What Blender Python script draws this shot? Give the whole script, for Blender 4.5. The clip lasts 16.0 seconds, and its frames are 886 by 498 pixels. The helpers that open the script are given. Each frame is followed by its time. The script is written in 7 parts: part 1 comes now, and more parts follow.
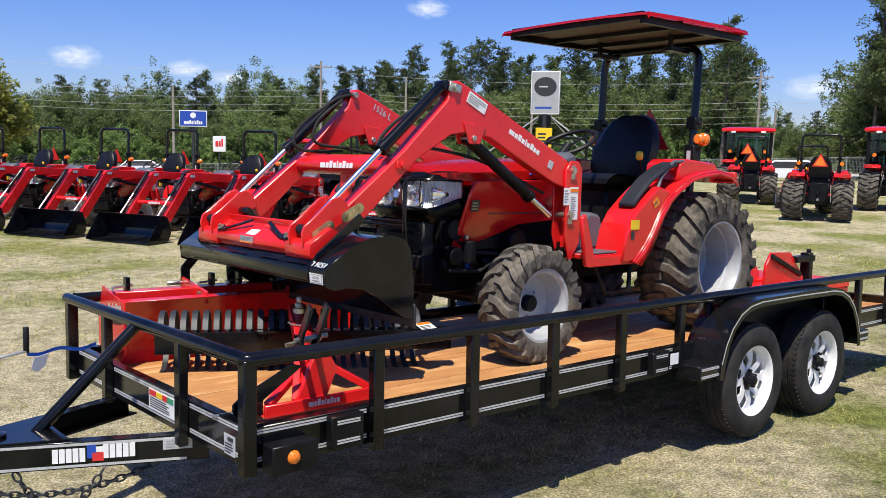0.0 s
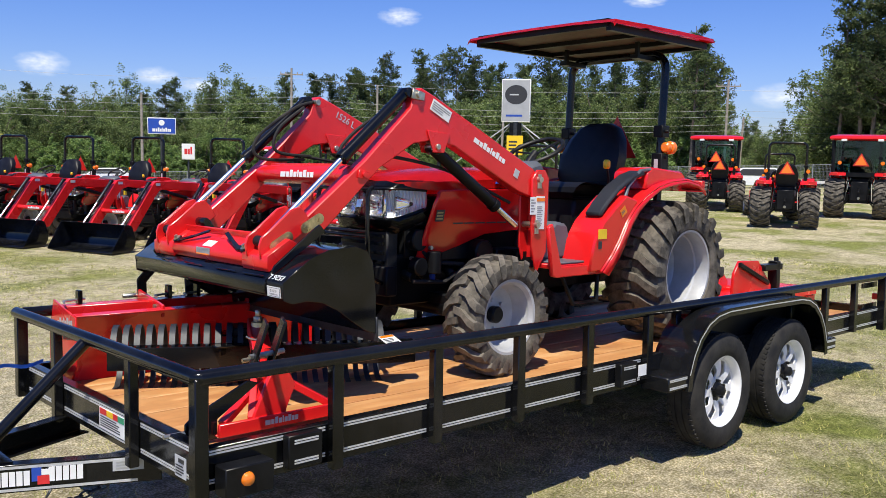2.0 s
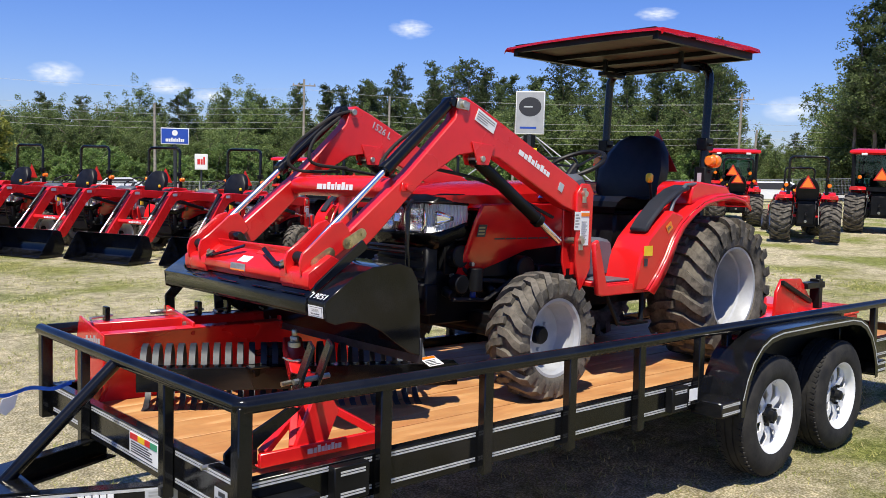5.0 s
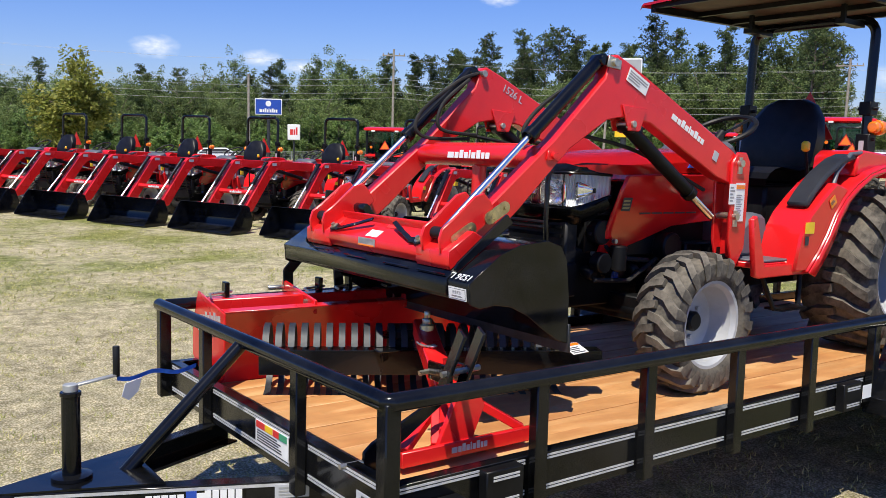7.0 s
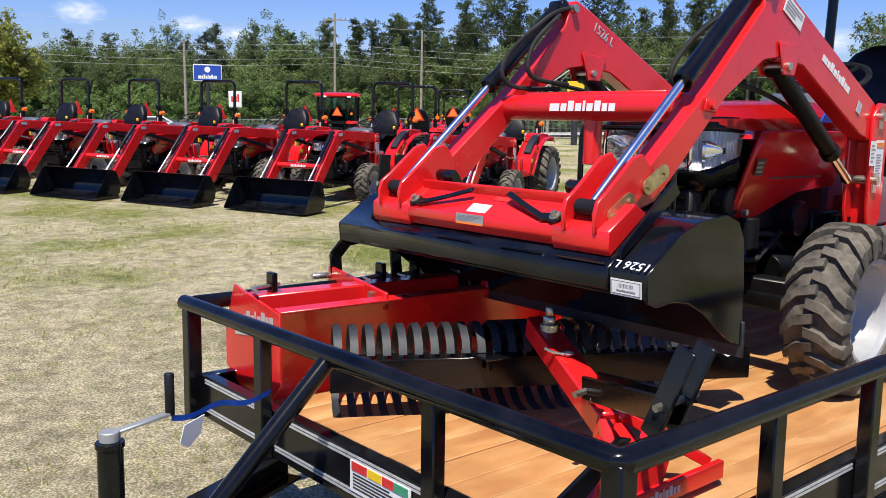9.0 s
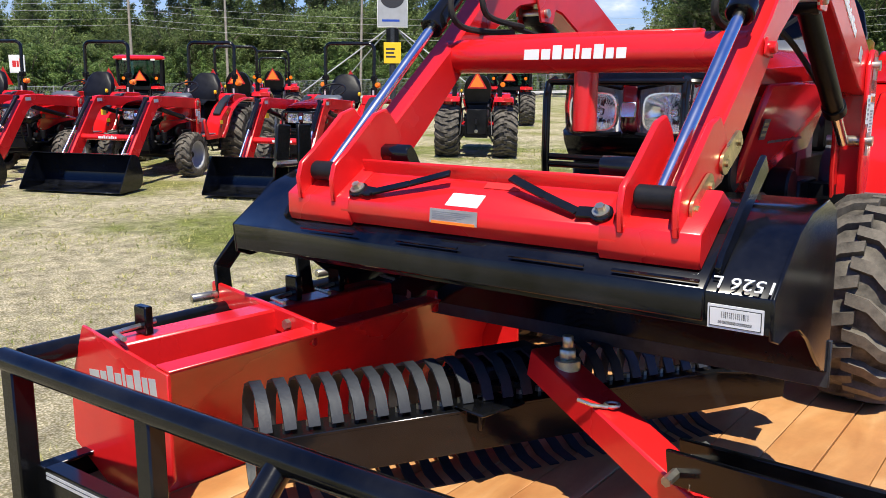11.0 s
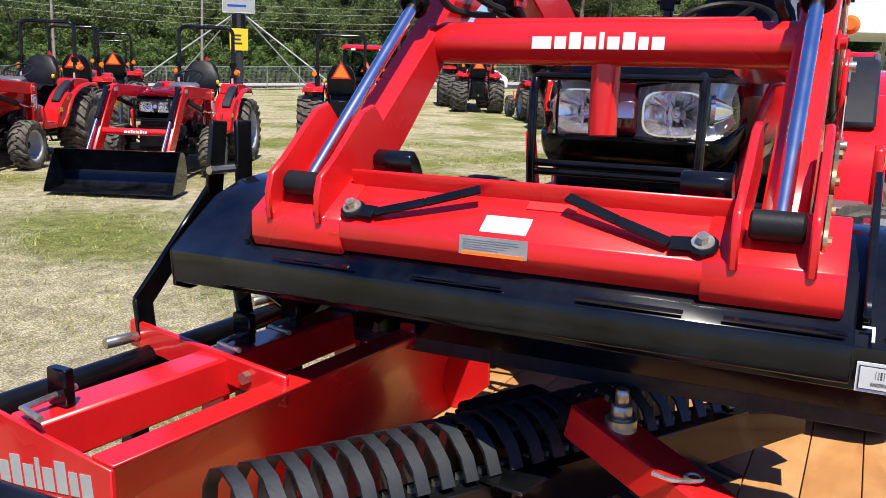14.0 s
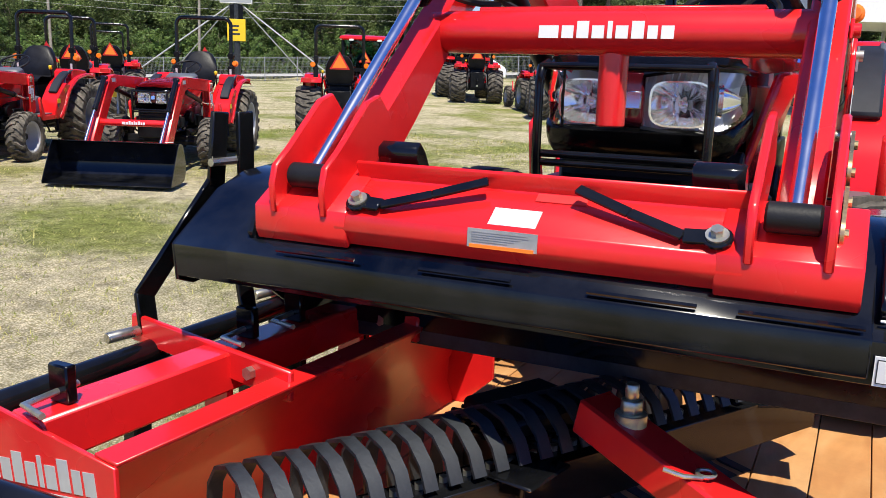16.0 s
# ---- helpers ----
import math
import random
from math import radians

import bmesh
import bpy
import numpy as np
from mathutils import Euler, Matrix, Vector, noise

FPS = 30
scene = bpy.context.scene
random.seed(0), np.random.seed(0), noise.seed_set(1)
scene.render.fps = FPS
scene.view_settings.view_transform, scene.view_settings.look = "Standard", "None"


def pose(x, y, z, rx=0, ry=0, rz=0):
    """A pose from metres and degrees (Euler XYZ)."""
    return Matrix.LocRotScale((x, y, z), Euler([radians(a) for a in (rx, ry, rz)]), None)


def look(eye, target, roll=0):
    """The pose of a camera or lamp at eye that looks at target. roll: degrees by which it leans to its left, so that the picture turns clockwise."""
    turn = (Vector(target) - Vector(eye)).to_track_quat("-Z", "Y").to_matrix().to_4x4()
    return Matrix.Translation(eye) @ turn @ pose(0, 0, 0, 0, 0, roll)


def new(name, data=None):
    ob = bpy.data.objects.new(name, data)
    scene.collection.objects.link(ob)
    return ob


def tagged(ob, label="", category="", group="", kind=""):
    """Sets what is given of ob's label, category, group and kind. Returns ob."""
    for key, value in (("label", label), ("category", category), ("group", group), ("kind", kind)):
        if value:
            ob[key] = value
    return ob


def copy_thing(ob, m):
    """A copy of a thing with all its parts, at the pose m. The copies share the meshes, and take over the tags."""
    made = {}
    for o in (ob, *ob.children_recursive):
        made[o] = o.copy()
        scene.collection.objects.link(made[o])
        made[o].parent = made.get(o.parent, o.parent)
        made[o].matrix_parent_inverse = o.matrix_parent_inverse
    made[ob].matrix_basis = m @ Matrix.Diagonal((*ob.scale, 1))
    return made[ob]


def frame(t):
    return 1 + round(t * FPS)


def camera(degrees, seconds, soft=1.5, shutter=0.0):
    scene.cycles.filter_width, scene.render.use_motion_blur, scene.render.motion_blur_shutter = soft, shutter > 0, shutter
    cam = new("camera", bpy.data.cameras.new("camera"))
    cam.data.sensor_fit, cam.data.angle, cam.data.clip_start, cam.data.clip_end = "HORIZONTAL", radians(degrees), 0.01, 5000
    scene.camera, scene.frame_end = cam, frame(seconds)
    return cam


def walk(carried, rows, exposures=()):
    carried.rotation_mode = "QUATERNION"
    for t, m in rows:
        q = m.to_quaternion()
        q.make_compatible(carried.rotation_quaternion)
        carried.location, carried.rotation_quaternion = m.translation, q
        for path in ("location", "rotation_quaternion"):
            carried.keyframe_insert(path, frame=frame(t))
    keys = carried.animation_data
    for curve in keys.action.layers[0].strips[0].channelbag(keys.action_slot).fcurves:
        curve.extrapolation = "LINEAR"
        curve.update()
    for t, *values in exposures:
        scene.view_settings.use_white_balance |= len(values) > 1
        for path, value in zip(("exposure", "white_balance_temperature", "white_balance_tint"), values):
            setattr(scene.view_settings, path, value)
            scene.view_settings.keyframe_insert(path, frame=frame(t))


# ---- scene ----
cam = camera(55.0, 16.0, soft=0.8)
# the trailer stands nose up: its own axes against the level world (x to its rear, y to its far side)
T = pose(0, 0, 0.10, -2.06, 1.38, 0)
PATH = [
    (0, (-1.378, -2.628, 1.725), (-0.078, -1.127, 1.484), 1.2),
    (0.5, (-1.355, -2.627, 1.722), (-0.052, -1.128, 1.484), 1.1),
    (1, (-1.331, -2.607, 1.722), (-0.015, -1.119, 1.484), 1.1),
    (1.5, (-1.306, -2.596, 1.725), (0.024, -1.122, 1.489), 1.1),
    (2, (-1.282, -2.584, 1.731), (0.067, -1.125, 1.509), 1.2),
    (2.5, (-1.228, -2.551, 1.75), (0.141, -1.107, 1.55), 1.2),
    (3, (-1.179, -2.524, 1.754), (0.214, -1.098, 1.584), 1.3),
    (5.5, (-1.279, -2.226, 1.726), (0.013, -0.714, 1.511), 1.6),
    (6, (-1.279, -2.114, 1.724), (-0.041, -0.561, 1.485), 1.6),
    (6.5, (-1.242, -2.01, 1.717), (-0.049, -0.426, 1.463), 1.5),
    (7, (-1.219, -1.888, 1.705), (-0.044, -0.292, 1.436), 1.5),
    (7.5, (-1.264, -1.706, 1.687), (-0.072, -0.125, 1.405), 1.6),
    (8, (-1.284, -1.445, 1.665), (-0.08, 0.125, 1.369), 1.7),
    (10.3, (-1.022, -0.282, 1.593), (0.441, 1.019, 1.184), 0.3),
    (10.5, (-0.987, -0.202, 1.592), (0.508, 1.06, 1.177), 0.3),
    (11, (-0.89, 0.008, 1.575), (0.673, 1.184, 1.158), 0.6),
    (11.5, (-0.805, 0.167, 1.569), (0.812, 1.267, 1.152), 1.0),
    (12, (-0.666, 0.313, 1.56), (0.992, 1.353, 1.149), 0.9),
    (12.5, (-0.647, 0.418, 1.562), (1.049, 1.399, 1.157), 1.0),
    (13, (-0.697, 0.501, 1.565), (1.035, 1.416, 1.161), 1.7),
    (13.5, (-0.717, 0.533, 1.558), (1.032, 1.41, 1.146), 2.2),
    (14, (-0.723, 0.536, 1.56), (1.027, 1.404, 1.132), 2.2),
    (14.5, (-0.723, 0.544, 1.56), (1.025, 1.412, 1.123), 2.2),
    (15, (-0.723, 0.552, 1.561), (1.025, 1.419, 1.119), 2.2),
    (15.5, (-0.713, 0.556, 1.558), (1.031, 1.427, 1.114), 2.1),
    (16, (-0.707, 0.562, 1.558), (1.041, 1.424, 1.109), 2.1),
]
walk(cam, [(t, look(eye, target, roll)) for t, eye, target, roll in PATH],
     exposures=[(0.0, 0.47), (8.0, 0.48), (10.5, 0.57), (16.0, 0.60)])

# ---- sky and sun ----
SUN = Vector((-0.40, -0.30, 1.0)).normalized()
sun_el = math.asin(SUN.z)
sun_az = math.atan2(SUN.x, SUN.y)
world = bpy.data.worlds.new("world")
scene.world = world
world.use_nodes = True
wn = world.node_tree
wn.nodes.clear()
w_out = wn.nodes.new("ShaderNodeOutputWorld")
w_bg = wn.nodes.new("ShaderNodeBackground")
w_sky = wn.nodes.new("ShaderNodeTexSky")
w_sky.sky_type = "NISHITA"
w_sky.sun_disc = False
w_sky.sun_elevation = sun_el
w_sky.sun_rotation = sun_az
w_sky.air_density = 1.1
w_sky.dust_density = 0.2
w_sky.ozone_density = 1.2
w_bg.inputs["Strength"].default_value = 0.060
w_hs = wn.nodes.new("ShaderNodeHueSaturation")
w_hs.inputs["Saturation"].default_value = 1.25
wn.links.new(w_sky.outputs[0], w_hs.inputs["Color"])
w_mx = wn.nodes.new("ShaderNodeMix")
w_mx.data_type, w_mx.blend_type = "RGBA", "MULTIPLY"
w_mx.inputs["Factor"].default_value = 1.0
w_mx.inputs["B"].default_value = (0.80, 0.95, 1.66, 1)
wn.links.new(w_hs.outputs["Color"], w_mx.inputs["A"])
wn.links.new(w_mx.outputs["Result"], w_bg.inputs["Color"])
wn.links.new(w_bg.outputs[0], w_out.inputs["Surface"])
sun = new("sun", bpy.data.lights.new("sun", "SUN"))
sun.data.energy = 4.4
sun.data.angle = radians(0.53)
sun.data.color = (1.0, 0.94, 0.80)
sun.matrix_world = look(SUN * 50, (0, 0, 0))


# ---- materials ----
def mat(name, col, rough=0.5, metal=0.0, coat=0.0, var=0.0, scale=8.0, bump=0.0, bscale=60.0, col2=None, spec=None, rvar=0.0):
    """A node material: base colour with two scales of variation, fine relief and uneven gloss."""
    m = bpy.data.materials.new(name)
    m.use_nodes = True
    nt = m.node_tree
    b = nt.nodes["Principled BSDF"]
    b.inputs["Roughness"].default_value = rough
    b.inputs["Metallic"].default_value = metal
    b.inputs["Coat Weight"].default_value = coat
    b.inputs["Coat Roughness"].default_value = 0.06
    if spec is not None:
        b.inputs["Specular IOR Level"].default_value = spec
    b.inputs["Base Color"].default_value = (*col, 1)
    tc = nt.nodes.new("ShaderNodeTexCoord")
    if var > 0 or col2:
        n1 = nt.nodes.new("ShaderNodeTexNoise")
        n1.inputs["Scale"].default_value = scale
        n1.inputs["Detail"].default_value = 6
        n1.inputs["Roughness"].default_value = 0.65
        nt.links.new(tc.outputs["Object"], n1.inputs["Vector"])
        r = nt.nodes.new("ShaderNodeValToRGB")
        c2 = col2 if col2 else tuple(min(1, c * (1 + var) + 0.02 * var) for c in col)
        c1 = col if col2 else tuple(c * (1 - var) for c in col)
        r.color_ramp.elements[0].position, r.color_ramp.elements[1].position = 0.35, 0.68
        r.color_ramp.elements[0].color, r.color_ramp.elements[1].color = (*c1, 1), (*c2, 1)
        nt.links.new(n1.outputs["Fac"], r.inputs["Fac"])
        nt.links.new(r.outputs["Color"], b.inputs["Base Color"])
    if rvar > 0:
        n2 = nt.nodes.new("ShaderNodeTexNoise")
        n2.inputs["Scale"].default_value = scale * 0.7
        n2.inputs["Detail"].default_value = 5
        nt.links.new(tc.outputs["Object"], n2.inputs["Vector"])
        mr = nt.nodes.new("ShaderNodeMapRange")
        mr.inputs["From Min"].default_value, mr.inputs["From Max"].default_value = 0.3, 0.7
        mr.inputs["To Min"].default_value, mr.inputs["To Max"].default_value = max(0.02, rough - rvar), rough + rvar
        nt.links.new(n2.outputs["Fac"], mr.inputs["Value"])
        nt.links.new(mr.outputs["Result"], b.inputs["Roughness"])
    if bump > 0:
        n3 = nt.nodes.new("ShaderNodeTexNoise")
        n3.inputs["Scale"].default_value = bscale
        n3.inputs["Detail"].default_value = 4
        nt.links.new(tc.outputs["Object"], n3.inputs["Vector"])
        bp = nt.nodes.new("ShaderNodeBump")
        bp.inputs["Strength"].default_value = bump
        bp.inputs["Distance"].default_value = 0.01
        nt.links.new(n3.outputs["Fac"], bp.inputs["Height"])
        nt.links.new(bp.outputs["Normal"], b.inputs["Normal"])
    return m


RED = mat("red_paint", (0.72, 0.014, 0.015), 0.27, spec=0.5, coat=0.28, var=0.12, scale=2.0, rvar=0.08, bump=0.03, bscale=40)
RED_BODY = mat("red_body_panel", (0.66, 0.012, 0.014), 0.20, spec=0.4, coat=0.35, var=0.05, scale=1.5, bump=0.01, bscale=12)
BLACK = mat("black_gloss_paint", (0.002, 0.0023, 0.0032), 0.15, coat=0.0, var=0.4, scale=3, rvar=0.05, spec=0.36, bump=0.03, bscale=50)
BLACK_SATIN = mat("black_satin_paint", (0.003, 0.0032, 0.004), 0.38, spec=0.18, var=0.4, scale=4, rvar=0.1, bump=0.04, bscale=70)
BUCKET_BLACK = mat("bucket_black_paint", (0.0014, 0.0020, 0.0042), 0.11, spec=0.40, coat=0.0, var=0.5, scale=5, rvar=0.04, bump=0.015, bscale=14)
PLASTIC = mat("black_plastic", (0.006, 0.006, 0.007), 0.5, spec=0.3, var=0.3, scale=10, bump=0.06, bscale=200)
SEAT = mat("black_vinyl", (0.0035, 0.0035, 0.005), 0.45, spec=0.3, var=0.3, scale=8, bump=0.10, bscale=120)
DARK_PLASTIC = mat("dark_grey_plastic", (0.018, 0.020, 0.026), 0.5, spec=0.35, var=0.2, scale=6, bump=0.05, bscale=150)
GREY_PLASTIC = mat("grey_plastic", (0.10, 0.11, 0.13), 0.45, var=0.15, scale=6, bump=0.05, bscale=150)
RUBBER = mat("tyre_rubber", (0.012, 0.012, 0.013), 0.75, spec=0.25, col2=(0.040, 0.037, 0.033), scale=7, bump=0.15, bscale=60, rvar=0.1)
RUBBER_DUSTY = mat("dusty_tyre_rubber", (0.024, 0.022, 0.020), 0.85, scale=9.0, spec=0.25, col2=(0.195, 0.172, 0.138), bump=0.2, bscale=45)
RIM_GREY = mat("silver_rim_paint", (0.42, 0.43, 0.45), 0.40, metal=0.1, var=0.12, scale=6, rvar=0.08, bump=0.02, bscale=60)
RIM_WHITE = mat("white_rim_paint", (0.80, 0.80, 0.80), 0.35, coat=0.3, var=0.06, scale=9, rvar=0.08)
CHROME = mat("polished_rod", (0.88, 0.88, 0.89), 0.20, metal=1.0, var=0.04, scale=20, rvar=0.03)
ZINC = mat("zinc_plated_steel", (0.55, 0.52, 0.42), 0.35, metal=0.9, var=0.25, scale=30, rvar=0.1)
GOLD_ZINC = mat("yellow_zinc_steel", (0.58, 0.47, 0.24), 0.32, metal=0.9, var=0.3, scale=30, rvar=0.1)
STEEL = mat("bare_grey_steel", (0.030, 0.034, 0.040), 0.50, metal=0.25, var=0.35, scale=12, rvar=0.12, bump=0.08, bscale=90)
RUST = mat("brown_primer_steel", (0.05, 0.030, 0.018), 0.6, metal=0.2, scale=9, col2=(0.10, 0.06, 0.03), bump=0.1, bscale=60)
WHITE = mat("white_vinyl", (0.80, 0.80, 0.79), 0.45, var=0.04, scale=12)
PALE = mat("pale_grey_print", (0.46, 0.47, 0.49), 0.4, var=0.05, scale=20)
STRIPE = mat("silver_reflective_stripe", (0.62, 0.63, 0.66), 0.30, metal=0.4, var=0.15, scale=30)
YELLOW = mat("yellow_sticker", (0.85, 0.55, 0.02), 0.4, var=0.05, scale=20)
ORANGE = mat("orange_lens", (0.85, 0.20, 0.01), 0.15, coat=0.6, var=0.1, scale=20)
SMV = mat("fluorescent_orange_panel", (0.95, 0.22, 0.02), 0.5, var=0.05, scale=9)
SMV_EDGE = mat("dark_red_reflector", (0.55, 0.02, 0.015), 0.35, var=0.1, scale=9)
BLUE = mat("blue_print", (0.02, 0.07, 0.40), 0.35, var=0.08, scale=6)
BLUE_CLOTH = mat("blue_ribbon", (0.03, 0.16, 0.62), 0.7, var=0.2, scale=30)
INK = mat("dark_print", (0.03, 0.03, 0.035), 0.5, var=0.2, scale=30)
# white sign face greyed down: its shaded side is put into the colour
SIGN_FACE = mat("shade_side_sign_face", (0.36, 0.37, 0.39), 0.5, var=0.08, scale=2)
MAROON = mat("dark_maroon_gloss", (0.06, 0.004, 0.008), 0.12, coat=0.5, var=0.1, scale=6)
OLIVE = mat("olive_gold_print", (0.34, 0.30, 0.12), 0.5, var=0.1, scale=30)
FADED = mat("faded_grey_print", (0.30, 0.30, 0.31), 0.5, var=0.2, scale=30)
REDPRINT = mat("red_print", (0.65, 0.03, 0.03), 0.45, var=0.1, scale=20)
GREENPRINT = mat("green_print", (0.05, 0.30, 0.16), 0.45, var=0.1, scale=20)
LIGHTGREY = mat("white_enamel_car", (0.78, 0.79, 0.80), 0.25, coat=0.8, var=0.03, scale=2)
GALV = mat("galvanised_steel", (0.42, 0.43, 0.43), 0.5, metal=0.5, var=0.2, scale=6)
POLE_WOOD = mat("weathered_pole_wood", (0.22, 0.19, 0.15), 0.9, scale=3, col2=(0.34, 0.31, 0.27), bump=0.2, bscale=30)
BARK = mat("bark", (0.10, 0.075, 0.055), 0.95, scale=2.5, col2=(0.22, 0.18, 0.15), bump=0.3, bscale=12)
REFLECTOR = mat("lamp_reflector", (0.90, 0.91, 0.94), 0.10, metal=0.9, var=0.04, scale=20)


def glass_mat(name, tint, rough=0.02, clear=0.85):
    """A thin pane: mostly clear, with a sharp reflection."""
    m = bpy.data.materials.new(name)
    m.use_nodes = True
    nt = m.node_tree
    nt.nodes.remove(nt.nodes["Principled BSDF"])
    tr = nt.nodes.new("ShaderNodeBsdfTransparent")
    tr.inputs["Color"].default_value = (*tint, 1)
    gl = nt.nodes.new("ShaderNodeBsdfGlossy")
    gl.inputs["Roughness"].default_value = rough
    fr = nt.nodes.new("ShaderNodeFresnel")
    fr.inputs["IOR"].default_value = 1.5
    ms = nt.nodes.new("ShaderNodeMixShader")
    nt.links.new(fr.outputs[0], ms.inputs["Fac"])
    nt.links.new(tr.outputs[0], ms.inputs[1])
    nt.links.new(gl.outputs[0], ms.inputs[2])
    nt.links.new(ms.outputs[0], nt.nodes["Material Output"].inputs["Surface"])
    return m


GLASS = glass_mat("clear_lens", (0.96, 0.97, 1.0))
CAB_GLASS = glass_mat("tinted_cab_glass", (0.55, 0.72, 0.72))

LAMP_CHROME = mat("dark_chrome_housing", (0.90, 0.91, 0.94), 0.20, metal=0.5, bump=0.12, bscale=18)


def leaf_mat(name, a, b_, dark=0.6):
    """Foliage: hue by clump and by tree, a little light through the leaves."""
    m = bpy.data.materials.new(name)
    m.use_nodes = True
    nt = m.node_tree
    b = nt.nodes["Principled BSDF"]
    b.inputs["Roughness"].default_value = 0.6
    b.inputs["Specular IOR Level"].default_value = 0.25
    geo = nt.nodes.new("ShaderNodeNewGeometry")
    oi = nt.nodes.new("ShaderNodeObjectInfo")
    mx = nt.nodes.new("ShaderNodeMix")
    mx.data_type = "RGBA"
    mx.inputs["A"].default_value, mx.inputs["B"].default_value = (*a, 1), (*b_, 1)
    nt.links.new(geo.outputs["Random Per Island"], mx.inputs["Factor"])
    hs = nt.nodes.new("ShaderNodeHueSaturation")
    mr = nt.nodes.new("ShaderNodeMapRange")
    mr.inputs["To Min"].default_value, mr.inputs["To Max"].default_value = dark * 1.15, 1.5
    nt.links.new(oi.outputs["Random"], mr.inputs["Value"])
    nt.links.new(mr.outputs["Result"], hs.inputs["Value"])
    nt.links.new(mx.outputs["Result"], hs.inputs["Color"])
    nt.links.new(hs.outputs["Color"], b.inputs["Base Color"])
    tr = nt.nodes.new("ShaderNodeBsdfTranslucent")
    nt.links.new(hs.outputs["Color"], tr.inputs["Color"])
    ms = nt.nodes.new("ShaderNodeMixShader")
    ms.inputs["Fac"].default_value = 0.45
    nt.links.new(b.outputs[0], ms.inputs[1])
    nt.links.new(tr.outputs[0], ms.inputs[2])
    nt.links.new(ms.outputs[0], nt.nodes["Material Output"].inputs["Surface"])
    return m


LEAF_PINE = leaf_mat("pine_needles", (0.062, 0.092, 0.034), (0.150, 0.190, 0.080), 0.55)
LEAF_BROAD = leaf_mat("broad_leaves", (0.085, 0.128, 0.040), (0.225, 0.280, 0.105), 0.55)
LEAF_BUSH = leaf_mat("bush_leaves", (0.09, 0.155, 0.045), (0.22, 0.30, 0.10), 0.7)
LEAF_YELLOW = leaf_mat("yellowish_leaves", (0.13, 0.16, 0.03), (0.27, 0.26, 0.07), 0.9)


# ---- mesh helpers ----
def box(bm, x0, x1, y0, y1, z0, z1, m=None):
    r = bmesh.ops.create_cube(bm, size=1.0)
    mm = Matrix.Translation(((x0 + x1) / 2, (y0 + y1) / 2, (z0 + z1) / 2)) @ Matrix.Diagonal((abs(x1 - x0), abs(y1 - y0), abs(z1 - z0), 1))
    bmesh.ops.transform(bm, matrix=(m @ mm if m else mm), verts=r["verts"])
    return r["verts"]


def bar(bm, p0, p1, w, h, up=(0, 0, 1)):
    """A square bar from p0 to p1; w across, h along up."""
    p0, p1 = Vector(p0), Vector(p1)
    d = p1 - p0
    z = d.normalized()
    u = Vector(up)
    x = u.cross(z)
    if x.length < 1e-4:
        x = Vector((1, 0, 0)).cross(z)
        if x.length < 1e-4:
            x = Vector((0, 1, 0)).cross(z)
    x.normalize()
    y = z.cross(x)
    m = Matrix((x, y, z)).transposed().to_4x4()
    m.translation = (p0 + p1) / 2
    return box(bm, -w / 2, w / 2, -h / 2, h / 2, -d.length / 2, d.length / 2, m)


def cyl(bm, p0, p1, r, n=14, r2=None, caps=True):
    p0, p1 = Vector(p0), Vector(p1)
    d = p1 - p0
    res = bmesh.ops.create_cone(bm, cap_ends=caps, segments=n, radius1=r, radius2=r if r2 is None else r2, depth=d.length)
    m = d.to_track_quat("Z", "Y").to_matrix().to_4x4()
    m.translation = (p0 + p1) / 2
    bmesh.ops.transform(bm, matrix=m, verts=res["verts"])
    return res["verts"]


def pipe(bm, pts, r, n=10, closed=False):
    """A round tube swept along points."""
    pts = [Vector(p) for p in pts]
    rings = []
    k = len(pts)
    ref = None
    for i, p in enumerate(pts):
        a = pts[i - 1] if (i > 0 or closed) else p
        c = pts[(i + 1) % k] if (i < k - 1 or closed) else p
        d = (c - a).normalized()
        if ref is None:
            ref = Vector((0, 0, 1)) if abs(d.z) < 0.9 else Vector((1, 0, 0))
        s = d.cross(ref).normalized()
        ref = s.cross(d).normalized()
        stretch = 1.0
        if a is not p and c is not p:
            cosang = max(0.35, ((p - a).normalized() + (c - p).normalized()).length / 2)
            stretch = 1 / cosang
        rings.append([bm.verts.new(p + r * (math.cos(2 * math.pi * j / n) * s * stretch + math.sin(2 * math.pi * j / n) * ref)) for j in range(n)])
    span = range(k if closed else k - 1)
    for i in span:
        a, b = rings[i], rings[(i + 1) % k]
        for j in range(n):
            bm.faces.new((a[j], a[(j + 1) % n], b[(j + 1) % n], b[j]))
    if not closed:
        bm.faces.new(rings[0][::-1])
        bm.faces.new(rings[-1])


def prism(bm, pts, y0, y1):
    """A polygon in x, z pushed along y."""
    a = [bm.verts.new((x, y0, z)) for x, z in pts]
    b = [bm.verts.new((x, y1, z)) for x, z in pts]
    k = len(pts)
    bm.faces.new(a)
    bm.faces.new(b[::-1])
    for i in range(k):
        bm.faces.new((a[i], b[i], b[(i + 1) % k], a[(i + 1) % k]))
    return a + b


def sheet(bm, pts, y0, y1, th):
    """A bent plate: an open line in x, z with a thickness, pushed along y."""
    off = []
    for i, (x, z) in enumerate(pts):
        a = Vector(pts[max(0, i - 1)])
        c = Vector(pts[min(len(pts) - 1, i + 1)])
        d = (c - a).normalized()
        off.append((x - d.y * th, z + d.x * th))
    prism(bm, list(pts) + off[::-1], y0, y1)


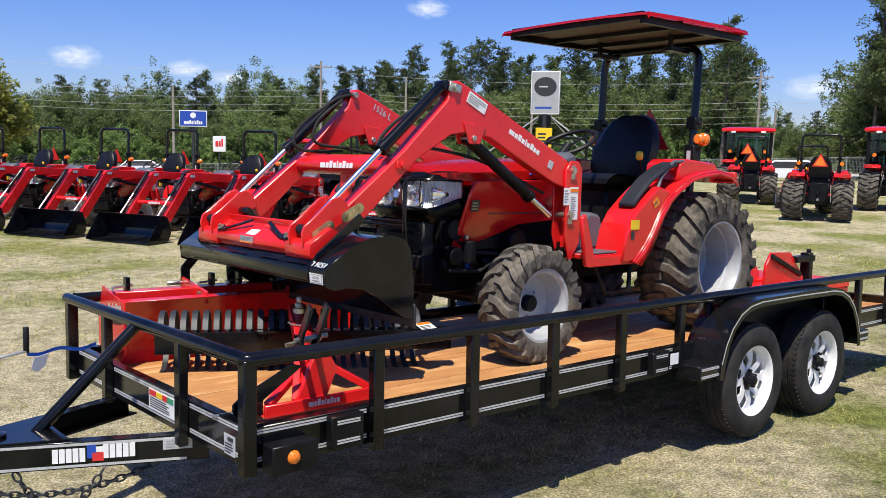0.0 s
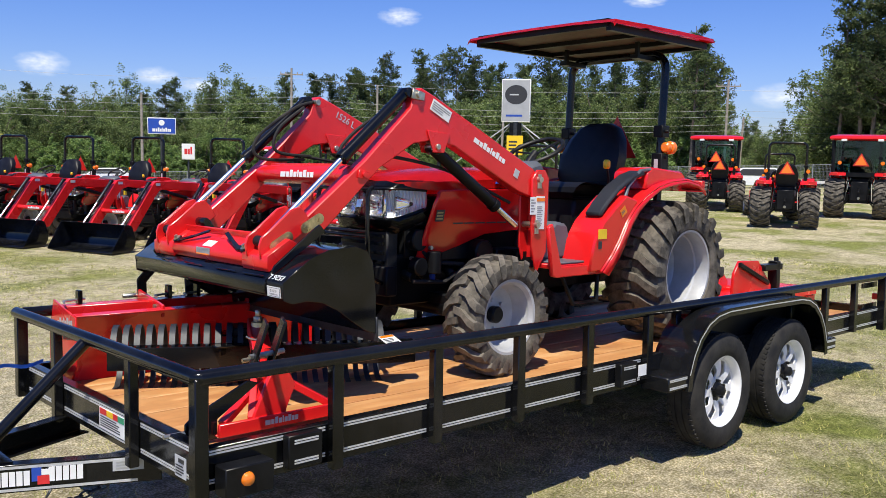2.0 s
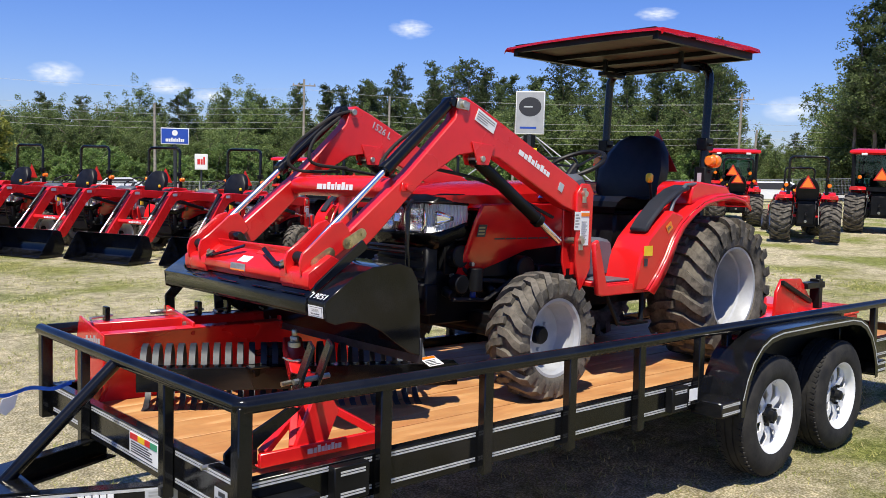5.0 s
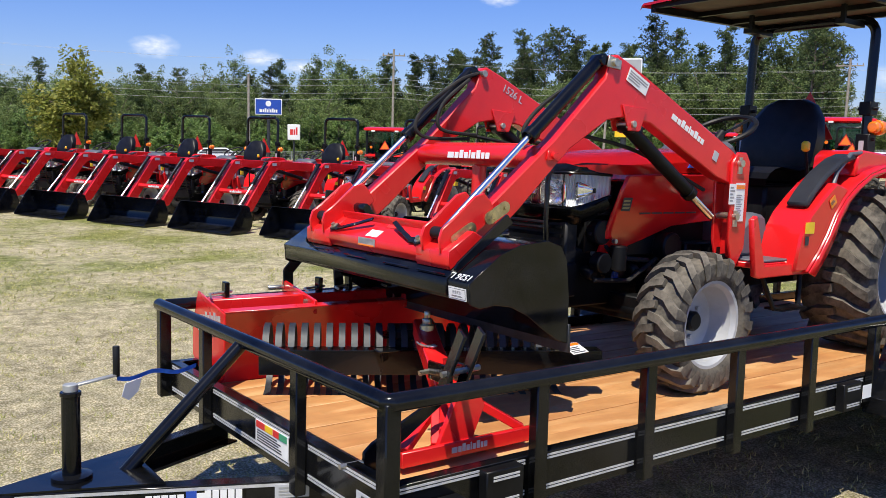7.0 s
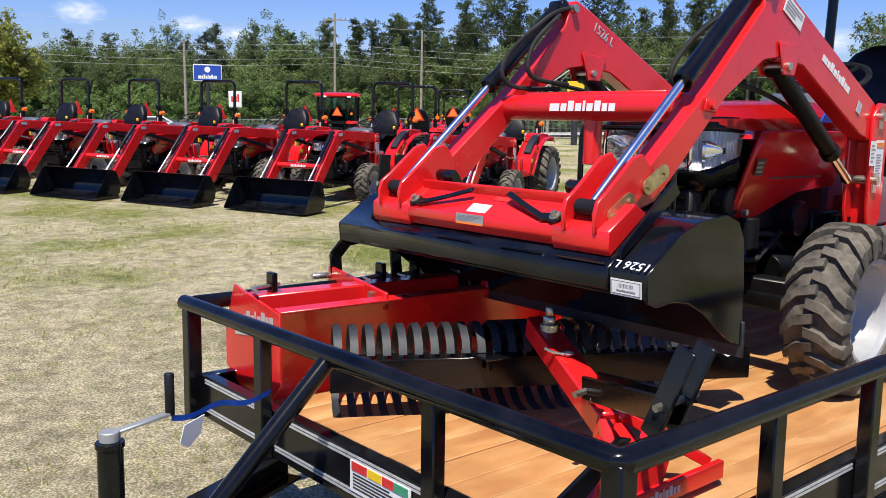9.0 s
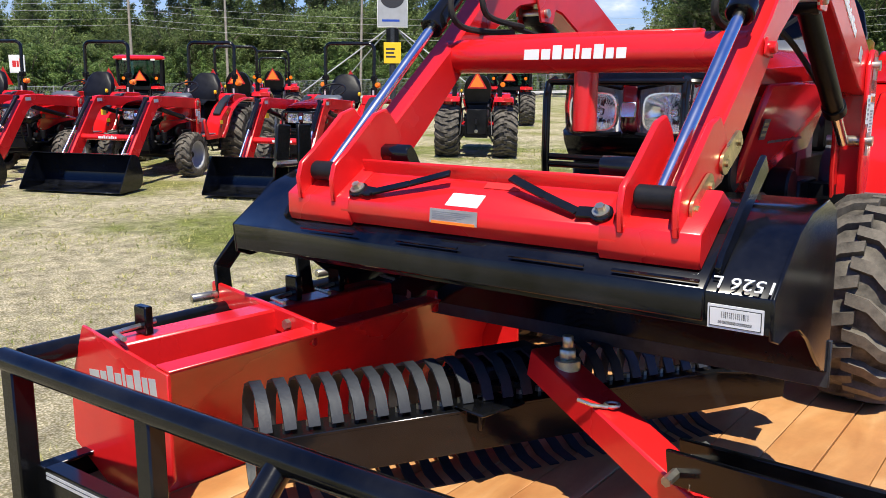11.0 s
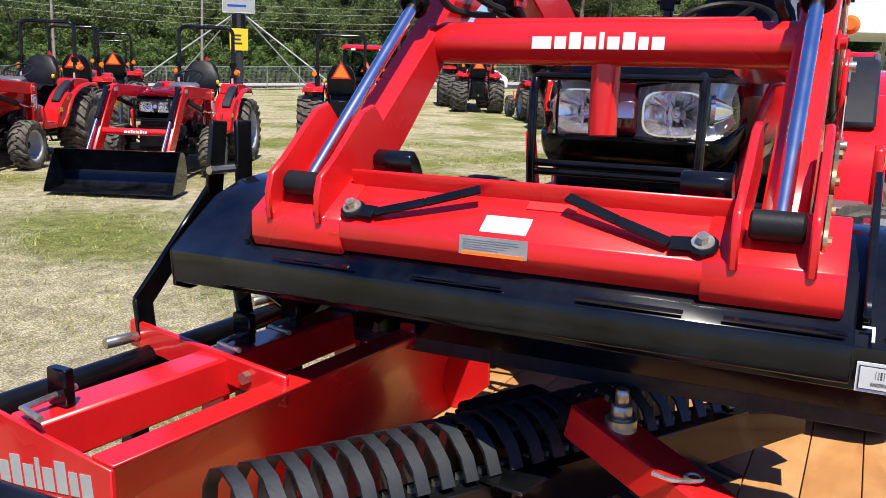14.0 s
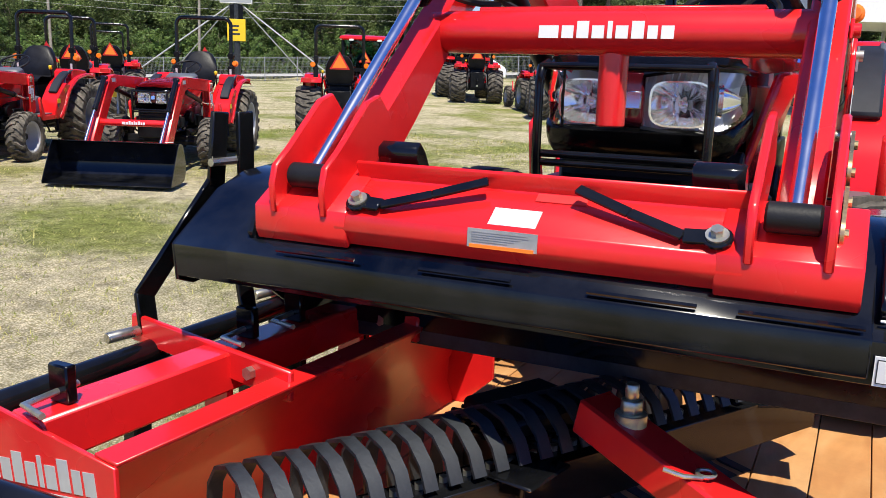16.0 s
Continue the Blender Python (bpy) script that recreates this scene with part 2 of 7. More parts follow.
def lathe(bm, prof, n=40, axis="y", closed=False):
    """Turns a profile of (radius, along) round the y axis."""
    rings = []
    for r, a in prof:
        rings.append([bm.verts.new((r * math.cos(2 * math.pi * j / n), a, r * math.sin(2 * math.pi * j / n))) for j in range(n)])
    k = len(prof)
    for i in range(k if closed else k - 1):
        a, b = rings[i], rings[(i + 1) % k]
        for j in range(n):
            bm.faces.new((a[j], a[(j + 1) % n], b[(j + 1) % n], b[j]))


def mesh_of(name, bm, material, bevel=0.0, smooth=40, segs=1):
    bmesh.ops.recalc_face_normals(bm, faces=bm.faces)
    if bevel > 0:
        sharp = [e for e in bm.edges if len(e.link_faces) == 2 and e.calc_face_angle(0) > 0.5]
        bmesh.ops.bevel(bm, geom=sharp, offset=bevel, segments=segs, affect="EDGES", clamp_overlap=True)
    me = bpy.data.meshes.new(name)
    bm.to_mesh(me)
    bm.free()
    if smooth:
        me.polygons.foreach_set("use_smooth", [True] * len(me.polygons))
        me.set_sharp_from_angle(angle=radians(smooth))
    me.materials.append(material)
    return me


def part(name, bm, material, parent=None, label="", bevel=0.0, smooth=40, m=None):
    ob = new(name, mesh_of(name, bm, material, bevel, smooth))
    if parent:
        ob.parent = parent
    if m is not None:
        ob.matrix_basis = m
    if label:
        ob["label"] = label
    return ob


def again(ob, parent, m):
    """The same mesh once more as a part of its own, with its sub-parts."""
    o = ob.copy()
    scene.collection.objects.link(o)
    o.parent = parent
    o.matrix_basis = m
    for c in ob.children:
        again(c, o, c.matrix_basis.copy())
    return o


def B():
    return bmesh.new()


def root(name, m, label, category, group="", kind=""):
    ob = new(name)
    ob.empty_display_size = 0.2
    ob.matrix_world = m
    return tagged(ob, label, category, group, kind)


def plate(name, parent, material, c, u, v, w, h, label="", th=0.002):
    """A thin flat sticker or sign face: centre c, directions u (across) and v (up)."""
    u, v = Vector(u).normalized(), Vector(v).normalized()
    n = u.cross(v)
    m = Matrix((u, v, n)).transposed().to_4x4()
    m.translation = Vector(c)
    bm = B()
    box(bm, -w / 2, w / 2, -h / 2, h / 2, 0, th)
    return part(name, bm, material, parent, label, m=m)


def words(name, parent, text, material, c, u, v, size, depth=0.001):
    """Lettering as a mesh, centred on c."""
    cu = bpy.data.curves.new(name, "FONT")
    cu.body, cu.size, cu.extrude = text, size, depth
    cu.align_x, cu.align_y = "CENTER", "CENTER"
    cu.resolution_u = 2
    tmp = bpy.data.objects.new(name, cu)
    scene.collection.objects.link(tmp)
    me = bpy.data.meshes.new_from_object(tmp.evaluated_get(bpy.context.evaluated_depsgraph_get()))
    bpy.data.objects.remove(tmp)
    me.materials.clear()
    me.materials.append(material)
    u, v = Vector(u).normalized(), Vector(v).normalized()
    m = Matrix((u, v, u.cross(v))).transposed().to_4x4()
    m.translation = Vector(c)
    ob = new(name, me)
    ob.parent = parent
    ob.matrix_basis = m
    return ob


def logo_bars(parent, material, c, u, v, length, h, n=8, label=""):
    """A brand mark as a row of plain blocks of its size and colour."""
    u, v = Vector(u).normalized(), Vector(v).normalized()
    widths = [1.7, 1.0, 1.0, 1.0, 0.4, 1.0, 1.0, 0.8, 1.0][: n + 1]
    gap = 0.28
    k = length / (sum(widths) + gap * (len(widths) - 1))
    x = -length / 2
    m = Matrix((u, v, u.cross(v))).transposed().to_4x4()
    m.translation = Vector(c)
    for i, w in enumerate(widths):
        tall = h if i in (2, 4, 6) else h * 0.74
        bm = B()
        box(bm, x, x + w * k, -h / 2, -h / 2 + tall, 0, 0.0012)
        part("letter_block", bm, material, parent, label, smooth=0, m=m)
        x += (w + gap) * k


def text_lines(parent, material, c, u, v, w, h, rows=4, seed=1):
    """Print that cannot be read: plain bars."""
    rng = random.Random(seed)
    bm = B()
    for i in range(rows):
        y = h / 2 - (i + 0.5) * h / rows
        ww = w * (0.6 + 0.4 * rng.random())
        box(bm, -w / 2, -w / 2 + ww, y - h / rows * 0.25, y + h / rows * 0.25, 0, 0.0008)
    u, v = Vector(u).normalized(), Vector(v).normalized()
    m = Matrix((u, v, u.cross(v))).transposed().to_4x4()
    m.translation = Vector(c)
    return part("fine_print", bm, material, parent, smooth=0, m=m)


I4 = Matrix.Identity(4)


# ---- ground ----
def ground_mat():
    m = bpy.data.materials.new("dry_grass_and_gravel")
    m.use_nodes = True
    nt = m.node_tree
    b = nt.nodes["Principled BSDF"]
    b.inputs["Roughness"].default_value = 0.95
    b.inputs["Specular IOR Level"].default_value = 0.1
    tc = nt.nodes.new("ShaderNodeTexCoord")

    def noise_tex(scale, detail=8, rough=0.65):
        n = nt.nodes.new("ShaderNodeTexNoise")
        n.inputs["Scale"].default_value = scale
        n.inputs["Detail"].default_value = detail
        n.inputs["Roughness"].default_value = rough
        nt.links.new(tc.outputs["Object"], n.inputs["Vector"])
        return n

    def ramp(src, stops):
        r = nt.nodes.new("ShaderNodeValToRGB")
        for i, (p, c) in enumerate(stops):
            e = r.color_ramp.elements[i] if i < 2 else r.color_ramp.elements.new(p)
            e.position, e.color = p, (*c, 1)
        nt.links.new(src, r.inputs["Fac"])
        return r

    def mix(f, a, c):
        x = nt.nodes.new("ShaderNodeMix")
        x.data_type = "RGBA"
        nt.links.new(f, x.inputs["Factor"])
        nt.links.new(a, x.inputs["A"])
        nt.links.new(c, x.inputs["B"])
        return x

    fine = noise_tex(55, 9, 0.8)
    grass = ramp(fine.outputs["Fac"], [(0.38, (0.095, 0.098, 0.026)), (0.62, (0.37, 0.345, 0.125))])
    peb = nt.nodes.new("ShaderNodeTexVoronoi")
    peb.inputs["Scale"].default_value = 75
    nt.links.new(tc.outputs["Object"], peb.inputs["Vector"])
    sand = ramp(peb.outputs["Distance"], [(0.08, (0.70, 0.62, 0.45)), (0.70, (0.28, 0.24, 0.13))])
    patch = noise_tex(0.55, 7, 0.62)
    jit = nt.nodes.new("ShaderNodeMath")
    jit.operation = "MULTIPLY_ADD"
    jit.inputs[1].default_value = 0.55
    nt.links.new(fine.outputs["Fac"], jit.inputs[0])
    off = nt.nodes.new("ShaderNodeMath")
    off.operation = "SUBTRACT"
    off.inputs[1].default_value = 0.275
    nt.links.new(patch.outputs["Fac"], off.inputs[0])
    nt.links.new(off.outputs[0], jit.inputs[2])
    dist = nt.nodes.new("ShaderNodeVectorMath")
    dist.operation = "DISTANCE"
    dist.inputs[1].default_value = (0.8, 4.2, 0)
    nt.links.new(tc.outputs["Object"], dist.inputs[0])
    worn = nt.nodes.new("ShaderNodeMapRange")
    worn.inputs["From Min"].default_value, worn.inputs["From Max"].default_value = 1.2, 4.8
    worn.inputs["To Min"].default_value, worn.inputs["To Max"].default_value = 0.12, 0.0
    nt.links.new(dist.outputs["Value"], worn.inputs["Value"])
    more = nt.nodes.new("ShaderNodeMath")
    nt.links.new(jit.outputs[0], more.inputs[0])
    nt.links.new(worn.outputs["Result"], more.inputs[1])
    pm = ramp(more.outputs[0], [(0.40, (0, 0, 0)), (0.56, (1, 1, 1))])
    green = noise_tex(0.16, 5, 0.6)
    gm = ramp(green.outputs["Fac"], [(0.36, (0, 0, 0)), (0.62, (1, 1, 1))])
    gcol = ramp(fine.outputs["Fac"], [(0.38, (0.055, 0.080, 0.015)), (0.62, (0.25, 0.285, 0.065))])
    base = mix(gm.outputs["Color"], grass.outputs["Color"], gcol.outputs["Color"])
    full = mix(pm.outputs["Color"], base.outputs["Result"], sand.outputs["Color"])
    tuft = noise_tex(7, 8, 0.75)
    hs = nt.nodes.new("ShaderNodeHueSaturation")
    mr = nt.nodes.new("ShaderNodeMapRange")
    mr.inputs["From Min"].default_value, mr.inputs["From Max"].default_value = 0.32, 0.68
    mr.inputs["To Min"].default_value, mr.inputs["To Max"].default_value = 0.58, 1.75
    nt.links.new(tuft.outputs["Fac"], mr.inputs["Value"])
    nt.links.new(mr.outputs["Result"], hs.inputs["Value"])
    nt.links.new(full.outputs["Result"], hs.inputs["Color"])
    nt.links.new(hs.outputs["Color"], b.inputs["Base Color"])
    bp = nt.nodes.new("ShaderNodeBump")
    bp.inputs["Strength"].default_value = 0.8
    bp.inputs["Distance"].default_value = 0.04
    nt.links.new(fine.outputs["Fac"], bp.inputs["Height"])
    nt.links.new(bp.outputs["Normal"], b.inputs["Normal"])
    return m


GROUND = ground_mat()


def drop(y):
    """How far the lot falls away towards the road."""
    return min(2.1, 0.045 * max(0.0, y - 19.0))


bm = B()
# near field finely cut for small unevenness, out to the horizon in wide rings
rings = [0, 1, 2, 3, 4, 5, 6, 8, 11, 15, 18, 20, 24, 28, 34, 40, 50, 60, 75, 90, 130, 250, 600, 2500]
nang = 72
prev = [bm.verts.new((3, 1, -0.034))]
for k, r in enumerate(rings[1:]):
    row = []
    for j in range(nang):
        a = 2 * math.pi * j / nang
        x, y = 3 + r * math.cos(a), 1 + r * math.sin(a)
        amp = 0.0 if r < 9 else 0.05
        rise = 0.0
        deg = math.degrees(math.atan2(y + 2.6, x + 1.35))
        if r >= 130:
            rise = 0.012 * (r - 90) * max(0.0, 1 - abs(deg - 27) / 14) if r < 700 else 0.0
        row.append(bm.verts.new((x, y, -drop(y) + amp * noise.noise((x * 0.07, y * 0.07, 0)) + rise - 0.036 * y * math.exp(-((y / 4.5) ** 2) - ((x - 3.5) / 6) ** 2))))
    if len(prev) == 1:
        for j in range(nang):
            bm.faces.new((prev[0], row[j], row[(j + 1) % nang]))
    else:
        for j in range(nang):
            bm.faces.new((prev[j], row[j], row[(j + 1) % nang], prev[(j + 1) % nang]))
    prev = row
tagged(part("ground", bm, GROUND, smooth=60), "patchy dry grass and pale gravel ground", "ground", kind="structure")

# ---- trailer ----
W, LEN, RZ, DECK = 1.925, 6.05, 0.86, 0.54
trailer = root("utility_trailer", T, "black steel tandem-axle utility trailer with pipe rails", "trailer")
bm = B()
pipe(bm, [(LEN, 0, RZ), (0.004, 0, RZ), (0, 0.004, RZ), (0, W + 0.030, RZ), (0, W + 0.038, RZ)], 0.028, 18)
pipe(bm, [(0.02, W, RZ), (LEN, W, RZ)], 0.028, 18)
part("top_rail", bm, BLACK, trailer, "glossy black pipe rail")


def c_channel(bm, a, b_, out, z0=0.452, z1=0.605, dep=0.045):
    """A channel beam from a to b in plan, its web towards out."""
    a, b_, out = Vector((*a, 0)), Vector((*b_, 0)), Vector((*out, 0))
    prof = [(0, z0), (0, z1), (dep, z1), (dep, z1 - 0.008), (0.006, z1 - 0.008), (0.006, z0 + 0.008), (dep, z0 + 0.008), (dep, z0)]
    ends = [[bm.verts.new((*(p - out * q).xy, z)) for q, z in prof] for p in (a, b_)]
    bm.faces.new(ends[0])
    bm.faces.new(ends[1][::-1])
    for k in range(8):
        bm.faces.new((ends[0][k], ends[1][k], ends[1][(k + 1) % 8], ends[0][(k + 1) % 8]))


def side_frame(y, out):
    bm = B()
    c_channel(bm, (0.02, y), (LEN, y), (0, out))
    return part("side_channel", bm, BLACK, trailer, bevel=0.002)


side_frame(0.022, -1)
side_frame(W - 0.022, 1)
bm = B()
c_channel(bm, (0.022, 0.024), (0.022, W - 0.024), (-1, 0))
part("front_channel", bm, BLACK, trailer, bevel=0.002)
bm = B()
c_channel(bm, (LEN, 0.024), (LEN, W - 0.024), (1, 0))
part("rear_channel", bm, BLACK, trailer, bevel=0.002)
for x in (0.75, 1.35, 1.95, 2.55, 3.15, 3.75, 4.35, 4.95, 5.5):
    bm = B()
    box(bm, x - 0.03, x + 0.03, 0.03, W - 0.03, 0.455, 0.50)
    part("cross_member", bm, BLACK_SATIN, trailer)


def post(x, y, w, t, z0, z1=RZ, label=""):
    bm = B()
    box(bm, x - w / 2, x + w / 2, y - t / 2, y + t / 2, z0, z1)
    return part("rail_post", bm, BLACK, trailer, label, bevel=0.004)


SIDE_X = [0.57, 1.09, 1.615, 2.135, 2.665, 4.93, 5.45]
for y in (0.0, W):
    for x in SIDE_X:
        post(x, y, 0.052, 0.040, 0.43 if x < 2.6 else 0.46)
    post(0.006, y + (0.006 if y == 0 else -0.006), 0.052, 0.052, 0.44)
    post(LEN - 0.03, y, 0.06, 0.06, 0.42)
for y in (0.55, 1.385):
    post(0.0, y, 0.040, 0.050, 0.42)
for y in (0.0, W):
    for x in (3.0, 4.45):
        post(x, y + (0.035 if y == 0 else -0.035), 0.05, 0.04, 0.50)


# pinstripes on the channels: pairs of fine silver lines
def stripes_side(x0, x1, y, sgn):
    for z in (0.588, 0.487):
        bm = B()
        for dz in (-0.0052, 0.0052):
            box(bm, x0, x1, y, y + sgn * 0.0025, z + dz - 0.0032, z + dz + 0.0032)
        part("stripe", bm, STRIPE, trailer, smooth=0)


sx = [0.075] + SIDE_X[:5]
for i in range(5):
    stripes_side(sx[i] + (0.035 if i else -0.035), sx[i + 1] - 0.035, 0.0215, -1)
stripes_side(4.96, 5.42, 0.0215, -1)
stripes_side(5.48, 5.98, 0.0215, -1)
for y0, y1 in ((0.075, 0.515), (0.585, 1.35), (1.42, 1.85)):
    for z in (0.588, 0.487):
        bm = B()
        for dz in (-0.0052, 0.0052):
            box(bm, 0.0215 - 0.0025, 0.0215, y0, y1, z + dz - 0.0032, z + dz + 0.0032)
        part("stripe", bm, STRIPE, trailer, smooth=0)

# side marker lamp in its steel box, tie-down stake pockets
bm = B()
box(bm, 0.07, 0.262, -0.062, 0.02, 0.438, 0.545)
lampbox = part("marker_lamp_box", bm, BLACK_SATIN, trailer, bevel=0.004)
bm = B()
lathe(bm, [(0.0, -0.080), (0.012, -0.079), (0.022, -0.073), (0.026, -0.062)], 18)
part("lens", bm, ORANGE, lampbox, "round amber marker lens", m=Matrix.Translation((0.155, 0, 0.497)))
for x in (0.42, 2.47):
    bm = B()
    box(bm, x - 0.075, x + 0.075, -0.022, 0.02, 0.475, 0.60)
    sp = part("stake_pocket", bm, BLACK_SATIN, trailer, bevel=0.004)
    for z in (0.575, 0.50):
        bm = B()
        for dz in (-0.005, 0.005):
            box(bm, x - 0.05, x + 0.055, -0.0245, -0.022, z + dz - 0.003, z + dz + 0.003)
        part("stripe", bm, STRIPE, sp, smooth=0)
plate("sticker", trailer, WHITE, (2.585, -0.0235, 0.548), (1, 0, 0), (0, 0, 1), 0.075, 0.062, "white square sticker")
stk = plate("sticker", trailer, PALE, (-0.022, 0.085, 0.540), (0, -1, 0), (0, 0, 1), 0.085, 0.075, "white sticker with small print")
plate("print_block", stk, INK, (0.008, 0.022, 0.0022), (1, 0, 0), (0, 1, 0), 0.04, 0.014)
text_lines(stk, STEEL, (0, -0.012, 0.0022), (1, 0, 0), (0, 1, 0), 0.07, 0.04, 4, 12)
lab = plate("warning_label", trailer, WHITE, (0.0185, 0.79, 0.537), (0, -1, 0), (0, 0, 1), 0.27, 0.088, "white warning label with coloured blocks")
for dx, wd, mt in ((-0.09, 0.07, REDPRINT), (-0.02, 0.06, YELLOW), (0.04, 0.05, REDPRINT), (0.095, 0.06, GREENPRINT)):
    plate("print_block", lab, mt, (dx, 0.030, 0.0022), (1, 0, 0), (0, 1, 0), wd, 0.024)
text_lines(lab, INK, (0, -0.012, 0.0022), (1, 0, 0), (0, 1, 0), 0.24, 0.048, 5, 3)

# tongue: two beams to the coupler, brace, jack, chains
NE, FE, TIP = Vector((0.12, 0.55, 0)), Vector((0.12, 1.45, 0)), Vector((-0.88, 1.0, 0))
for p0 in (NE, FE):
    bm = B()
    d = (TIP - p0).normalized()
    out = Vector((-d.y, d.x, 0)) if p0 is NE else Vector((d.y, -d.x, 0))
    a, b_ = p0, TIP - d * 0.06
    c_channel(bm, a.xy, b_.xy, (out.x, out.y), 0.340, 0.448, 0.06)
    tb = part("tongue_beam", bm, BLACK, trailer, bevel=0.002)
    for z in (0.437, 0.351):
        bm = B()
        q0, q1 = a + d * 0.09 + out * 0.0015, b_ - d * 0.03 + out * 0.0015
        bar(bm, (q0.x, q0.y, z), (q1.x, q1.y, z), 0.003, 0.010)
        part("stripe", bm, STRIPE, tb, smooth=0)
dN = (TIP - NE).normalized()
oN = Vector((-dN.y, dN.x, 0))
cN = NE + dN * 0.445 + oN * 0.003
mark = plate("brand_plate", trailer, BLACK, (cN.x, cN.y, 0.398), -dN, (0, 0, 1), 0.33, 0.066, "white lettering blocks with a red white and blue state shape")
for i in range(5):
    plate("letter_block", mark, WHITE, (-0.142 + i * 0.025, -0.003, 0.0022), (1, 0, 0), (0, 1, 0), 0.021, 0.056)
    plate("letter_block", mark, WHITE, (0.045 + i * 0.025, 0.006, 0.0022), (1, 0, 0), (0, 1, 0), 0.021, 0.056)
plate("state_shape", mark, BLUE, (-0.008, 0.008, 0.0024), (1, 0, 0), (0, 1, 0), 0.034, 0.052)
plate("state_shape", mark, WHITE, (0.022, 0.016, 0.0024), (1, 0, 0), (0, 1, 0), 0.026, 0.022)
plate("state_shape", mark, REDPRINT, (0.016, -0.014, 0.0026), (1, 0, 0), (0, 1, 0), 0.042, 0.034)
cN2 = NE + dN * 0.125 + oN * 0.003
stk = plate("sticker", trailer, PALE, (cN2.x, cN2.y, 0.415), -dN, (0, 0, 1), 0.115, 0.045, "small silver data sticker")
text_lines(stk, GALV, (0, 0, 0.0022), (1, 0, 0), (0, 1, 0), 0.09, 0.035, 3, 14)
bm = B()
pipe(bm, [(-0.005, 1.0, RZ - 0.012), (-0.435, 1.0, 0.435)], 0.026, 14)
part("tongue_brace", bm, BLACK, trailer, "round black brace")
bm = B()
prism(bm, [(-0.84, 0.449), (-0.36, 0.449), (-0.36, 0.456), (-0.84, 0.456)], 0.79, 1.21)
for v in bm.verts:
    if v.co.x < -0.6:
        v.co.y = 1.0 + (v.co.y - 1.0) * 0.12
part("tongue_plate", bm, BLACK, trailer, "welded top plate")
jack = root("jack", T @ pose(-0.605, 1.0, 0.0), "black trailer jack with grey crank handle", "jack")
bm = B()
cyl(bm, (0, 0, 0.30), (0, 0, 0.74), 0.030, 18)
cyl(bm, (0, 0, 0.735), (0, 0, 0.75), 0.034, 18)
part("tube", bm, BLACK, jack, bevel=0.002)
bm = B()
cyl(bm, (0, 0, 0.02), (0, 0, 0.32), 0.022, 14)
cyl(bm, (0, 0, -0.02), (0, 0, 0.02), 0.06, 18)
part("foot", bm, STEEL, jack)
bm = B()
cyl(bm, (0, 0, 0.75), (0, 0, 0.775), 0.024, 14)
bar(bm, (0, 0, 0.767), (0.150, 0.01, 0.785), 0.022, 0.008)
crank = part("crank", bm, GALV, jack, bevel=0.002)
bm = B()
cyl(bm, (0.150, 0.01, 0.78), (0.150, 0.01, 0.885), 0.012, 12)
part("grip", bm, PLASTIC, crank, "black rubber grip", bevel=0.002)
bm = B()
lathe(bm, [(0.0, 0.457), (0.065, 0.457), (0.065, 0.468), (0.045, 0.472), (0.03, 0.472)], 20)
part("flange", bm, BLACK, jack, m=pose(0, 0, 0, 90, 0, 0))
ribbon = root("ribbon", T @ pose(-0.455, 1.0, 0.775), "blue ribbon with a white tag tied to the jack handle", "ribbon")
bm = B()
n = 14
vs = []
for i in range(n):
    x = i * 0.022
    z = -0.008 * math.sin(i * 0.8)
    vs.append((bm.verts.new((x, 0.1 * x, z + 0.008)), bm.verts.new((x, 0.1 * x + 0.004, z - 0.008))))
for i in range(n - 1):
    bm.faces.new((vs[i][0], vs[i + 1][0], vs[i + 1][1], vs[i][1]))
bmesh.ops.solidify(bm, geom=bm.faces[:], thickness=0.0015)
part("band", bm, BLUE_CLOTH, ribbon)
bm = B()
prism(bm, [(-0.02, -0.01), (0.045, 0.0), (0.035, -0.05), (0.0, -0.075), (-0.03, -0.055)], -0.02, -0.018)
part("tag", bm, WHITE, ribbon, "crumpled white paper tag", m=pose(0.03, -0.01, 0.0, 8, 0, 20))
bm = B()
box(bm, TIP.x - 0.06, TIP.x + 0.16, 0.955, 1.045, 0.355, 0.45)
cyl(bm, (TIP.x - 0.02, 1.0, 0.40), (TIP.x - 0.12, 1.0, 0.40), 0.05, 16)
part("coupler", bm, BLACK, trailer, bevel=0.006)


def chain(p0, p1, sag, nlink):
    bm = B()
    p0, p1 = Vector(p0), Vector(p1)
    for i in range(nlink):
        t = (i + 0.5) / nlink
        c = p0.lerp(p1, t) - Vector((0, 0, 4 * sag * t * (1 - t)))
        t2 = t + 0.5 / nlink
        d = (p0.lerp(p1, t2) - Vector((0, 0, 4 * sag * t2 * (1 - t2))) - c).normalized()
        s = d.cross(Vector((0, 0, 1))).normalized()
        if i % 2:
            s = d.cross(s).normalized()
        L, w = 0.030, 0.013
        ring = []
        for j in range(10):
            a = 2 * math.pi * j / 10
            ring.append(c + d * (L * 0.75 * math.cos(a)) + s * (w * math.sin(a)))
        pipe(bm, ring, 0.0045, 5, closed=True)
    return part("safety_chain", bm, STEEL, trailer, "dull steel safety chain")


chain((-0.02, 0.66, 0.345), (-0.80, 0.97, 0.33), 0.10, 26)
chain((-0.25, 0.71, 0.345), (-0.55, 0.86, 0.34), 0.16, 16)


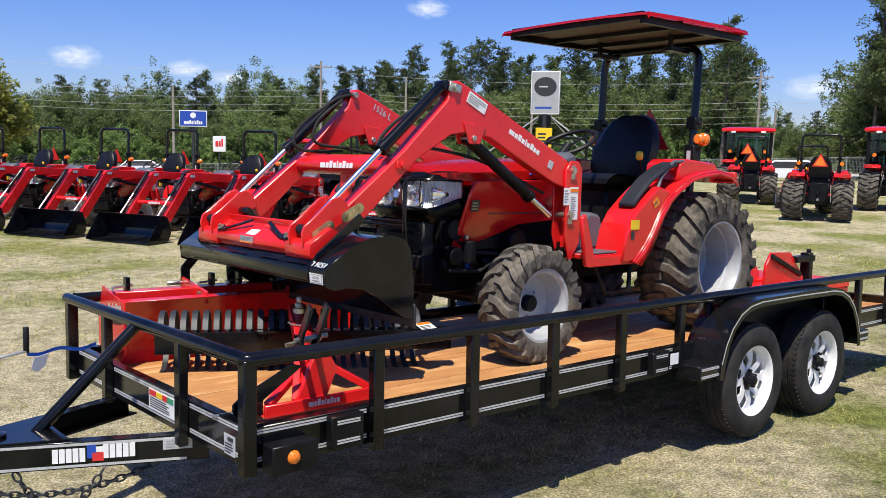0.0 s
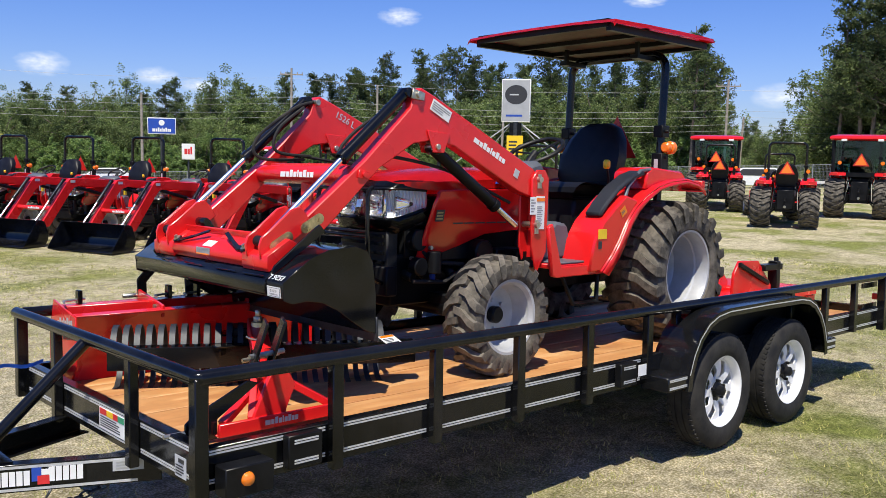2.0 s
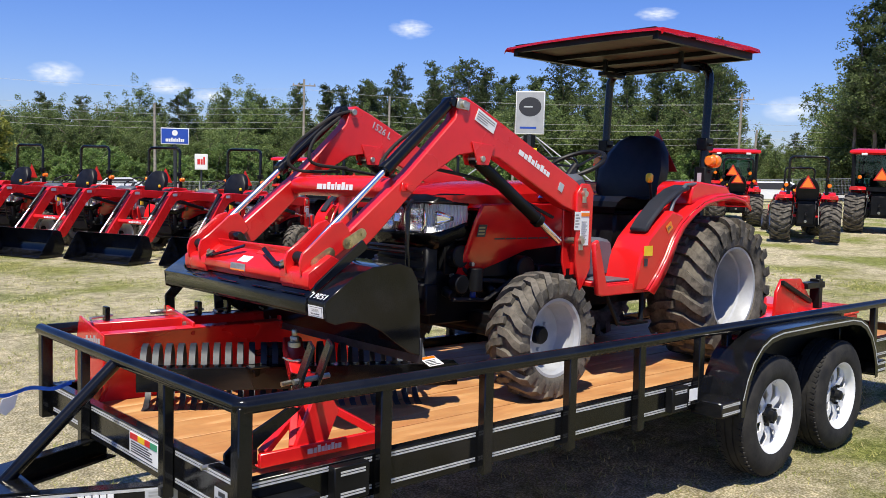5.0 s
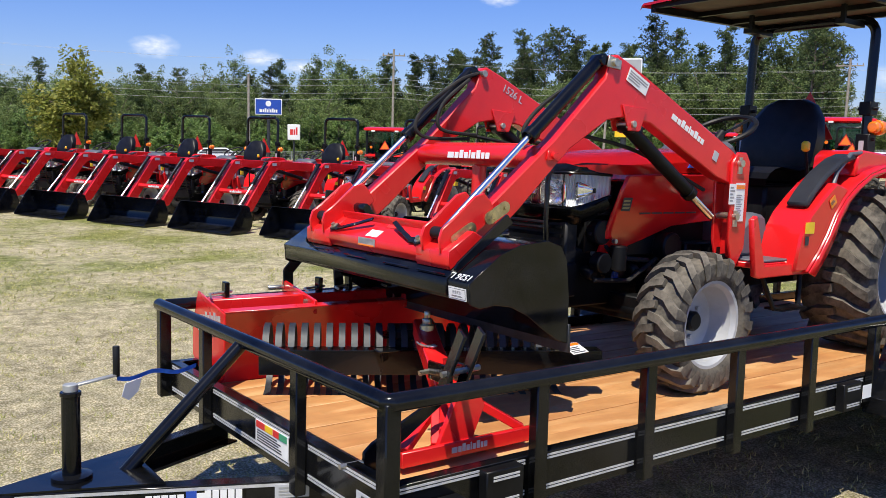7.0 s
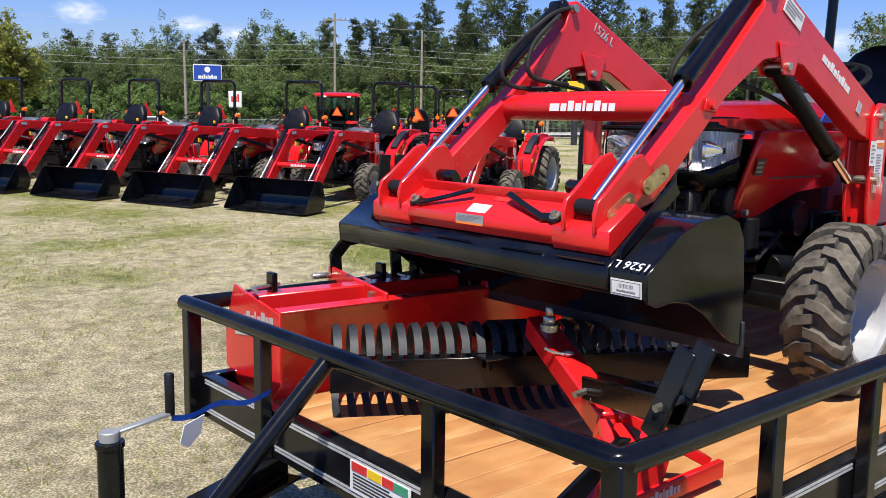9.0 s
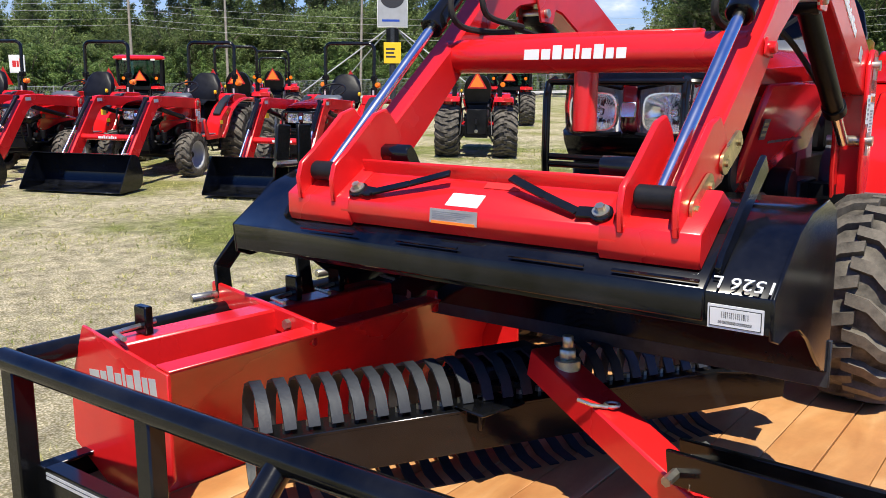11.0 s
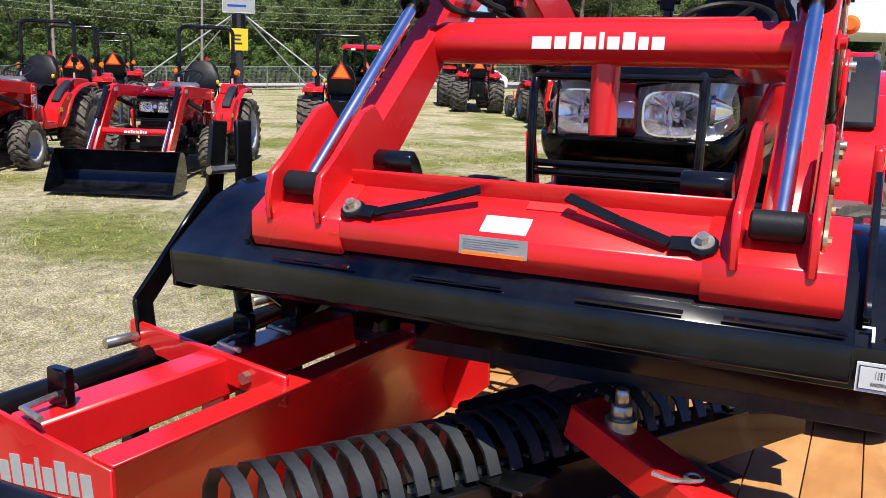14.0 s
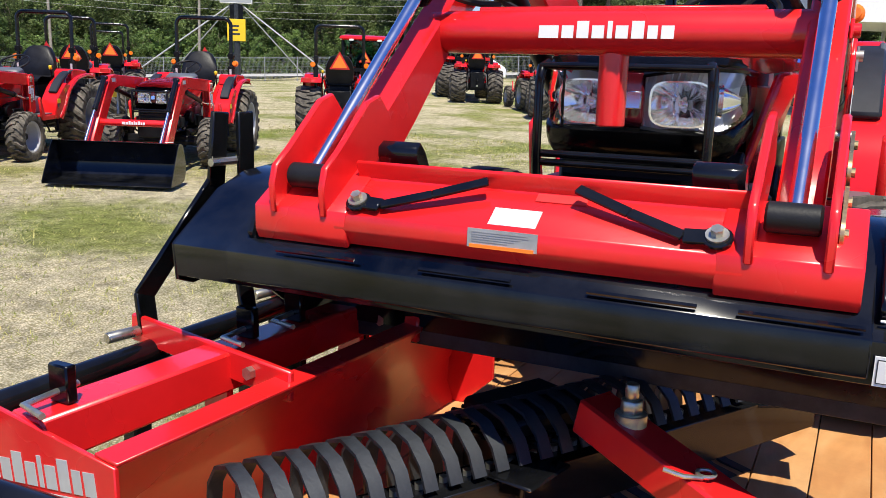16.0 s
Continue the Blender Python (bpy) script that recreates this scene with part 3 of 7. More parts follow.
# wheels and fenders
def trailer_wheel():
    bm = B()
    R, r0, w = 0.345, 0.205, 0.205
    prof = [(r0, -0.085), (r0 + 0.02, -0.098), (0.255, -0.104), (0.30, -0.100), (0.328, -0.088), (0.340, -0.072), (R, -0.05), (R, -0.028), (R - 0.008, -0.026),
            (R - 0.008, -0.018), (R, -0.016), (R, 0.016), (R - 0.008, 0.018), (R - 0.008, 0.026), (R, 0.028), (R, 0.05), (0.340, 0.072), (0.328, 0.088), (0.30, 0.100), (0.255, 0.104), (r0 + 0.02, 0.098), (r0, 0.085)]
    lathe(bm, prof, 56)
    nb = 64
    for i in range(nb):
        a = 2 * math.pi * i / nb
        for sgn in (-1, 1):
            m = Matrix.Rotation(a, 4, "Y") @ Matrix.Translation((R - 0.004, sgn * 0.062, 0)) @ Matrix.Rotation(sgn * 0.25, 4, "X")
            box(bm, -0.006, 0.006, -0.014, 0.014, -0.010, 0.010, m)
    tyre = part("wheel", bm, RUBBER, None, "black trailer tyre on a white spoke rim")
    bm = B()
    lathe(bm, [(0.207, -0.088), (0.212, -0.092), (0.205, -0.090), (0.19, -0.075), (0.183, -0.03), (0.183, 0.06), (0.205, 0.088)], 40)
    rim = part("rim", bm, RIM_WHITE, tyre, "white painted steel rim")
    bm = B()
    # spokes: a dished disc with wedge windows
    k = 8
    hub_r = 0.075
    lathe(bm, [(0.035, -0.040), (hub_r, -0.046), (hub_r + 0.005, -0.040), (hub_r + 0.005, -0.032), (0.035, -0.030)], 32, closed=True)
    for i in range(k):
        a = 2 * math.pi * i / k
        m = Matrix.Rotation(a, 4, "Y")
        vs = []
        for (r, hw, y) in ((hub_r - 0.005, 0.026, -0.044), (0.12, 0.020, -0.058), (0.186, 0.044, -0.040)):
            for t in (0, 0.008):
                vs.append([bm.verts.new(m @ Vector((r, y + t, -hw))), bm.verts.new(m @ Vector((r, y + t, hw)))])
        for q in (0, 2):
            a0, b0, a1, b1 = vs[q], vs[q + 1], vs[q + 2], vs[q + 3]
            bm.faces.new((a0[0], a0[1], a1[1], a1[0]))
            bm.faces.new((b0[0], b1[0], b1[1], b0[1]))
            bm.faces.new((a0[0], a1[0], b1[0], b0[0]))
            bm.faces.new((a0[1], b0[1], b1[1], a1[1]))
    lathe(bm, [(0.178, -0.042), (0.186, -0.046), (0.186, -0.030), (0.178, -0.030)], 40, closed=True)
    part("spoke_disc", bm, RIM_WHITE, tyre)
    bm = B()
    lathe(bm, [(0.0, -0.095), (0.022, -0.094), (0.030, -0.088), (0.032, -0.06), (0.042, -0.055), (0.055, -0.048)], 20)
    for i in range(5):
        a = 2 * math.pi * (i + 0.3) / 5
        cyl(bm, (0.056 * math.cos(a), -0.045, 0.056 * math.sin(a)), (0.056 * math.cos(a), -0.068, 0.056 * math.sin(a)), 0.010, 6)
    part("hub_cap", bm, BLACK_SATIN, tyre, "black hub with lug nuts")
    return tyre


tw = trailer_wheel()
tw.parent = trailer
tw.matrix_basis = pose(3.28, -0.035, 0.345)
for x, y, rz in ((4.145, -0.035, 0), (3.28, W + 0.035, 180), (4.145, W + 0.035, 180)):
    again(tw, trailer, pose(x, y, 0.345, 0, 50 + 30 * x, rz))


def fender(y_in, y_out):
    bm = B()
    pts = [(2.815, 0.42), (2.83, 0.52), (2.87, 0.62), (2.93, 0.71), (3.02, 0.785), (3.12, 0.825), (3.25, 0.842), (3.72, 0.845), (4.18, 0.842), (4.30, 0.825), (4.40, 0.785), (4.49, 0.71), (4.55, 0.62), (4.59, 0.52), (4.605, 0.42)]
    lo, hi = min(y_in, y_out), max(y_in, y_out)
    sheet(bm, pts[::-1], lo, hi, -0.004)
    f = part("fender", bm, BLACK, trailer, "rounded black tandem fender")
    bm = B()
    sheet(bm, [(x, z - 0.001) for x, z in pts][::-1], (y_out - 0.004) if y_out < y_in else y_out, y_out if y_out < y_in else y_out + 0.004, 0.042)
    part("lip", bm, BLACK, f)
    bm = B()
    ys = y_out - 0.005 if y_out < y_in else y_out + 0.005
    sheet(bm, [(x, z - 0.012) for x, z in pts[1:-1]][::-1], min(ys, ys + 0.0015), max(ys, ys + 0.0015), 0.007)
    part("stripe", bm, STRIPE, f, smooth=0)
    # inner skirt closes the arch against the frame
    bm = B()
    prism(bm, [(x, z - 0.004) for x, z in pts] + [(4.605, 0.5), (2.815, 0.5)], y_in, y_in + (0.004 if y_in > 1 else -0.004))
    part("fender_back", bm, BLACK_SATIN, f)


fender(0.075, -0.165)
fender(W - 0.075, W + 0.165)
for x in (2.73, 4.66):
    bm = B()
    box(bm, x - 0.095, x + 0.095, -0.16, 0.02, 0.435, 0.515)
    st = part("fender_step", bm, BLACK, trailer, bevel=0.005)
    for z in (0.497, 0.455):
        bm = B()
        for dz in (-0.004, 0.004):
            box(bm, x - 0.085, x + 0.085, -0.1625, -0.16, z + dz - 0.003, z + dz + 0.003)
        part("stripe", bm, STRIPE, st, smooth=0)
for x in (3.28, 4.145):
    bm = B()
    cyl(bm, (x, 0.05, 0.345), (x, W - 0.05, 0.345), 0.035, 14)
    part("axle", bm, BLACK_SATIN, trailer)
bm = B()
box(bm, LEN - 0.01, LEN + 0.05, -0.03, 0.09, 0.66, 0.71)
rl = part("tail_lamp", bm, SMV_EDGE, trailer, "red tail lamp", bevel=0.004)
for y in (0.06, W - 0.06):
    bm = B()
    for z in (0.47, 0.62, 0.79):
        box(bm, LEN - 0.30, LEN, y - 0.006, y + 0.006, z - 0.02, z + 0.02)
    part("gate_bracket", bm, BLACK, trailer)


# ---- tyres and wheels of tractors ----
def lug_faces(bm, R, h, lug, step, base, sgn):
    """One slanted lug of the tread, on the side sgn."""
    stations = []
    # (share of half width, turn, half thickness along the turn, height)
    for s, turn, ht, rr in ((-0.12, 0.02, 0.20, R), (0.42, 0.16, 0.21, R), (0.78, 0.52, 0.24, R - 0.006), (1.02, 0.78, 0.26, R - 0.030), (1.04, 0.88, 0.20, R - 0.075 * (R / 0.33) ** 0.5)):
        y = sgn * h * s
        a = base + turn * step
        low = rr - lug * 1.7 if s < 0.9 else rr - lug * 1.1
        q = []
        for da, r in ((-ht * step, low), (-ht * step * 0.82, rr), (ht * step * 0.82, rr), (ht * step, low)):
            q.append(bm.verts.new((r * math.cos(a + da), y, r * math.sin(a + da))))
        stations.append(q)
    for q0, q1 in zip(stations, stations[1:]):
        for k in range(3):
            bm.faces.new((q0[k], q0[k + 1], q1[k + 1], q1[k]))
    bm.faces.new(stations[0])
    bm.faces.new(stations[-1][::-1])


def lug_tyre(name, R, r0, w, nlug, lug=0.03, lugs=True):
    """An industrial tractor tyre: carcass and, with lugs, two rows of slanted lugs."""
    bm = B()
    h = w / 2
    Rc = R - lug
    lathe(bm, [(r0, -h * 0.78), (r0 + 0.02, -h * 0.93), (r0 + (Rc - r0) * 0.45, -h), (r0 + (Rc - r0) * 0.8, -h * 0.96), (Rc - 0.012, -h * 0.82), (Rc, -h * 0.5),
               (Rc, h * 0.5), (Rc - 0.012, h * 0.82), (r0 + (Rc - r0) * 0.8, h * 0.96), (r0 + (Rc - r0) * 0.45, h), (r0 + 0.02, h * 0.93), (r0, h * 0.78)], 64)
    step = 2 * math.pi / nlug
    for i in range(nlug if lugs else 0):
        for sgn in (-1, 1):
            lug_faces(bm, R, h, lug, step, i * step + (step * 0.5 if sgn > 0 else 0), sgn)
    return mesh_of(name, bm, RUBBER_DUSTY, smooth=35)


def single_lugs(R, w, nlug, lug):
    """The two mirrored lugs of a tyre, as meshes of their own."""
    out = []
    for sgn in (-1, 1):
        bm = B()
        lug_faces(bm, R, w / 2, lug, 2 * math.pi / nlug, 0.0, sgn)
        out.append(mesh_of("lug", bm, RUBBER_DUSTY, smooth=35))
    return nlug, out


def front_rim_mesh(r0, w):
    bm = B()
    h = w / 2
    lathe(bm, [(r0 + 0.008, -h * 0.80), (r0 + 0.010, -h * 0.86), (r0 - 0.004, -h * 0.84), (r0 - 0.012, -h * 0.72), (r0 - 0.018, -h * 0.66), (r0 - 0.022, -h * 0.3), (r0 - 0.034, h * 0.10), (r0 - 0.038, h * 0.22), (r0 - 0.052, h * 0.30), (0.085, h * 0.34), (0.06, h * 0.28), (0.0, h * 0.28)], 44)
    for i in range(6):
        a = 2 * math.pi * i / 6
        cyl(bm, (0.078 * math.cos(a), h * 0.34, 0.078 * math.sin(a)), (0.078 * math.cos(a), h * 0.18, 0.078 * math.sin(a)), 0.010, 6)
    return mesh_of("rim", bm, RIM_GREY, smooth=35)


def hub_mesh(r, y0, y1):
    bm = B()
    lathe(bm, [(0.0, y0), (r * 0.8, y0), (r, y0 + 0.01), (r, y1)], 18)
    return mesh_of("hub", bm, BLACK_SATIN)


FT_R, FT_W, RT_R, RT_W = 0.322, 0.225, 0.465, 0.42
front_tyre_me = lug_tyre("tyre", FT_R, 0.19, FT_W, 19, lug=0.024)
rear_tyre_me = lug_tyre("tyre", RT_R, 0.265, RT_W, 20, lug=0.032)
front_carcass_me = lug_tyre("tyre", FT_R, 0.19, FT_W, 19, lug=0.024, lugs=False)
rear_carcass_me = lug_tyre("tyre", RT_R, 0.265, RT_W, 20, lug=0.032, lugs=False)
FRONT_LUGS, REAR_LUGS = single_lugs(FT_R, FT_W, 19, 0.024), single_lugs(RT_R, RT_W, 20, 0.032)
front_rim_me = front_rim_mesh(0.19, FT_W)
front_hub_me = hub_mesh(0.046, -0.012, 0.04)
bm = B()
lathe(bm, [(0.272, -0.180), (0.276, -0.188), (0.262, -0.186), (0.250, -0.165), (0.246, -0.10), (0.238, -0.09), (0.232, 0.06), (0.222, 0.07), (0.205, 0.13), (0.12, 0.145), (0.0, 0.145)], 48)
for i in range(6):
    a = 2 * math.pi * i / 6
    cyl(bm, (0.095 * math.cos(a), 0.15, 0.095 * math.sin(a)), (0.095 * math.cos(a), 0.12, 0.095 * math.sin(a)), 0.012, 6)
rear_rim_me = mesh_of("rim", bm, RIM_GREY, smooth=35)
rear_hub_me = hub_mesh(0.055, 0.09, 0.15)


def add_wheel(parent, tyre_me, rim_me, hub_me, x, y, z, near, roll, label, lugs=None):
    w = new("wheel", tyre_me)
    w.parent = parent
    w.matrix_basis = pose(x, y, z, 0, roll, 0 if near else 180)
    w["label"] = label
    for nm, me in (("rim", rim_me), ("hub", hub_me)):
        o = new(nm, me)
        o.parent = w
    if lugs:
        n, pair = lugs
        for i in range(n):
            for me, half in zip(pair, (0.0, 0.5)):
                o = new("lug", me)
                o.parent = w
                o.matrix_basis = pose(0, 0, 0, 0, -360.0 * (i + half) / n, 0)
    return w


# ---- compact tractor ----
def loft(bm, secs):
    """Skins a row of equal-length outlines."""
    rows = [[bm.verts.new(p) for p in s] for s in secs]
    for a, b_ in zip(rows, rows[1:]):
        for i in range(len(a) - 1):
            bm.faces.new((a[i], a[i + 1], b_[i + 1], b_[i]))
    return rows


def hood_section(x, hw, zb, zt):
    half = [(hw, zb), (hw * 1.0, zb + (zt - zb) * 0.45), (hw * 0.97, zt - 0.055), (hw * 0.86, zt - 0.018), (hw * 0.55, zt), (0, zt + 0.008)]
    return [(x, -y, z) for y, z in half] + [(x, y, z) for y, z in half[-2::-1]]


def tractor_body(t, canopy=True, rops_z=1.93, nose_at=(0.0, 0.0), lugged=False):
    """Chassis, hood, seat, fenders, roll bar: x to the rear, ground at 0, front axle at x 0."""
    AX = 1.80
    bm = B()
    box(bm, -0.34, 0.9, -0.16, 0.16, 0.34, 0.62)
    box(bm, 0.75, 2.02, -0.20, 0.20, 0.36, 0.70)
    box(bm, -0.05, 0.05, -0.48, 0.48, 0.28, 0.40)
    box(bm, 1.60, 1.92, -0.42, 0.42, 0.38, 0.56)
    cyl(bm, (0.0, -0.52, 0.325), (0.0, 0.52, 0.325), 0.055, 12)
    cyl(bm, (AX, -0.42, 0.475), (AX, 0.42, 0.475), 0.08, 12)
    box(bm, -0.40, -0.32, -0.20, 0.20, 0.40, 0.56)
    cyl(bm, (0.10, -0.25, 0.42), (0.62, -0.25, 0.42), 0.06, 12)
    cyl(bm, (0.25, -0.22, 0.62), (0.25, -0.30, 0.62), 0.075, 14)
    box(bm, 0.35, 0.6, -0.30, -0.18, 0.50, 0.64)
    for i in range(5):
        cyl(bm, (-0.25 + 0.1 * i, -0.17, 0.52 + 0.02 * (i % 2)), (-0.25 + 0.1 * i, -0.24, 0.5), 0.03, 8)
    part("chassis", bm, BLACK_SATIN, t, "black cast chassis and engine", bevel=0.008)
    bm = B()
    for i, (a, b_) in enumerate((((-0.25, -0.2, 0.7), (0.3, -0.22, 0.45)), ((-0.25, -0.24, 0.48), (0.5, -0.2, 0.6)), ((-0.2, 0.22, 0.6), (0.5, 0.24, 0.5)))):
        a, b_ = Vector(a), Vector(b_)
        pipe(bm, [a, a.lerp(b_, 0.3) - Vector((0, 0.03, 0.05)), a.lerp(b_, 0.7) + Vector((0, -0.02, 0.03)), b_], 0.012, 7)
    part("hose", bm, RUBBER, t)
    # hood
    bm = B()
    loft(bm, [hood_section(-0.320, 0.19, 1.000, 1.012), hood_section(-0.312, 0.225, 0.995, 1.030), hood_section(-0.27, 0.255, 0.985, 1.050), hood_section(-0.10, 0.290, 0.970, 1.075),
              hood_section(0.2, 0.312, 0.985, 1.095), hood_section(0.66, 0.318, 1.00, 1.110), hood_section(0.70, 0.314, 1.0, 1.105)])
    for v in bm.verts:
        k = min(1.0, max(0.0, (0.25 - v.co.x) / 0.45))
        v.co.x += nose_at[0] * k
        v.co.y += nose_at[1] * k
    bmesh.ops.solidify(bm, geom=bm.faces[:], thickness=0.01)
    part("hood", bm, RED_BODY, t, "glossy red engine hood", smooth=50)
    for s in (-1, 1):
        bm = B()
        y = s * 0.302
        prism(bm, [(-0.20, 0.60), (-0.15, 0.585), (0.10, 0.655), (0.30, 0.72), (0.62, 0.74), (0.70, 0.99), (0.2, 0.985), (-0.12, 0.972), (-0.145, 0.90)], y - 0.012, y + 0.012)
        for v in bm.verts:
            v.co.y -= s * (0.985 - v.co.z) * 0.25
        sp = part("side_panel", bm, RED_BODY, t, "glossy red side panel", bevel=0.008)
        bm = B()
        for k in range(5):
            box(bm, 0.02 + 0.09 * k, 0.10 + 0.09 * k, y + s * (0.012 - 0.049) - 0.002, y + s * (0.012 - 0.049) + 0.002, 0.79 - 0.004, 0.79 + 0.004)
        part("vent", bm, INK, sp)
        bm = B()
        prism(bm, [(0.30, 1.015), (0.62, 1.025), (0.66, 1.085), (0.36, 1.072)], s * 0.318 - 0.004, s * 0.318 + 0.004)
        part("side_decal", bm, BLUE, t, "dark blue side decal")
        plate("brand_mark", t, PALE, (0.45, s * 0.3235, 1.048), (1 * -s, 0, 0), (0, 0, 1), 0.11, 0.016)
        lb = plate("capacity_label", t, INK, (-0.100, s * (0.3230 - 0.25 * 0.15), 0.835), (-s, 0, 0), (0, s * 0.25, 1), 0.062, 0.066, "small dark label")
        text_lines(lb, OLIVE, (0, 0.0, 0.0022), (1, 0, 0), (0, 1, 0), 0.052, 0.052, 3, 5)
        # headlamp
        line = [(-0.372, 0.030), (-0.374, 0.12), (-0.362, 0.185), (-0.335, 0.225), (-0.295, 0.250), (-0.22, 0.268), (-0.14, 0.280)]
        lo = [0.825, 0.815, 0.815, 0.818, 0.825, 0.845, 0.875]
        hi = [0.950, 0.965, 0.968, 0.968, 0.968, 0.966, 0.962]
        bm = B()
        secs = [[(x, s * y, zl), (x - 0.006, s * (y + 0.004), (zl + zh) / 2), (x, s * y, zh)] for (x, y), zl, zh in zip(line, lo, hi)]
        loft(bm, secs)
        lens = part("headlamp", bm, GLASS, t, "clear wrap-around headlamp lens")
        lens.location = (*nose_at, 0)
        lens.visible_shadow = False
        # fluted bright housing behind the lens
        bm = B()
        secs = []
        for i in range(len(line) - 1):
            for k in range(8):
                u = k / 8
                x, y = (line[i][j] + (line[i + 1][j] - line[i][j]) * u for j in (0, 1))
                zl, zh = lo[i] + (lo[i + 1] - lo[i]) * u, hi[i] + (hi[i + 1] - hi[i]) * u
                flute = 0.007 * (k % 2)
                deep = 0.030 + flute
                row = []
                for q in range(7):
                    bowl = math.sin(math.pi * q / 6)
                    row.append((x + deep + 0.030 * bowl, s * max(0.012, y - deep * 0.8 - 0.020 * bowl), zl - 0.006 + (zh - zl + 0.012) * q / 6))
                secs.append(row)
        loft(bm, secs)
        part("lamp_housing", bm, LAMP_CHROME, lens, smooth=15)
        # dark surround strips
        bm = B()
        for zz, dz in ((lo, -0.007), (hi, 0.007)):
            pipe(bm, [(x + 0.006, s * (y - 0.004), z + dz) for (x, y), z in zip(line, zz)], 0.009, 6)
        pipe(bm, [(-0.360, s * 0.190, 0.815), (-0.366, s * 0.190, 0.89), (-0.360, s * 0.190, 0.968)], 0.004, 6)
        part("lamp_trim", bm, BLACK, lens)
        for (cx, cy, cz, rw, rh, turn) in ((-0.325, 0.122, 0.884, 0.074, 0.055, 0), (-0.235, 0.228, 0.895, 0.05, 0.044, 72)):
            bm = B()
            rings = []
            for (k, dep) in ((0.13, 0.030), (0.30, 0.022), (0.50, 0.008), (0.70, -0.010), (0.88, -0.030), (1.0, -0.040), (1.08, -0.040), (1.10, -0.028)):
                row = []
                for j in range(48):
                    th = 2 * math.pi * j / 48
                    cs, sn = math.cos(th), math.sin(th)
                    e = 0.55 + 0.45 * max(0, 0.5 - k)
                    fl = 1.0 + (0.05 if (j % 4) < 2 and 0.2 < k < 0.95 else 0.0)
                    row.append(bm.verts.new((math.copysign(abs(cs) ** e, cs) * rw * k * fl, dep, math.copysign(abs(sn) ** e, sn) * rh * k * fl)))
                rings.append(row)
            for r0_, r1_ in zip(rings, rings[1:]):
                for j in range(48):
                    bm.faces.new((r0_[j], r0_[(j + 1) % 48], r1_[(j + 1) % 48], r1_[j]))
            bm.faces.new(rings[0])
            rf = part("reflector", bm, REFLECTOR, lens, smooth=12, m=pose(cx, s * cy, cz, 0, 0, -90 + s * turn))
            bm = B()
            bmesh.ops.create_uvsphere(bm, u_segments=12, v_segments=8, radius=0.013)
            part("bulb", bm, CHROME, rf, m=pose(0, 0.004, 0))
            bm = B()
            cyl(bm, (0, 0.010, 0), (0, 0.034, 0), 0.012, 10)
            part("socket", bm, PLASTIC, rf)
    # nose: black chin, brow and radiator
    bm = B()
    nose = [(-0.362, 0.0), (-0.362, 0.15), (-0.335, 0.222), (-0.29, 0.252), (-0.14, 0.281)]

    def nose_ring(z, dx=0.0, rise=0.0):
        pts = [(x + dx, y, z + rise * max(0.0, (x + 0.33) / 0.19)) for x, y in nose]
        return [(x, -y, z_) for x, y, z_ in pts[::-1]] + [(x, y, z_) for x, y, z_ in pts[1:]]
    loft(bm, [nose_ring(0.735, 0.035, 0.09), nose_ring(0.745, 0.010, 0.08), nose_ring(0.775, -0.013, 0.07), nose_ring(0.808, -0.020, 0.06), nose_ring(0.820, 0.0, 0.06)])
    bmesh.ops.solidify(bm, geom=bm.faces[:], thickness=0.012)
    gr = part("grille", bm, BLACK, t, "glossy black front cowl", smooth=50)
    gr.location = (*nose_at, 0)
    bm = B()
    box(bm, -0.34, -0.26, -0.20, 0.20, 0.42, 0.76)
    part("radiator_screen", bm, PLASTIC, gr, bevel=0.01)
    for z in (0.48, 0.53, 0.58, 0.63, 0.68, 0.72):
        bm = B()
        box(bm, -0.356, -0.34, -0.18, 0.18, z - 0.008, z + 0.008)
        part("slat", bm, BLACK, gr)
    bm = B()
    loft(bm, [nose_ring(0.972, 0.006), nose_ring(0.985, -0.006), nose_ring(1.005, 0.020), nose_ring(1.022, 0.060)])
    bmesh.ops.solidify(bm, geom=bm.faces[:], thickness=0.01)
    part("brow", bm, BLACK, gr, smooth=50)
    bm = B()
    prism(bm, [(-0.372, 0.84), (-0.362, 0.82), (-0.34, 0.82), (-0.34, 0.965), (-0.360, 0.965)], -0.027, 0.027)
    part("nose_trim", bm, MAROON, gr, "dark maroon strip between the headlamps", bevel=0.006)
    bm = B()
    prism(bm, [(-0.380, 0.868), (-0.368, 0.868), (-0.362, 0.915), (-0.373, 0.915)], -0.024, 0.024)
    part("emblem", bm, CHROME, gr, "chrome nose emblem", bevel=0.003)
    # engine side parts under the hood
    bm = B()
    box(bm, -0.25, -0.06, -0.17, 0.17, 0.60, 0.92)
    box(bm, -0.05, 0.60, -0.22, 0.22, 0.58, 0.94)
    for s in (-1, 1):
        cyl(bm, (-0.19, s * 0.17, 0.70), (-0.19, s * 0.235, 0.70), 0.06, 18)
        cyl(bm, (-0.22, s * 0.22, 0.56), (-0.22, s * 0.28, 0.56), 0.05, 16)
        box(bm, -0.24, -0.15, s * 0.20 - 0.03, s * 0.20 + 0.03, 0.78, 0.84)
        cyl(bm, (-0.12, s * 0.27, 0.52), (-0.12, s * 0.27, 0.64), 0.04, 14)
    part("engine", bm, BLACK_SATIN, t, "black engine block under the hood", bevel=0.006)
    bm = B()
    cyl(bm, (-0.10, -0.235, 0.48), (-0.10, -0.235, 0.53), 0.018, 12)
    part("oil_filter", bm, BLUE, t, "small blue oil filter", bevel=0.004)
    bm = B()
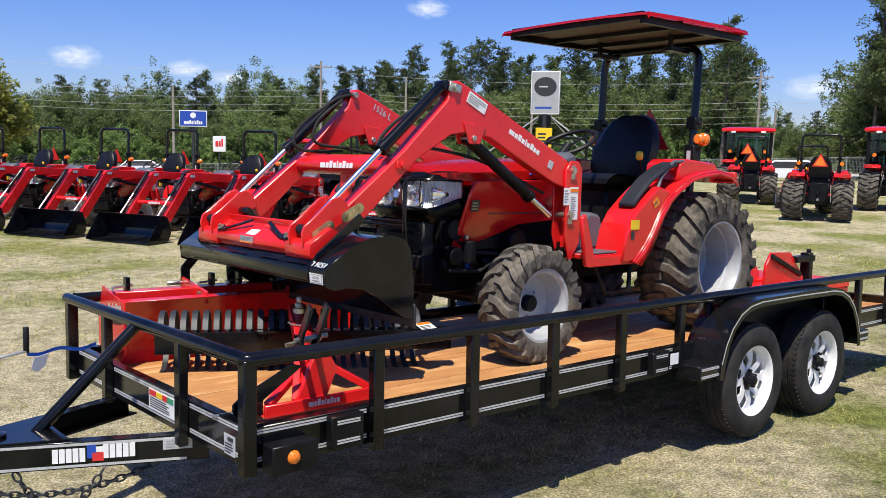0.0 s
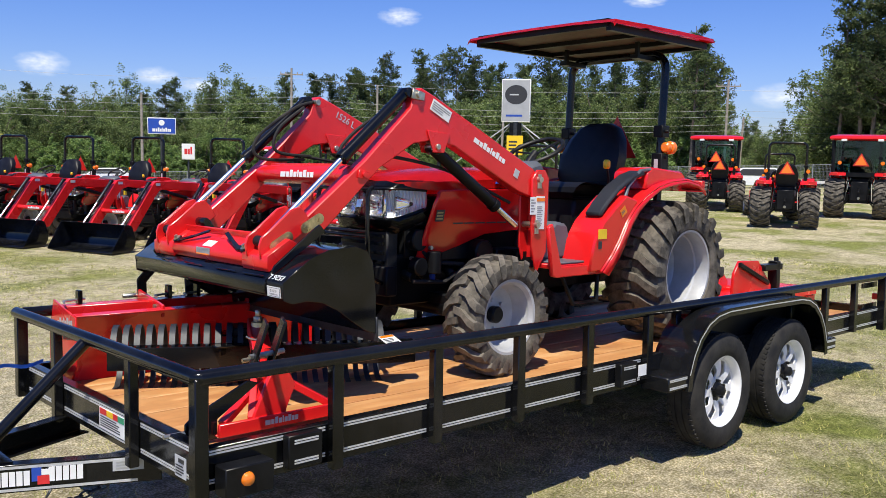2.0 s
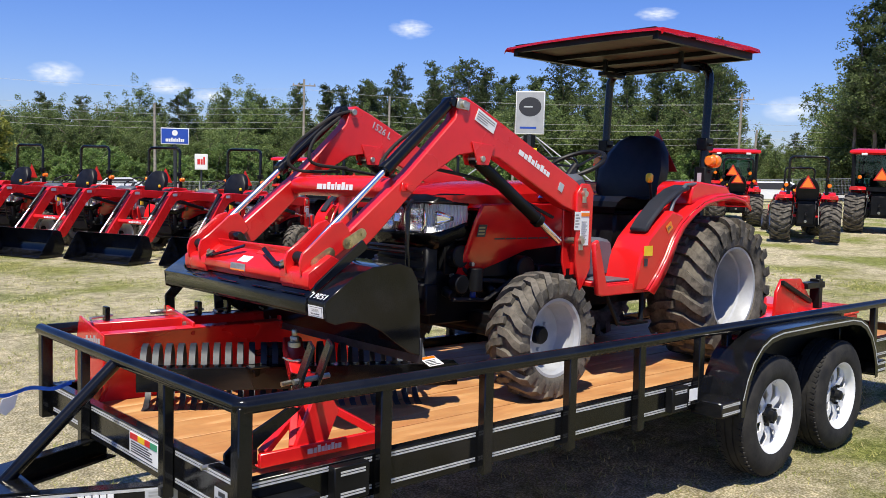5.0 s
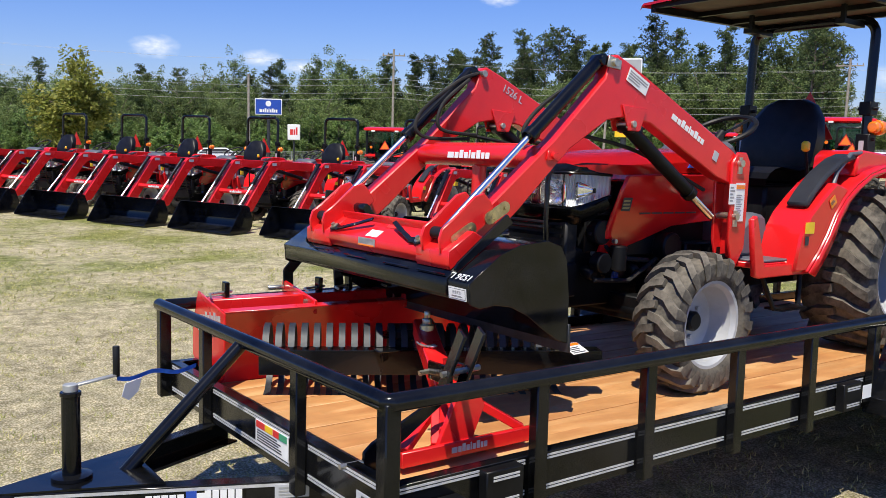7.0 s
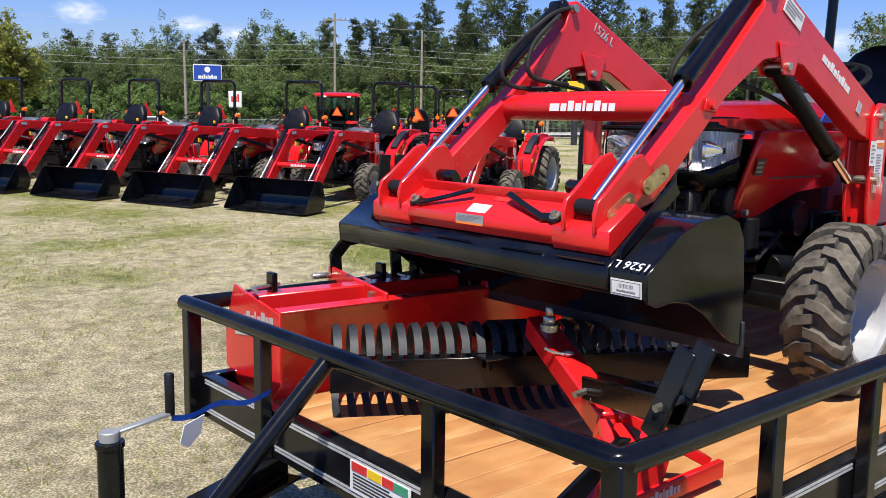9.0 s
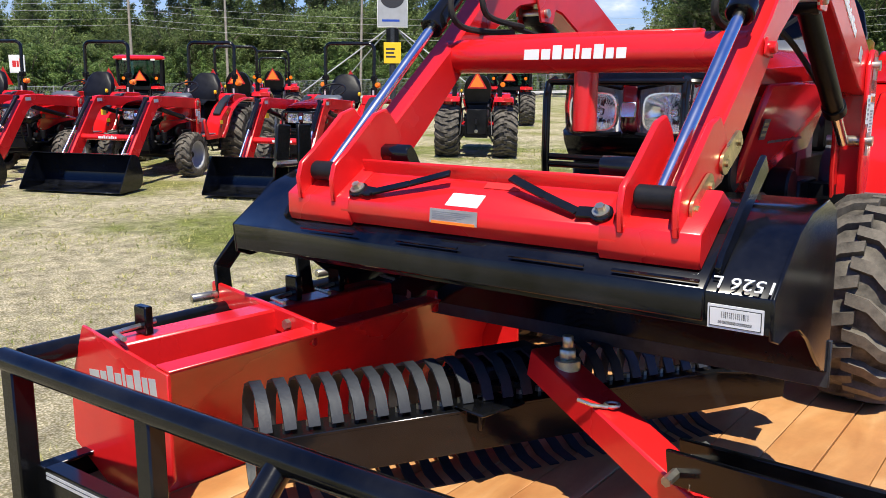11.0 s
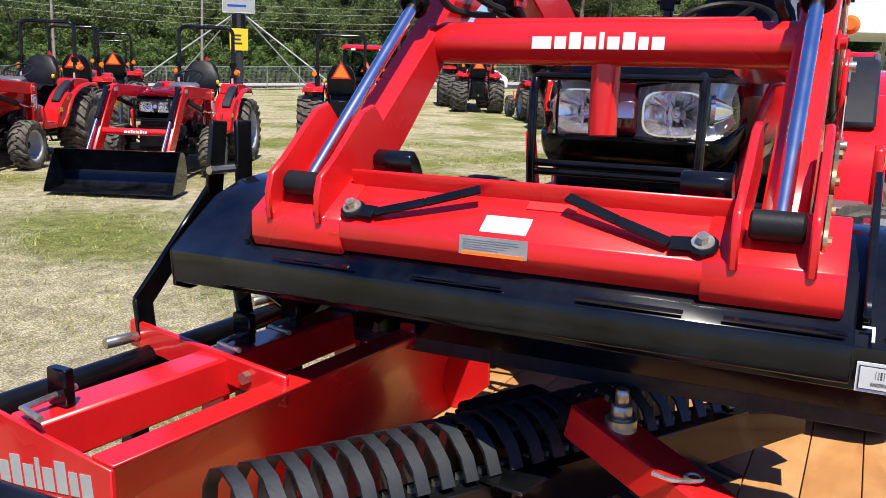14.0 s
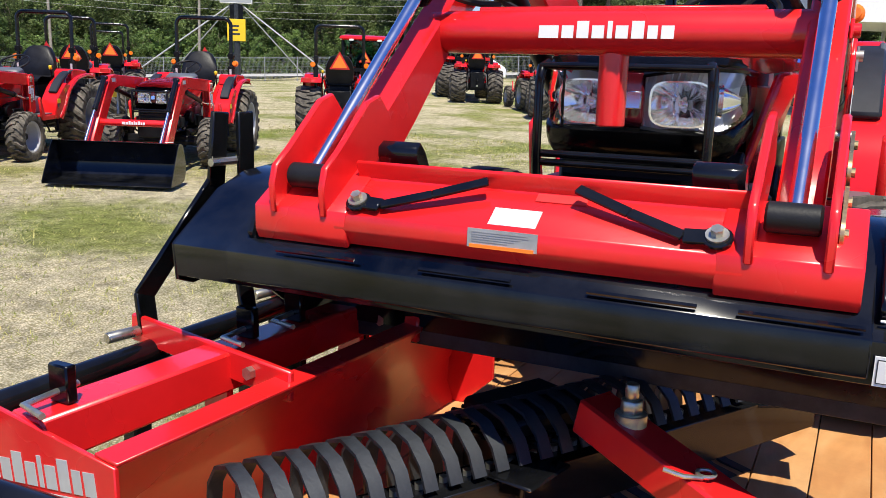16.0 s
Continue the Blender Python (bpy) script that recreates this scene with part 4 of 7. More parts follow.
    for p in ((-0.20, -0.24, 0.52), (-0.23, -0.20, 0.60), (-0.14, -0.25, 0.66)):
        cyl(bm, p, (p[0], p[1] - 0.02, p[2]), 0.012, 6)
    part("bolt_head", bm, ZINC, t)
    # brush guard
    bm = B()
    pipe(bm, [(-0.482, -0.214, 0.972), (-0.482, 0.214, 0.972)], 0.010, 10)
    guard = part("brush_guard", bm, BLACK, t, "black tube brush guard")
    guard.location = (*nose_at, 0)
    for z in (0.725, 0.748):
        bm = B()
        pipe(bm, [(-0.482, -0.214, z), (-0.482, 0.214, z)], 0.010, 10)
        part("guard_rail", bm, BLACK, guard)
    for s in (-1, 1):
        bm = B()
        pipe(bm, [(-0.34, s * 0.19, 0.46), (-0.44, s * 0.213, 0.50), (-0.475, s * 0.216, 0.60), (-0.49, s * 0.216, 0.75), (-0.49, s * 0.216, 0.93), (-0.48, s * 0.214, 0.968), (-0.455, s * 0.205, 0.98)], 0.012, 10)
        part("guard_post", bm, BLACK, guard)
    # platform, steps, dash, wheel
    bm = B()
    box(bm, 0.55, 1.15, -0.58, 0.58, 0.53, 0.56)
    for s in (-1, 1):
        prism(bm, [(0.48, 0.50), (0.52, 0.49), (1.0, 0.49), (1.03, 0.52), (1.03, 0.55), (0.56, 0.55), (0.47, 0.80), (0.43, 0.78)], s * 0.60 - 0.015, s * 0.60 + 0.015)
    part("platform", bm, RED, t, "red operator platform", bevel=0.006)
    for s in (-1, 1):
        bm = B()
        box(bm, 0.57, 0.98, s * 0.44 - 0.14, s * 0.44 + 0.14, 0.56, 0.572)
        part("floor_mat", bm, GREY_PLASTIC, t, bevel=0.004)
        bm = B()
        pipe(bm, [(0.62, s * 0.56, 0.50), (0.72, s * 0.58, 0.32), (0.95, s * 0.58, 0.32), (0.98, s * 0.56, 0.50)], 0.012, 8)
        box(bm, 0.72, 0.95, s * 0.58 - 0.05, s * 0.58 + 0.05, 0.312, 0.324)
        part("foot_step", bm, BLACK_SATIN, t)
        bm = B()
        prism(bm, [(0.60, 0.57), (0.92, 0.57), (0.86, 0.78), (0.74, 0.80), (0.62, 0.70)], s * 0.36 - 0.06, s * 0.36 + 0.06)
        part("pedal_cover", bm, GREY_PLASTIC, t, bevel=0.02)
        # fender
        bm = B()
        arc = [(0.92, 0.50), (1.03, 0.60), (1.10, 0.685), (1.165, 0.79), (1.25, 0.88), (1.366, 0.955), (1.50, 1.015), (1.65, 1.05), (1.85, 1.068), (2.0, 1.045), (2.10, 0.99)]
        y0, y1 = s * 0.30, s * 0.640
        sheet(bm, arc, min(y0, y1), max(y0, y1), 0.012)
        lipz = [(x + 0.10 * max(0.0, 1.6 - x), z - 0.025) for x, z in arc]
        prism(bm, arc + lipz[::-1], s * 0.640 - 0.006, s * 0.640 + 0.006)
        fn = part("fender", bm, RED_BODY, t, "glossy red rear fender", bevel=0.005, smooth=50)
        bm = B()
        prism(bm, [(0.93, 0.52), (1.03, 0.61), (1.10, 0.69), (1.165, 0.79), (1.25, 0.88), (1.366, 0.955), (1.50, 1.01), (1.54, 1.02), (1.54, 0.55)], s * 0.34 - 0.01, s * 0.34 + 0.01)
        part("inner_panel", bm, RED, fn, bevel=0.004)
        bm = B()
        prism(bm, [(0.80, 0.505), (0.92, 0.505), (1.03, 0.607), (1.10, 0.692), (1.165, 0.797), (1.25, 0.887), (1.30, 0.93), (1.16, 0.965), (1.04, 0.885), (0.93, 0.80), (0.845, 0.69)], s * 0.515 - 0.115, s * 0.515 + 0.115)
        part("fender_front", bm, RED_BODY, fn, bevel=0.012)
        bm = B()
        sheet(bm, [(0.965, 0.825), (1.04, 0.90), (1.15, 0.985), (1.30, 1.06), (1.42, 1.09)], s * 0.530 - 0.060, s * 0.530 + 0.060, 0.035)
        part("fender_pad", bm, DARK_PLASTIC, fn, "dark grey plastic fender console", bevel=0.012)
        bm = B()
        pipe(bm, [(1.20, s * 0.575, 0.90), (1.25, s * 0.575, 1.02), (1.38, s * 0.575, 1.12), (1.50, s * 0.575, 1.13), (1.60, s * 0.575, 1.06)], 0.012, 8)
        part("grab_handle", bm, GREY_PLASTIC, fn)
        u = (-s, 0, 0)
        plate("reflector", fn, YELLOW, (0.915, s * 0.6305 if s > 0 else -0.6325, 0.731), u, (0, 0, 1), 0.085, 0.058, "yellow reflector")
        plate("sticker", fn, INK, (0.895, s * 0.6305 if s > 0 else -0.6325, 0.665), u, (0, 0, 1), 0.034, 0.045)
        lbf = plate("label", fn, ORANGE, (1.125, s * 0.6305 if s > 0 else -0.6325, 0.865), (-s * 0.8, 0, -s * s * 0.55 * s), (-0.55 * 1, 0, 0.8), 0.06, 0.05, "orange warning label")
        text_lines(lbf, INK, (0, 0, 0.0022), (1, 0, 0), (0, 1, 0), 0.05, 0.02, 2, 3)
        bm = B()
        prism(bm, [(1.42, 1.00), (1.44, 1.11), (1.50, 1.145), (1.86, 1.125), (1.95, 1.06), (1.75, 1.04)], s * 0.46 - 0.13, s * 0.46 + 0.13)
        part("fender_box", bm, RED_BODY, fn, bevel=0.01)
    bm = B()
    prism(bm, [(0.66, 0.56), (0.98, 0.56), (0.95, 1.05), (0.86, 1.17), (0.70, 1.13)], -0.20, 0.20)
    part("dash", bm, GREY_PLASTIC, t, "grey instrument console", bevel=0.03)
    bm = B()
    c = Vector((1.02, 0, 1.23))
    tilt = Matrix.Translation(c) @ Matrix.Rotation(radians(-28), 4, "Y")
    ring = [tilt @ Vector((0.19 * math.cos(2 * math.pi * j / 28), 0.19 * math.sin(2 * math.pi * j / 28), 0)) for j in range(28)]
    pipe(bm, ring, 0.014, 8, closed=True)
    for a in (90, 210, 330):
        p = tilt @ Vector((0.18 * math.cos(radians(a)), 0.18 * math.sin(radians(a)), 0))
        bar(bm, tilt @ Vector((0, 0, -0.02)), p, 0.025, 0.012)
    cyl(bm, (0.90, 0, 1.10), tilt @ Vector((0, 0, -0.01)), 0.025, 10)
    part("steering_wheel", bm, PLASTIC, t, "black steering wheel")
    # seat
    bm = B()
    loft(bm, [[(1.18, -0.20, 0.93), (1.18, 0.20, 0.93)], [(1.14, -0.235, 0.99), (1.14, 0.235, 0.99)], [(1.22, -0.25, 1.04), (1.22, 0.25, 1.04)], [(1.45, -0.25, 1.02), (1.45, 0.25, 1.02)], [(1.62, -0.24, 1.05), (1.62, 0.24, 1.05)], [(1.64, -0.2, 0.93), (1.64, 0.2, 0.93)], [(1.18, -0.20, 0.93), (1.18, 0.20, 0.93)]])
    bmesh.ops.holes_fill(bm, edges=bm.edges[:])
    seat = part("seat_cushion", bm, SEAT, t, "black vinyl seat", bevel=0.025)
    bm = B()
    rows = []
    for z, hw, xf, xb in ((0.98, 0.20, 1.56, 1.68), (1.08, 0.245, 1.55, 1.70), (1.22, 0.25, 1.58, 1.74), (1.34, 0.215, 1.635, 1.78), (1.42, 0.16, 1.675, 1.795), (1.455, 0.09, 1.70, 1.79)):
        rows.append([(xf + 0.025, -hw, z), (xf, -hw * 0.75, z), (xf + 0.02, 0, z), (xf, hw * 0.75, z), (xf + 0.025, hw, z), (xb - 0.02, hw * 0.95, z), (xb, 0, z), (xb - 0.02, -hw * 0.95, z), (xf + 0.025, -hw, z)])
    rr = loft(bm, rows)
    bm.faces.new(rr[0][:-1])
    bm.faces.new(rr[-1][:-1][::-1])
    bmesh.ops.remove_doubles(bm, verts=bm.verts[:], dist=0.0005)
    part("backrest", bm, SEAT, t, "black vinyl backrest", smooth=60)
    bm = B()
    box(bm, 1.22, 1.6, -0.18, 0.18, 0.70, 0.94)
    part("seat_base", bm, PLASTIC, t, bevel=0.02)
    for s, y in ((-1, -0.30),):
        bm = B()
        cyl(bm, (1.45, y, 0.95), (1.40, y, 1.16), 0.010, 8)
        lv = part("lever", bm, BLACK_SATIN, t)
        bm = B()
        box(bm, 1.375, 1.425, y - 0.02, y + 0.02, 1.13, 1.19)
        part("knob", bm, YELLOW, lv, "yellow lever knob", bevel=0.012)
    # roll bar
    HW = 0.40
    bm = B()
    x0 = 1.88
    bend = 0.10
    pts = [(x0 - 0.02, -HW, 0.70), (x0, -HW, 1.30), (x0 + 0.02, -HW, rops_z - bend)]
    for k in range(1, 6):
        a = math.pi / 2 * k / 5
        pts.append((x0 + 0.02, -HW + bend * (1 - math.cos(a)), rops_z - bend + bend * math.sin(a)))
    pts += [(x, -y, z) for x, y, z in pts[::-1]]
    pipe(bm, pts, 0.028, 12)
    rops = part("roll_bar", bm, BLACK, t, "black folding roll bar")
    for s in (-1, 1):
        bm = B()
        box(bm, x0 - 0.045, x0 + 0.045, s * HW - 0.04, s * HW + 0.04, 1.05, 1.25)
        part("hinge", bm, BLACK_SATIN, rops, bevel=0.004)
        bm = B()
        box(bm, x0 - 0.04, x0 + 0.05, s * HW - 0.036, s * HW + 0.036, 1.36, 1.44)
        part("hinge", bm, BLACK_SATIN, rops, bevel=0.004)
        bm = B()
        cyl(bm, (x0, s * HW - 0.06, 1.40), (x0, s * HW + 0.06, 1.40), 0.012, 8)
        cyl(bm, (x0, s * HW - 0.055, 1.22), (x0, s * HW + 0.055, 1.22), 0.012, 8)
        part("hinge_bolt", bm, BLACK_SATIN, rops, bevel=0.004)
        bm = B()
        cyl(bm, (x0 + 0.02, s * (HW + 0.05), 1.29), (x0 + 0.07, s * (HW + 0.05), 1.29), 0.045, 18)
        cyl(bm, (x0 - 0.03, s * (HW + 0.05), 1.29), (x0 + 0.02, s * (HW + 0.05), 1.29), 0.035, 18)
        part("flasher", bm, ORANGE, rops, "round amber flasher lamp", bevel=0.008)
        plate("fine_print", rops, PALE, (x0 - 0.047, s * HW, 1.15), (0, -1, 0), (0, 0, 1), 0.03, 0.12)
    # slow-vehicle triangle at the back
    bm = B()
    for nme, sz, mt, xx in (("triangle_edge", 0.20, SMV_EDGE, 0.0), ("triangle", 0.15, SMV, 0.004)):
        bm2 = B()
        v0 = [bm2.verts.new((xx + e, sz * math.cos(radians(a)), sz * math.sin(radians(a)))) for e in (0, 0.004) for a in (90, 210, 330)]
        bm2.faces.new(v0[:3])
        bm2.faces.new(v0[3:])
        for i in range(3):
            bm2.faces.new((v0[i], v0[(i + 1) % 3], v0[3 + (i + 1) % 3], v0[3 + i]))
        part(nme, bm2, mt, t, "orange slow vehicle triangle", m=pose(1.93, 0, 1.32))
    bm.free()
    for s in (-1, 1):
        for nme, p, q, w, h in (("lower_link", (1.85, s * 0.22, 0.42), (2.45, s * 0.30, 0.34), 0.02, 0.05), ("lift_rod", (2.0, s * 0.25, 0.85), (2.25, s * 0.28, 0.42), 0.02, 0.025), ("lift_arm", (1.85, s * 0.2, 0.88), (2.05, s * 0.25, 0.86), 0.03, 0.04)):
            bm = B()
            bar(bm, p, q, w, h)
            part(nme, bm, BLACK_SATIN, t, bevel=0.003)
    bm = B()
    bar(bm, (1.9, 0, 0.70), (2.35, 0, 0.62), 0.035, 0.035)
    part("top_link", bm, BLACK_SATIN, t, bevel=0.004)
    bm = B()
    box(bm, 1.92, 2.05, -0.18, 0.18, 0.42, 0.86)
    part("rear_housing", bm, BLACK_SATIN, t, bevel=0.012)
    bm = B()
    cyl(bm, (2.05, 0, 0.48), (2.14, 0, 0.48), 0.03, 10)
    part("drive_shaft", bm, ZINC, t)
    for s in (-1, 1):
        bm = B()
        box(bm, 2.06, 2.10, s * 0.55 - 0.08, s * 0.55 + 0.08, 1.0, 1.07)
        part("tail_lamp", bm, SMV_EDGE, t, "red tail lamp", bevel=0.006)
    if canopy:
        zc = rops_z + 0.085
        bm = B()
        xs = [0.98, 1.0, 1.35, 1.75, 2.05, 2.17, 2.185]
        zz = [-0.02, 0.0, 0.016, 0.028, 0.034, 0.032, 0.010]
        secs = []
        for x, z in zip(xs, zz):
            secs.append([(x, y, zc + z + dz) for y, dz in ((-0.61, -0.030), (-0.60, -0.004), (-0.3, 0.008), (0, 0.010), (0.3, 0.008), (0.60, -0.004), (0.61, -0.030))])
        loft(bm, secs)
        bmesh.ops.solidify(bm, geom=bm.faces[:], thickness=0.012)
        can = part("canopy", bm, RED_BODY, t, "red sun canopy with a dark underside", smooth=50)
        bm = B()
        for y in (-0.54, 0.54):
            bar(bm, (1.02, y, zc - 0.04), (2.16, y, zc - 0.015), 0.035, 0.045)
        for x in (1.03, 1.45, 1.82, 2.15):
            bar(bm, (x, -0.54, zc - 0.035 + 0.02), (x, 0.54, zc - 0.035 + 0.02), 0.03, 0.05)
        part("canopy_frame", bm, BLACK_SATIN, can)
        bm = B()
        for x0_, x1_ in ((1.05, 1.43), (1.47, 1.80), (1.84, 2.13)):
            box(bm, x0_, x1_, -0.52, 0.52, zc - 0.012, zc - 0.006)
        part("canopy_liner", bm, RUST, can, "brown underside lining")
        for y in (-0.30, 0.30):
            bm = B()
            box(bm, 1.66, 1.90, y - 0.03, y + 0.03, rops_z - 0.05, rops_z - 0.02)
            bar(bm, (1.70, y, rops_z - 0.03), (1.70, y, zc - 0.02), 0.025, 0.025)
            part("canopy_clamp", bm, BLACK_SATIN, can)
    for s in (-1, 1):
        add_wheel(t, front_carcass_me if lugged else front_tyre_me, front_rim_me, front_hub_me, 0.03, s * 0.605, FT_R, s < 0, 20, "dusty industrial front tyre on a silver rim", FRONT_LUGS if lugged else None)
        add_wheel(t, rear_carcass_me if lugged else rear_tyre_me, rear_rim_me, rear_hub_me, AX, s * 0.52, RT_R, s < 0, 35, "dusty industrial rear tyre on a silver rim", REAR_LUGS if lugged else None)


AY = 0.426  # loader arms stand this far off the middle


def tower(t, pivot):
    for s in (-1, 1):
        y = s * AY
        bm = B()
        px, pz = pivot
        for dy in (-0.045, 0.045):
            prism(bm, [(px - 0.075, pz - 0.36), (px - 0.085, pz + 0.02), (px - 0.04, pz + 0.075), (px + 0.03, pz + 0.075), (px + 0.065, pz + 0.03), (px + 0.06, pz - 0.40), (px - 0.02, pz - 0.52)], y + dy - 0.008, y + dy + 0.008)
        box(bm, px - 0.01, px + 0.055, y - 0.04, y + 0.04, pz - 0.45, pz - 0.05)
        tw_ = part("loader_tower", bm, RED, t, "red loader mounting tower", bevel=0.004)
        for dz, dx in ((0.02, -0.03), (-0.24, -0.045)):
            bm = B()
            cyl(bm, (px + dx, y - 0.075, pz + dz), (px + dx, y + 0.075, pz + dz), 0.018, 12)
            part("pin", bm, ZINC, tw_)
            bm = B()
            prism(bm, [(px + dx - 0.015, pz + dz - 0.05), (px + dx + 0.018, pz + dz - 0.05), (px + dx + 0.015, pz + dz + 0.03), (px + dx - 0.012, pz + dz + 0.03)], y + s * 0.055, y + s * 0.062)
            part("pin_plate", bm, ZINC, tw_)
        bm = B()
        prism(bm, [(px - 0.05, 0.30), (px + 0.08, 0.30), (px + 0.06, pz - 0.40), (px - 0.04, pz - 0.40)], s * 0.34 - 0.05, s * 0.34 + 0.05)
        bar(bm, (px, s * 0.25, pz - 0.50), (px, y, pz - 0.46), 0.09, 0.06)
        part("tower_bracket", bm, BLACK_SATIN, t)
        if s < 0:
            lb = plate("label", tw_, WHITE, (px - 0.01, y - 0.0545, pz - 0.17), (1, 0, 0), (0, 0, 1), 0.075, 0.19, "white instruction label")
            text_lines(lb, FADED, (0, -0.02, 0.0022), (1, 0, 0), (0, 1, 0), 0.06, 0.12, 11, 7)
            plate("print_block", lb, ORANGE, (0, 0.075, 0.0022), (1, 0, 0), (0, 1, 0), 0.07, 0.02)
            lb2 = plate("label", tw_, WHITE, (px - 0.075, y - 0.0545, pz - 0.13), (1, 0, 0), (0, 0, 1), 0.05, 0.10, "white instruction label")
            text_lines(lb2, FADED, (0, 0, 0.0022), (1, 0, 0), (0, 1, 0), 0.04, 0.08, 5, 8)
            plate("label", tw_, GALV, (px + 0.02, s * 0.345 - 0.0515, pz - 0.52), (1, 0, 0), (0, 0, 1), 0.06, 0.075)


def cylinder_pair(t, a, b_, split, rb, rr, y, name, black=True):
    """A hydraulic ram from a to b (x, z): barrel to the split, then the rod."""
    a3, b3 = Vector((a[0], y, a[1])), Vector((b_[0], y, b_[1]))
    m_ = a3.lerp(b3, split)
    bm = B()
    cyl(bm, a3, m_, rb, 18)
    d = (b3 - a3).normalized()
    cyl(bm, m_ - d * 0.04, m_, rb * 1.18, 18)
    cyl(bm, a3 + Vector((0, -0.035, 0)), a3 + Vector((0, 0.035, 0)), rb * 0.9, 12)
    o = part(name, bm, BLACK if black else BLACK_SATIN, t, "black hydraulic cylinder", bevel=0.003)
    bm = B()
    cyl(bm, m_, b3, rr, 16)
    part("rod", bm, CHROME, o, "polished chrome rod")
    return o


def bucket_mesh(name, prof_out, prof_side, y0, y1, t, m=None, label=""):
    bm = B()
    sheet(bm, prof_out, y0, y1, 0.007)
    b_ = part(name, bm, BUCKET_BLACK, t, label, bevel=0.0015, m=m)
    for y in (y0, y1):
        bm = B()
        prism(bm, prof_side, y - 0.004, y + 0.004)
        part("side_plate", bm, BUCKET_BLACK, b_, bevel=0.0015)
    return b_


def hoses(t, pts_list, r=0.009):
    for pts in pts_list:
        bm = B()
        pts = [Vector(p) for p in pts]
        fine = []
        for i in range(len(pts) - 1):
            p0, p1, p2, p3 = pts[max(0, i - 1)], pts[i], pts[i + 1], pts[min(len(pts) - 1, i + 2)]
            for k in range(6):
                u = k / 6
                fine.append(0.5 * ((2 * p1) + (p2 - p0) * u + (2 * p0 - 5 * p1 + 4 * p2 - p3) * u * u + (3 * p1 - p0 - 3 * p2 + p3) * u ** 3))
        fine.append(pts[-1])
        pipe(bm, fine, r, 7)
        part("hydraulic_hose", bm, RUBBER, t, "black hydraulic hose")


# ---- the tractor on the trailer, its loader raised and the bucket rolled down ----
FX, FZ, CY = 1.84, 0.54, 1.005


def loc(x, z):
    return (x - FX, z - FZ)


tractor = root("loader_tractor", T @ pose(FX + 0.055, CY + 0.063, FZ, 1.0, 0, 1.3), "red compact tractor with loader and sun canopy on the trailer", "tractor")
tractor_body(tractor, nose_at=(-0.03, 0.035), lugged=True)
tower(tractor, loc(2.36, 1.565))
ARM = [(0.70, 1.265), (0.635, 1.255), (0.625, 1.28), (0.71, 1.360), (1.075, 1.652), (1.352, 1.915), (1.375, 1.99), (1.42, 2.022), (1.52, 1.985), (2.30, 1.645), (2.36, 1.60), (2.36, 1.52), (2.30, 1.48), (2.18, 1.515), (1.66, 1.745), (1.50, 1.765), (1.38, 1.745), (1.16, 1.615), (0.90, 1.375), (0.80, 1.29)]
for s in (-1, 1):
    y = s * AY
    bm = B()
    prism(bm, [loc(*p) for p in ARM], y - 0.036, y + 0.036)
    arm = part("loader_arm", bm, RED, tractor, "red box-section loader arm", bevel=0.005)
    for (x, z), r in (((1.395, 1.985), 0.035), ((1.53, 1.735), 0.03), ((1.06, 1.585), 0.028)):
        bm = B()
        lx, lz = loc(x, z)
        cyl(bm, (lx, y - 0.058, lz), (lx, y + 0.058, lz), r * 0.5, 14)
        part("pin", bm, ZINC if z > 1.7 else RED, arm, bevel=0.002)
        bm = B()
        prism(bm, [(lx - r * 1.3, lz - r * 0.6), (lx + r * 1.1, lz - r * 0.8), (lx + r * 1.3, lz + r * 0.3), (lx - r, lz + r * 0.8)], y + s * 0.038, y + s * 0.045)
        part("pin_plate", bm, ZINC if z > 1.7 else RED, arm, bevel=0.002)
    cylinder_pair(tractor, loc(1.345, 1.992), loc(0.538, 1.2825), 0.48, 0.028, 0.0140, y + s * -0.002 if s > 0 else y, "tilt_cylinder")
    cylinder_pair(tractor, loc(1.545, 1.725), loc(2.20, 1.325), 0.74, 0.032, 0.018, y, "lift_cylinder", False)
    bm = B()
    lx, lz = loc(1.53, 1.735)
    for dy in (-0.042, 0.042):
        prism(bm, [(lx - 0.07, lz + 0.08), (lx + 0.09, lz + 0.07), (lx + 0.05, lz - 0.03), (lx - 0.03, lz - 0.03)], y + dy - 0.004, y + dy + 0.004)
    part("lug", bm, RED, arm, bevel=0.003)
    # end links at the bucket
    bm = B()
    for (xa, za), (xb, zb) in (((0.560, 1.263), (0.630, 1.303)), ((0.718, 1.341), (0.793, 1.381))):
        a, b_ = loc(xa, za), loc(xb, zb)
        d = Vector((b_[0] - a[0], 0, b_[1] - a[1])).normalized()
        nrm = Vector((-d.z, 0, d.x)) * 0.024
        pa, pb = Vector((a[0], 0, a[1])), Vector((b_[0], 0, b_[1]))
        ring = []
        for k in range(7):
            th = math.pi / 2 + math.pi * k / 6
            ring.append(pa + d * 0.024 * math.cos(th) + nrm.normalized() * 0.024 * math.sin(th))
        for k in range(7):
            th = -math.pi / 2 + math.pi * k / 6
            ring.append(pb + d * 0.024 * math.cos(th) + nrm.normalized() * 0.024 * math.sin(th))
        prism(bm, [(p.x, p.z) for p in ring], y + s * 0.062, y + s * 0.068)
        for p in (pa, pb):
            cyl(bm, (p.x, y + s * 0.055, p.z), (p.x, y + s * 0.074, p.z), 0.008, 8)
    part("pin_plate", bm, GOLD_ZINC, arm, "yellow zinc-plated pin plates")
lx, lz = loc(1.055, 1.578)
bm = B()
cyl(bm, (lx, -AY, lz), (lx, AY, lz), 0.048, 28)
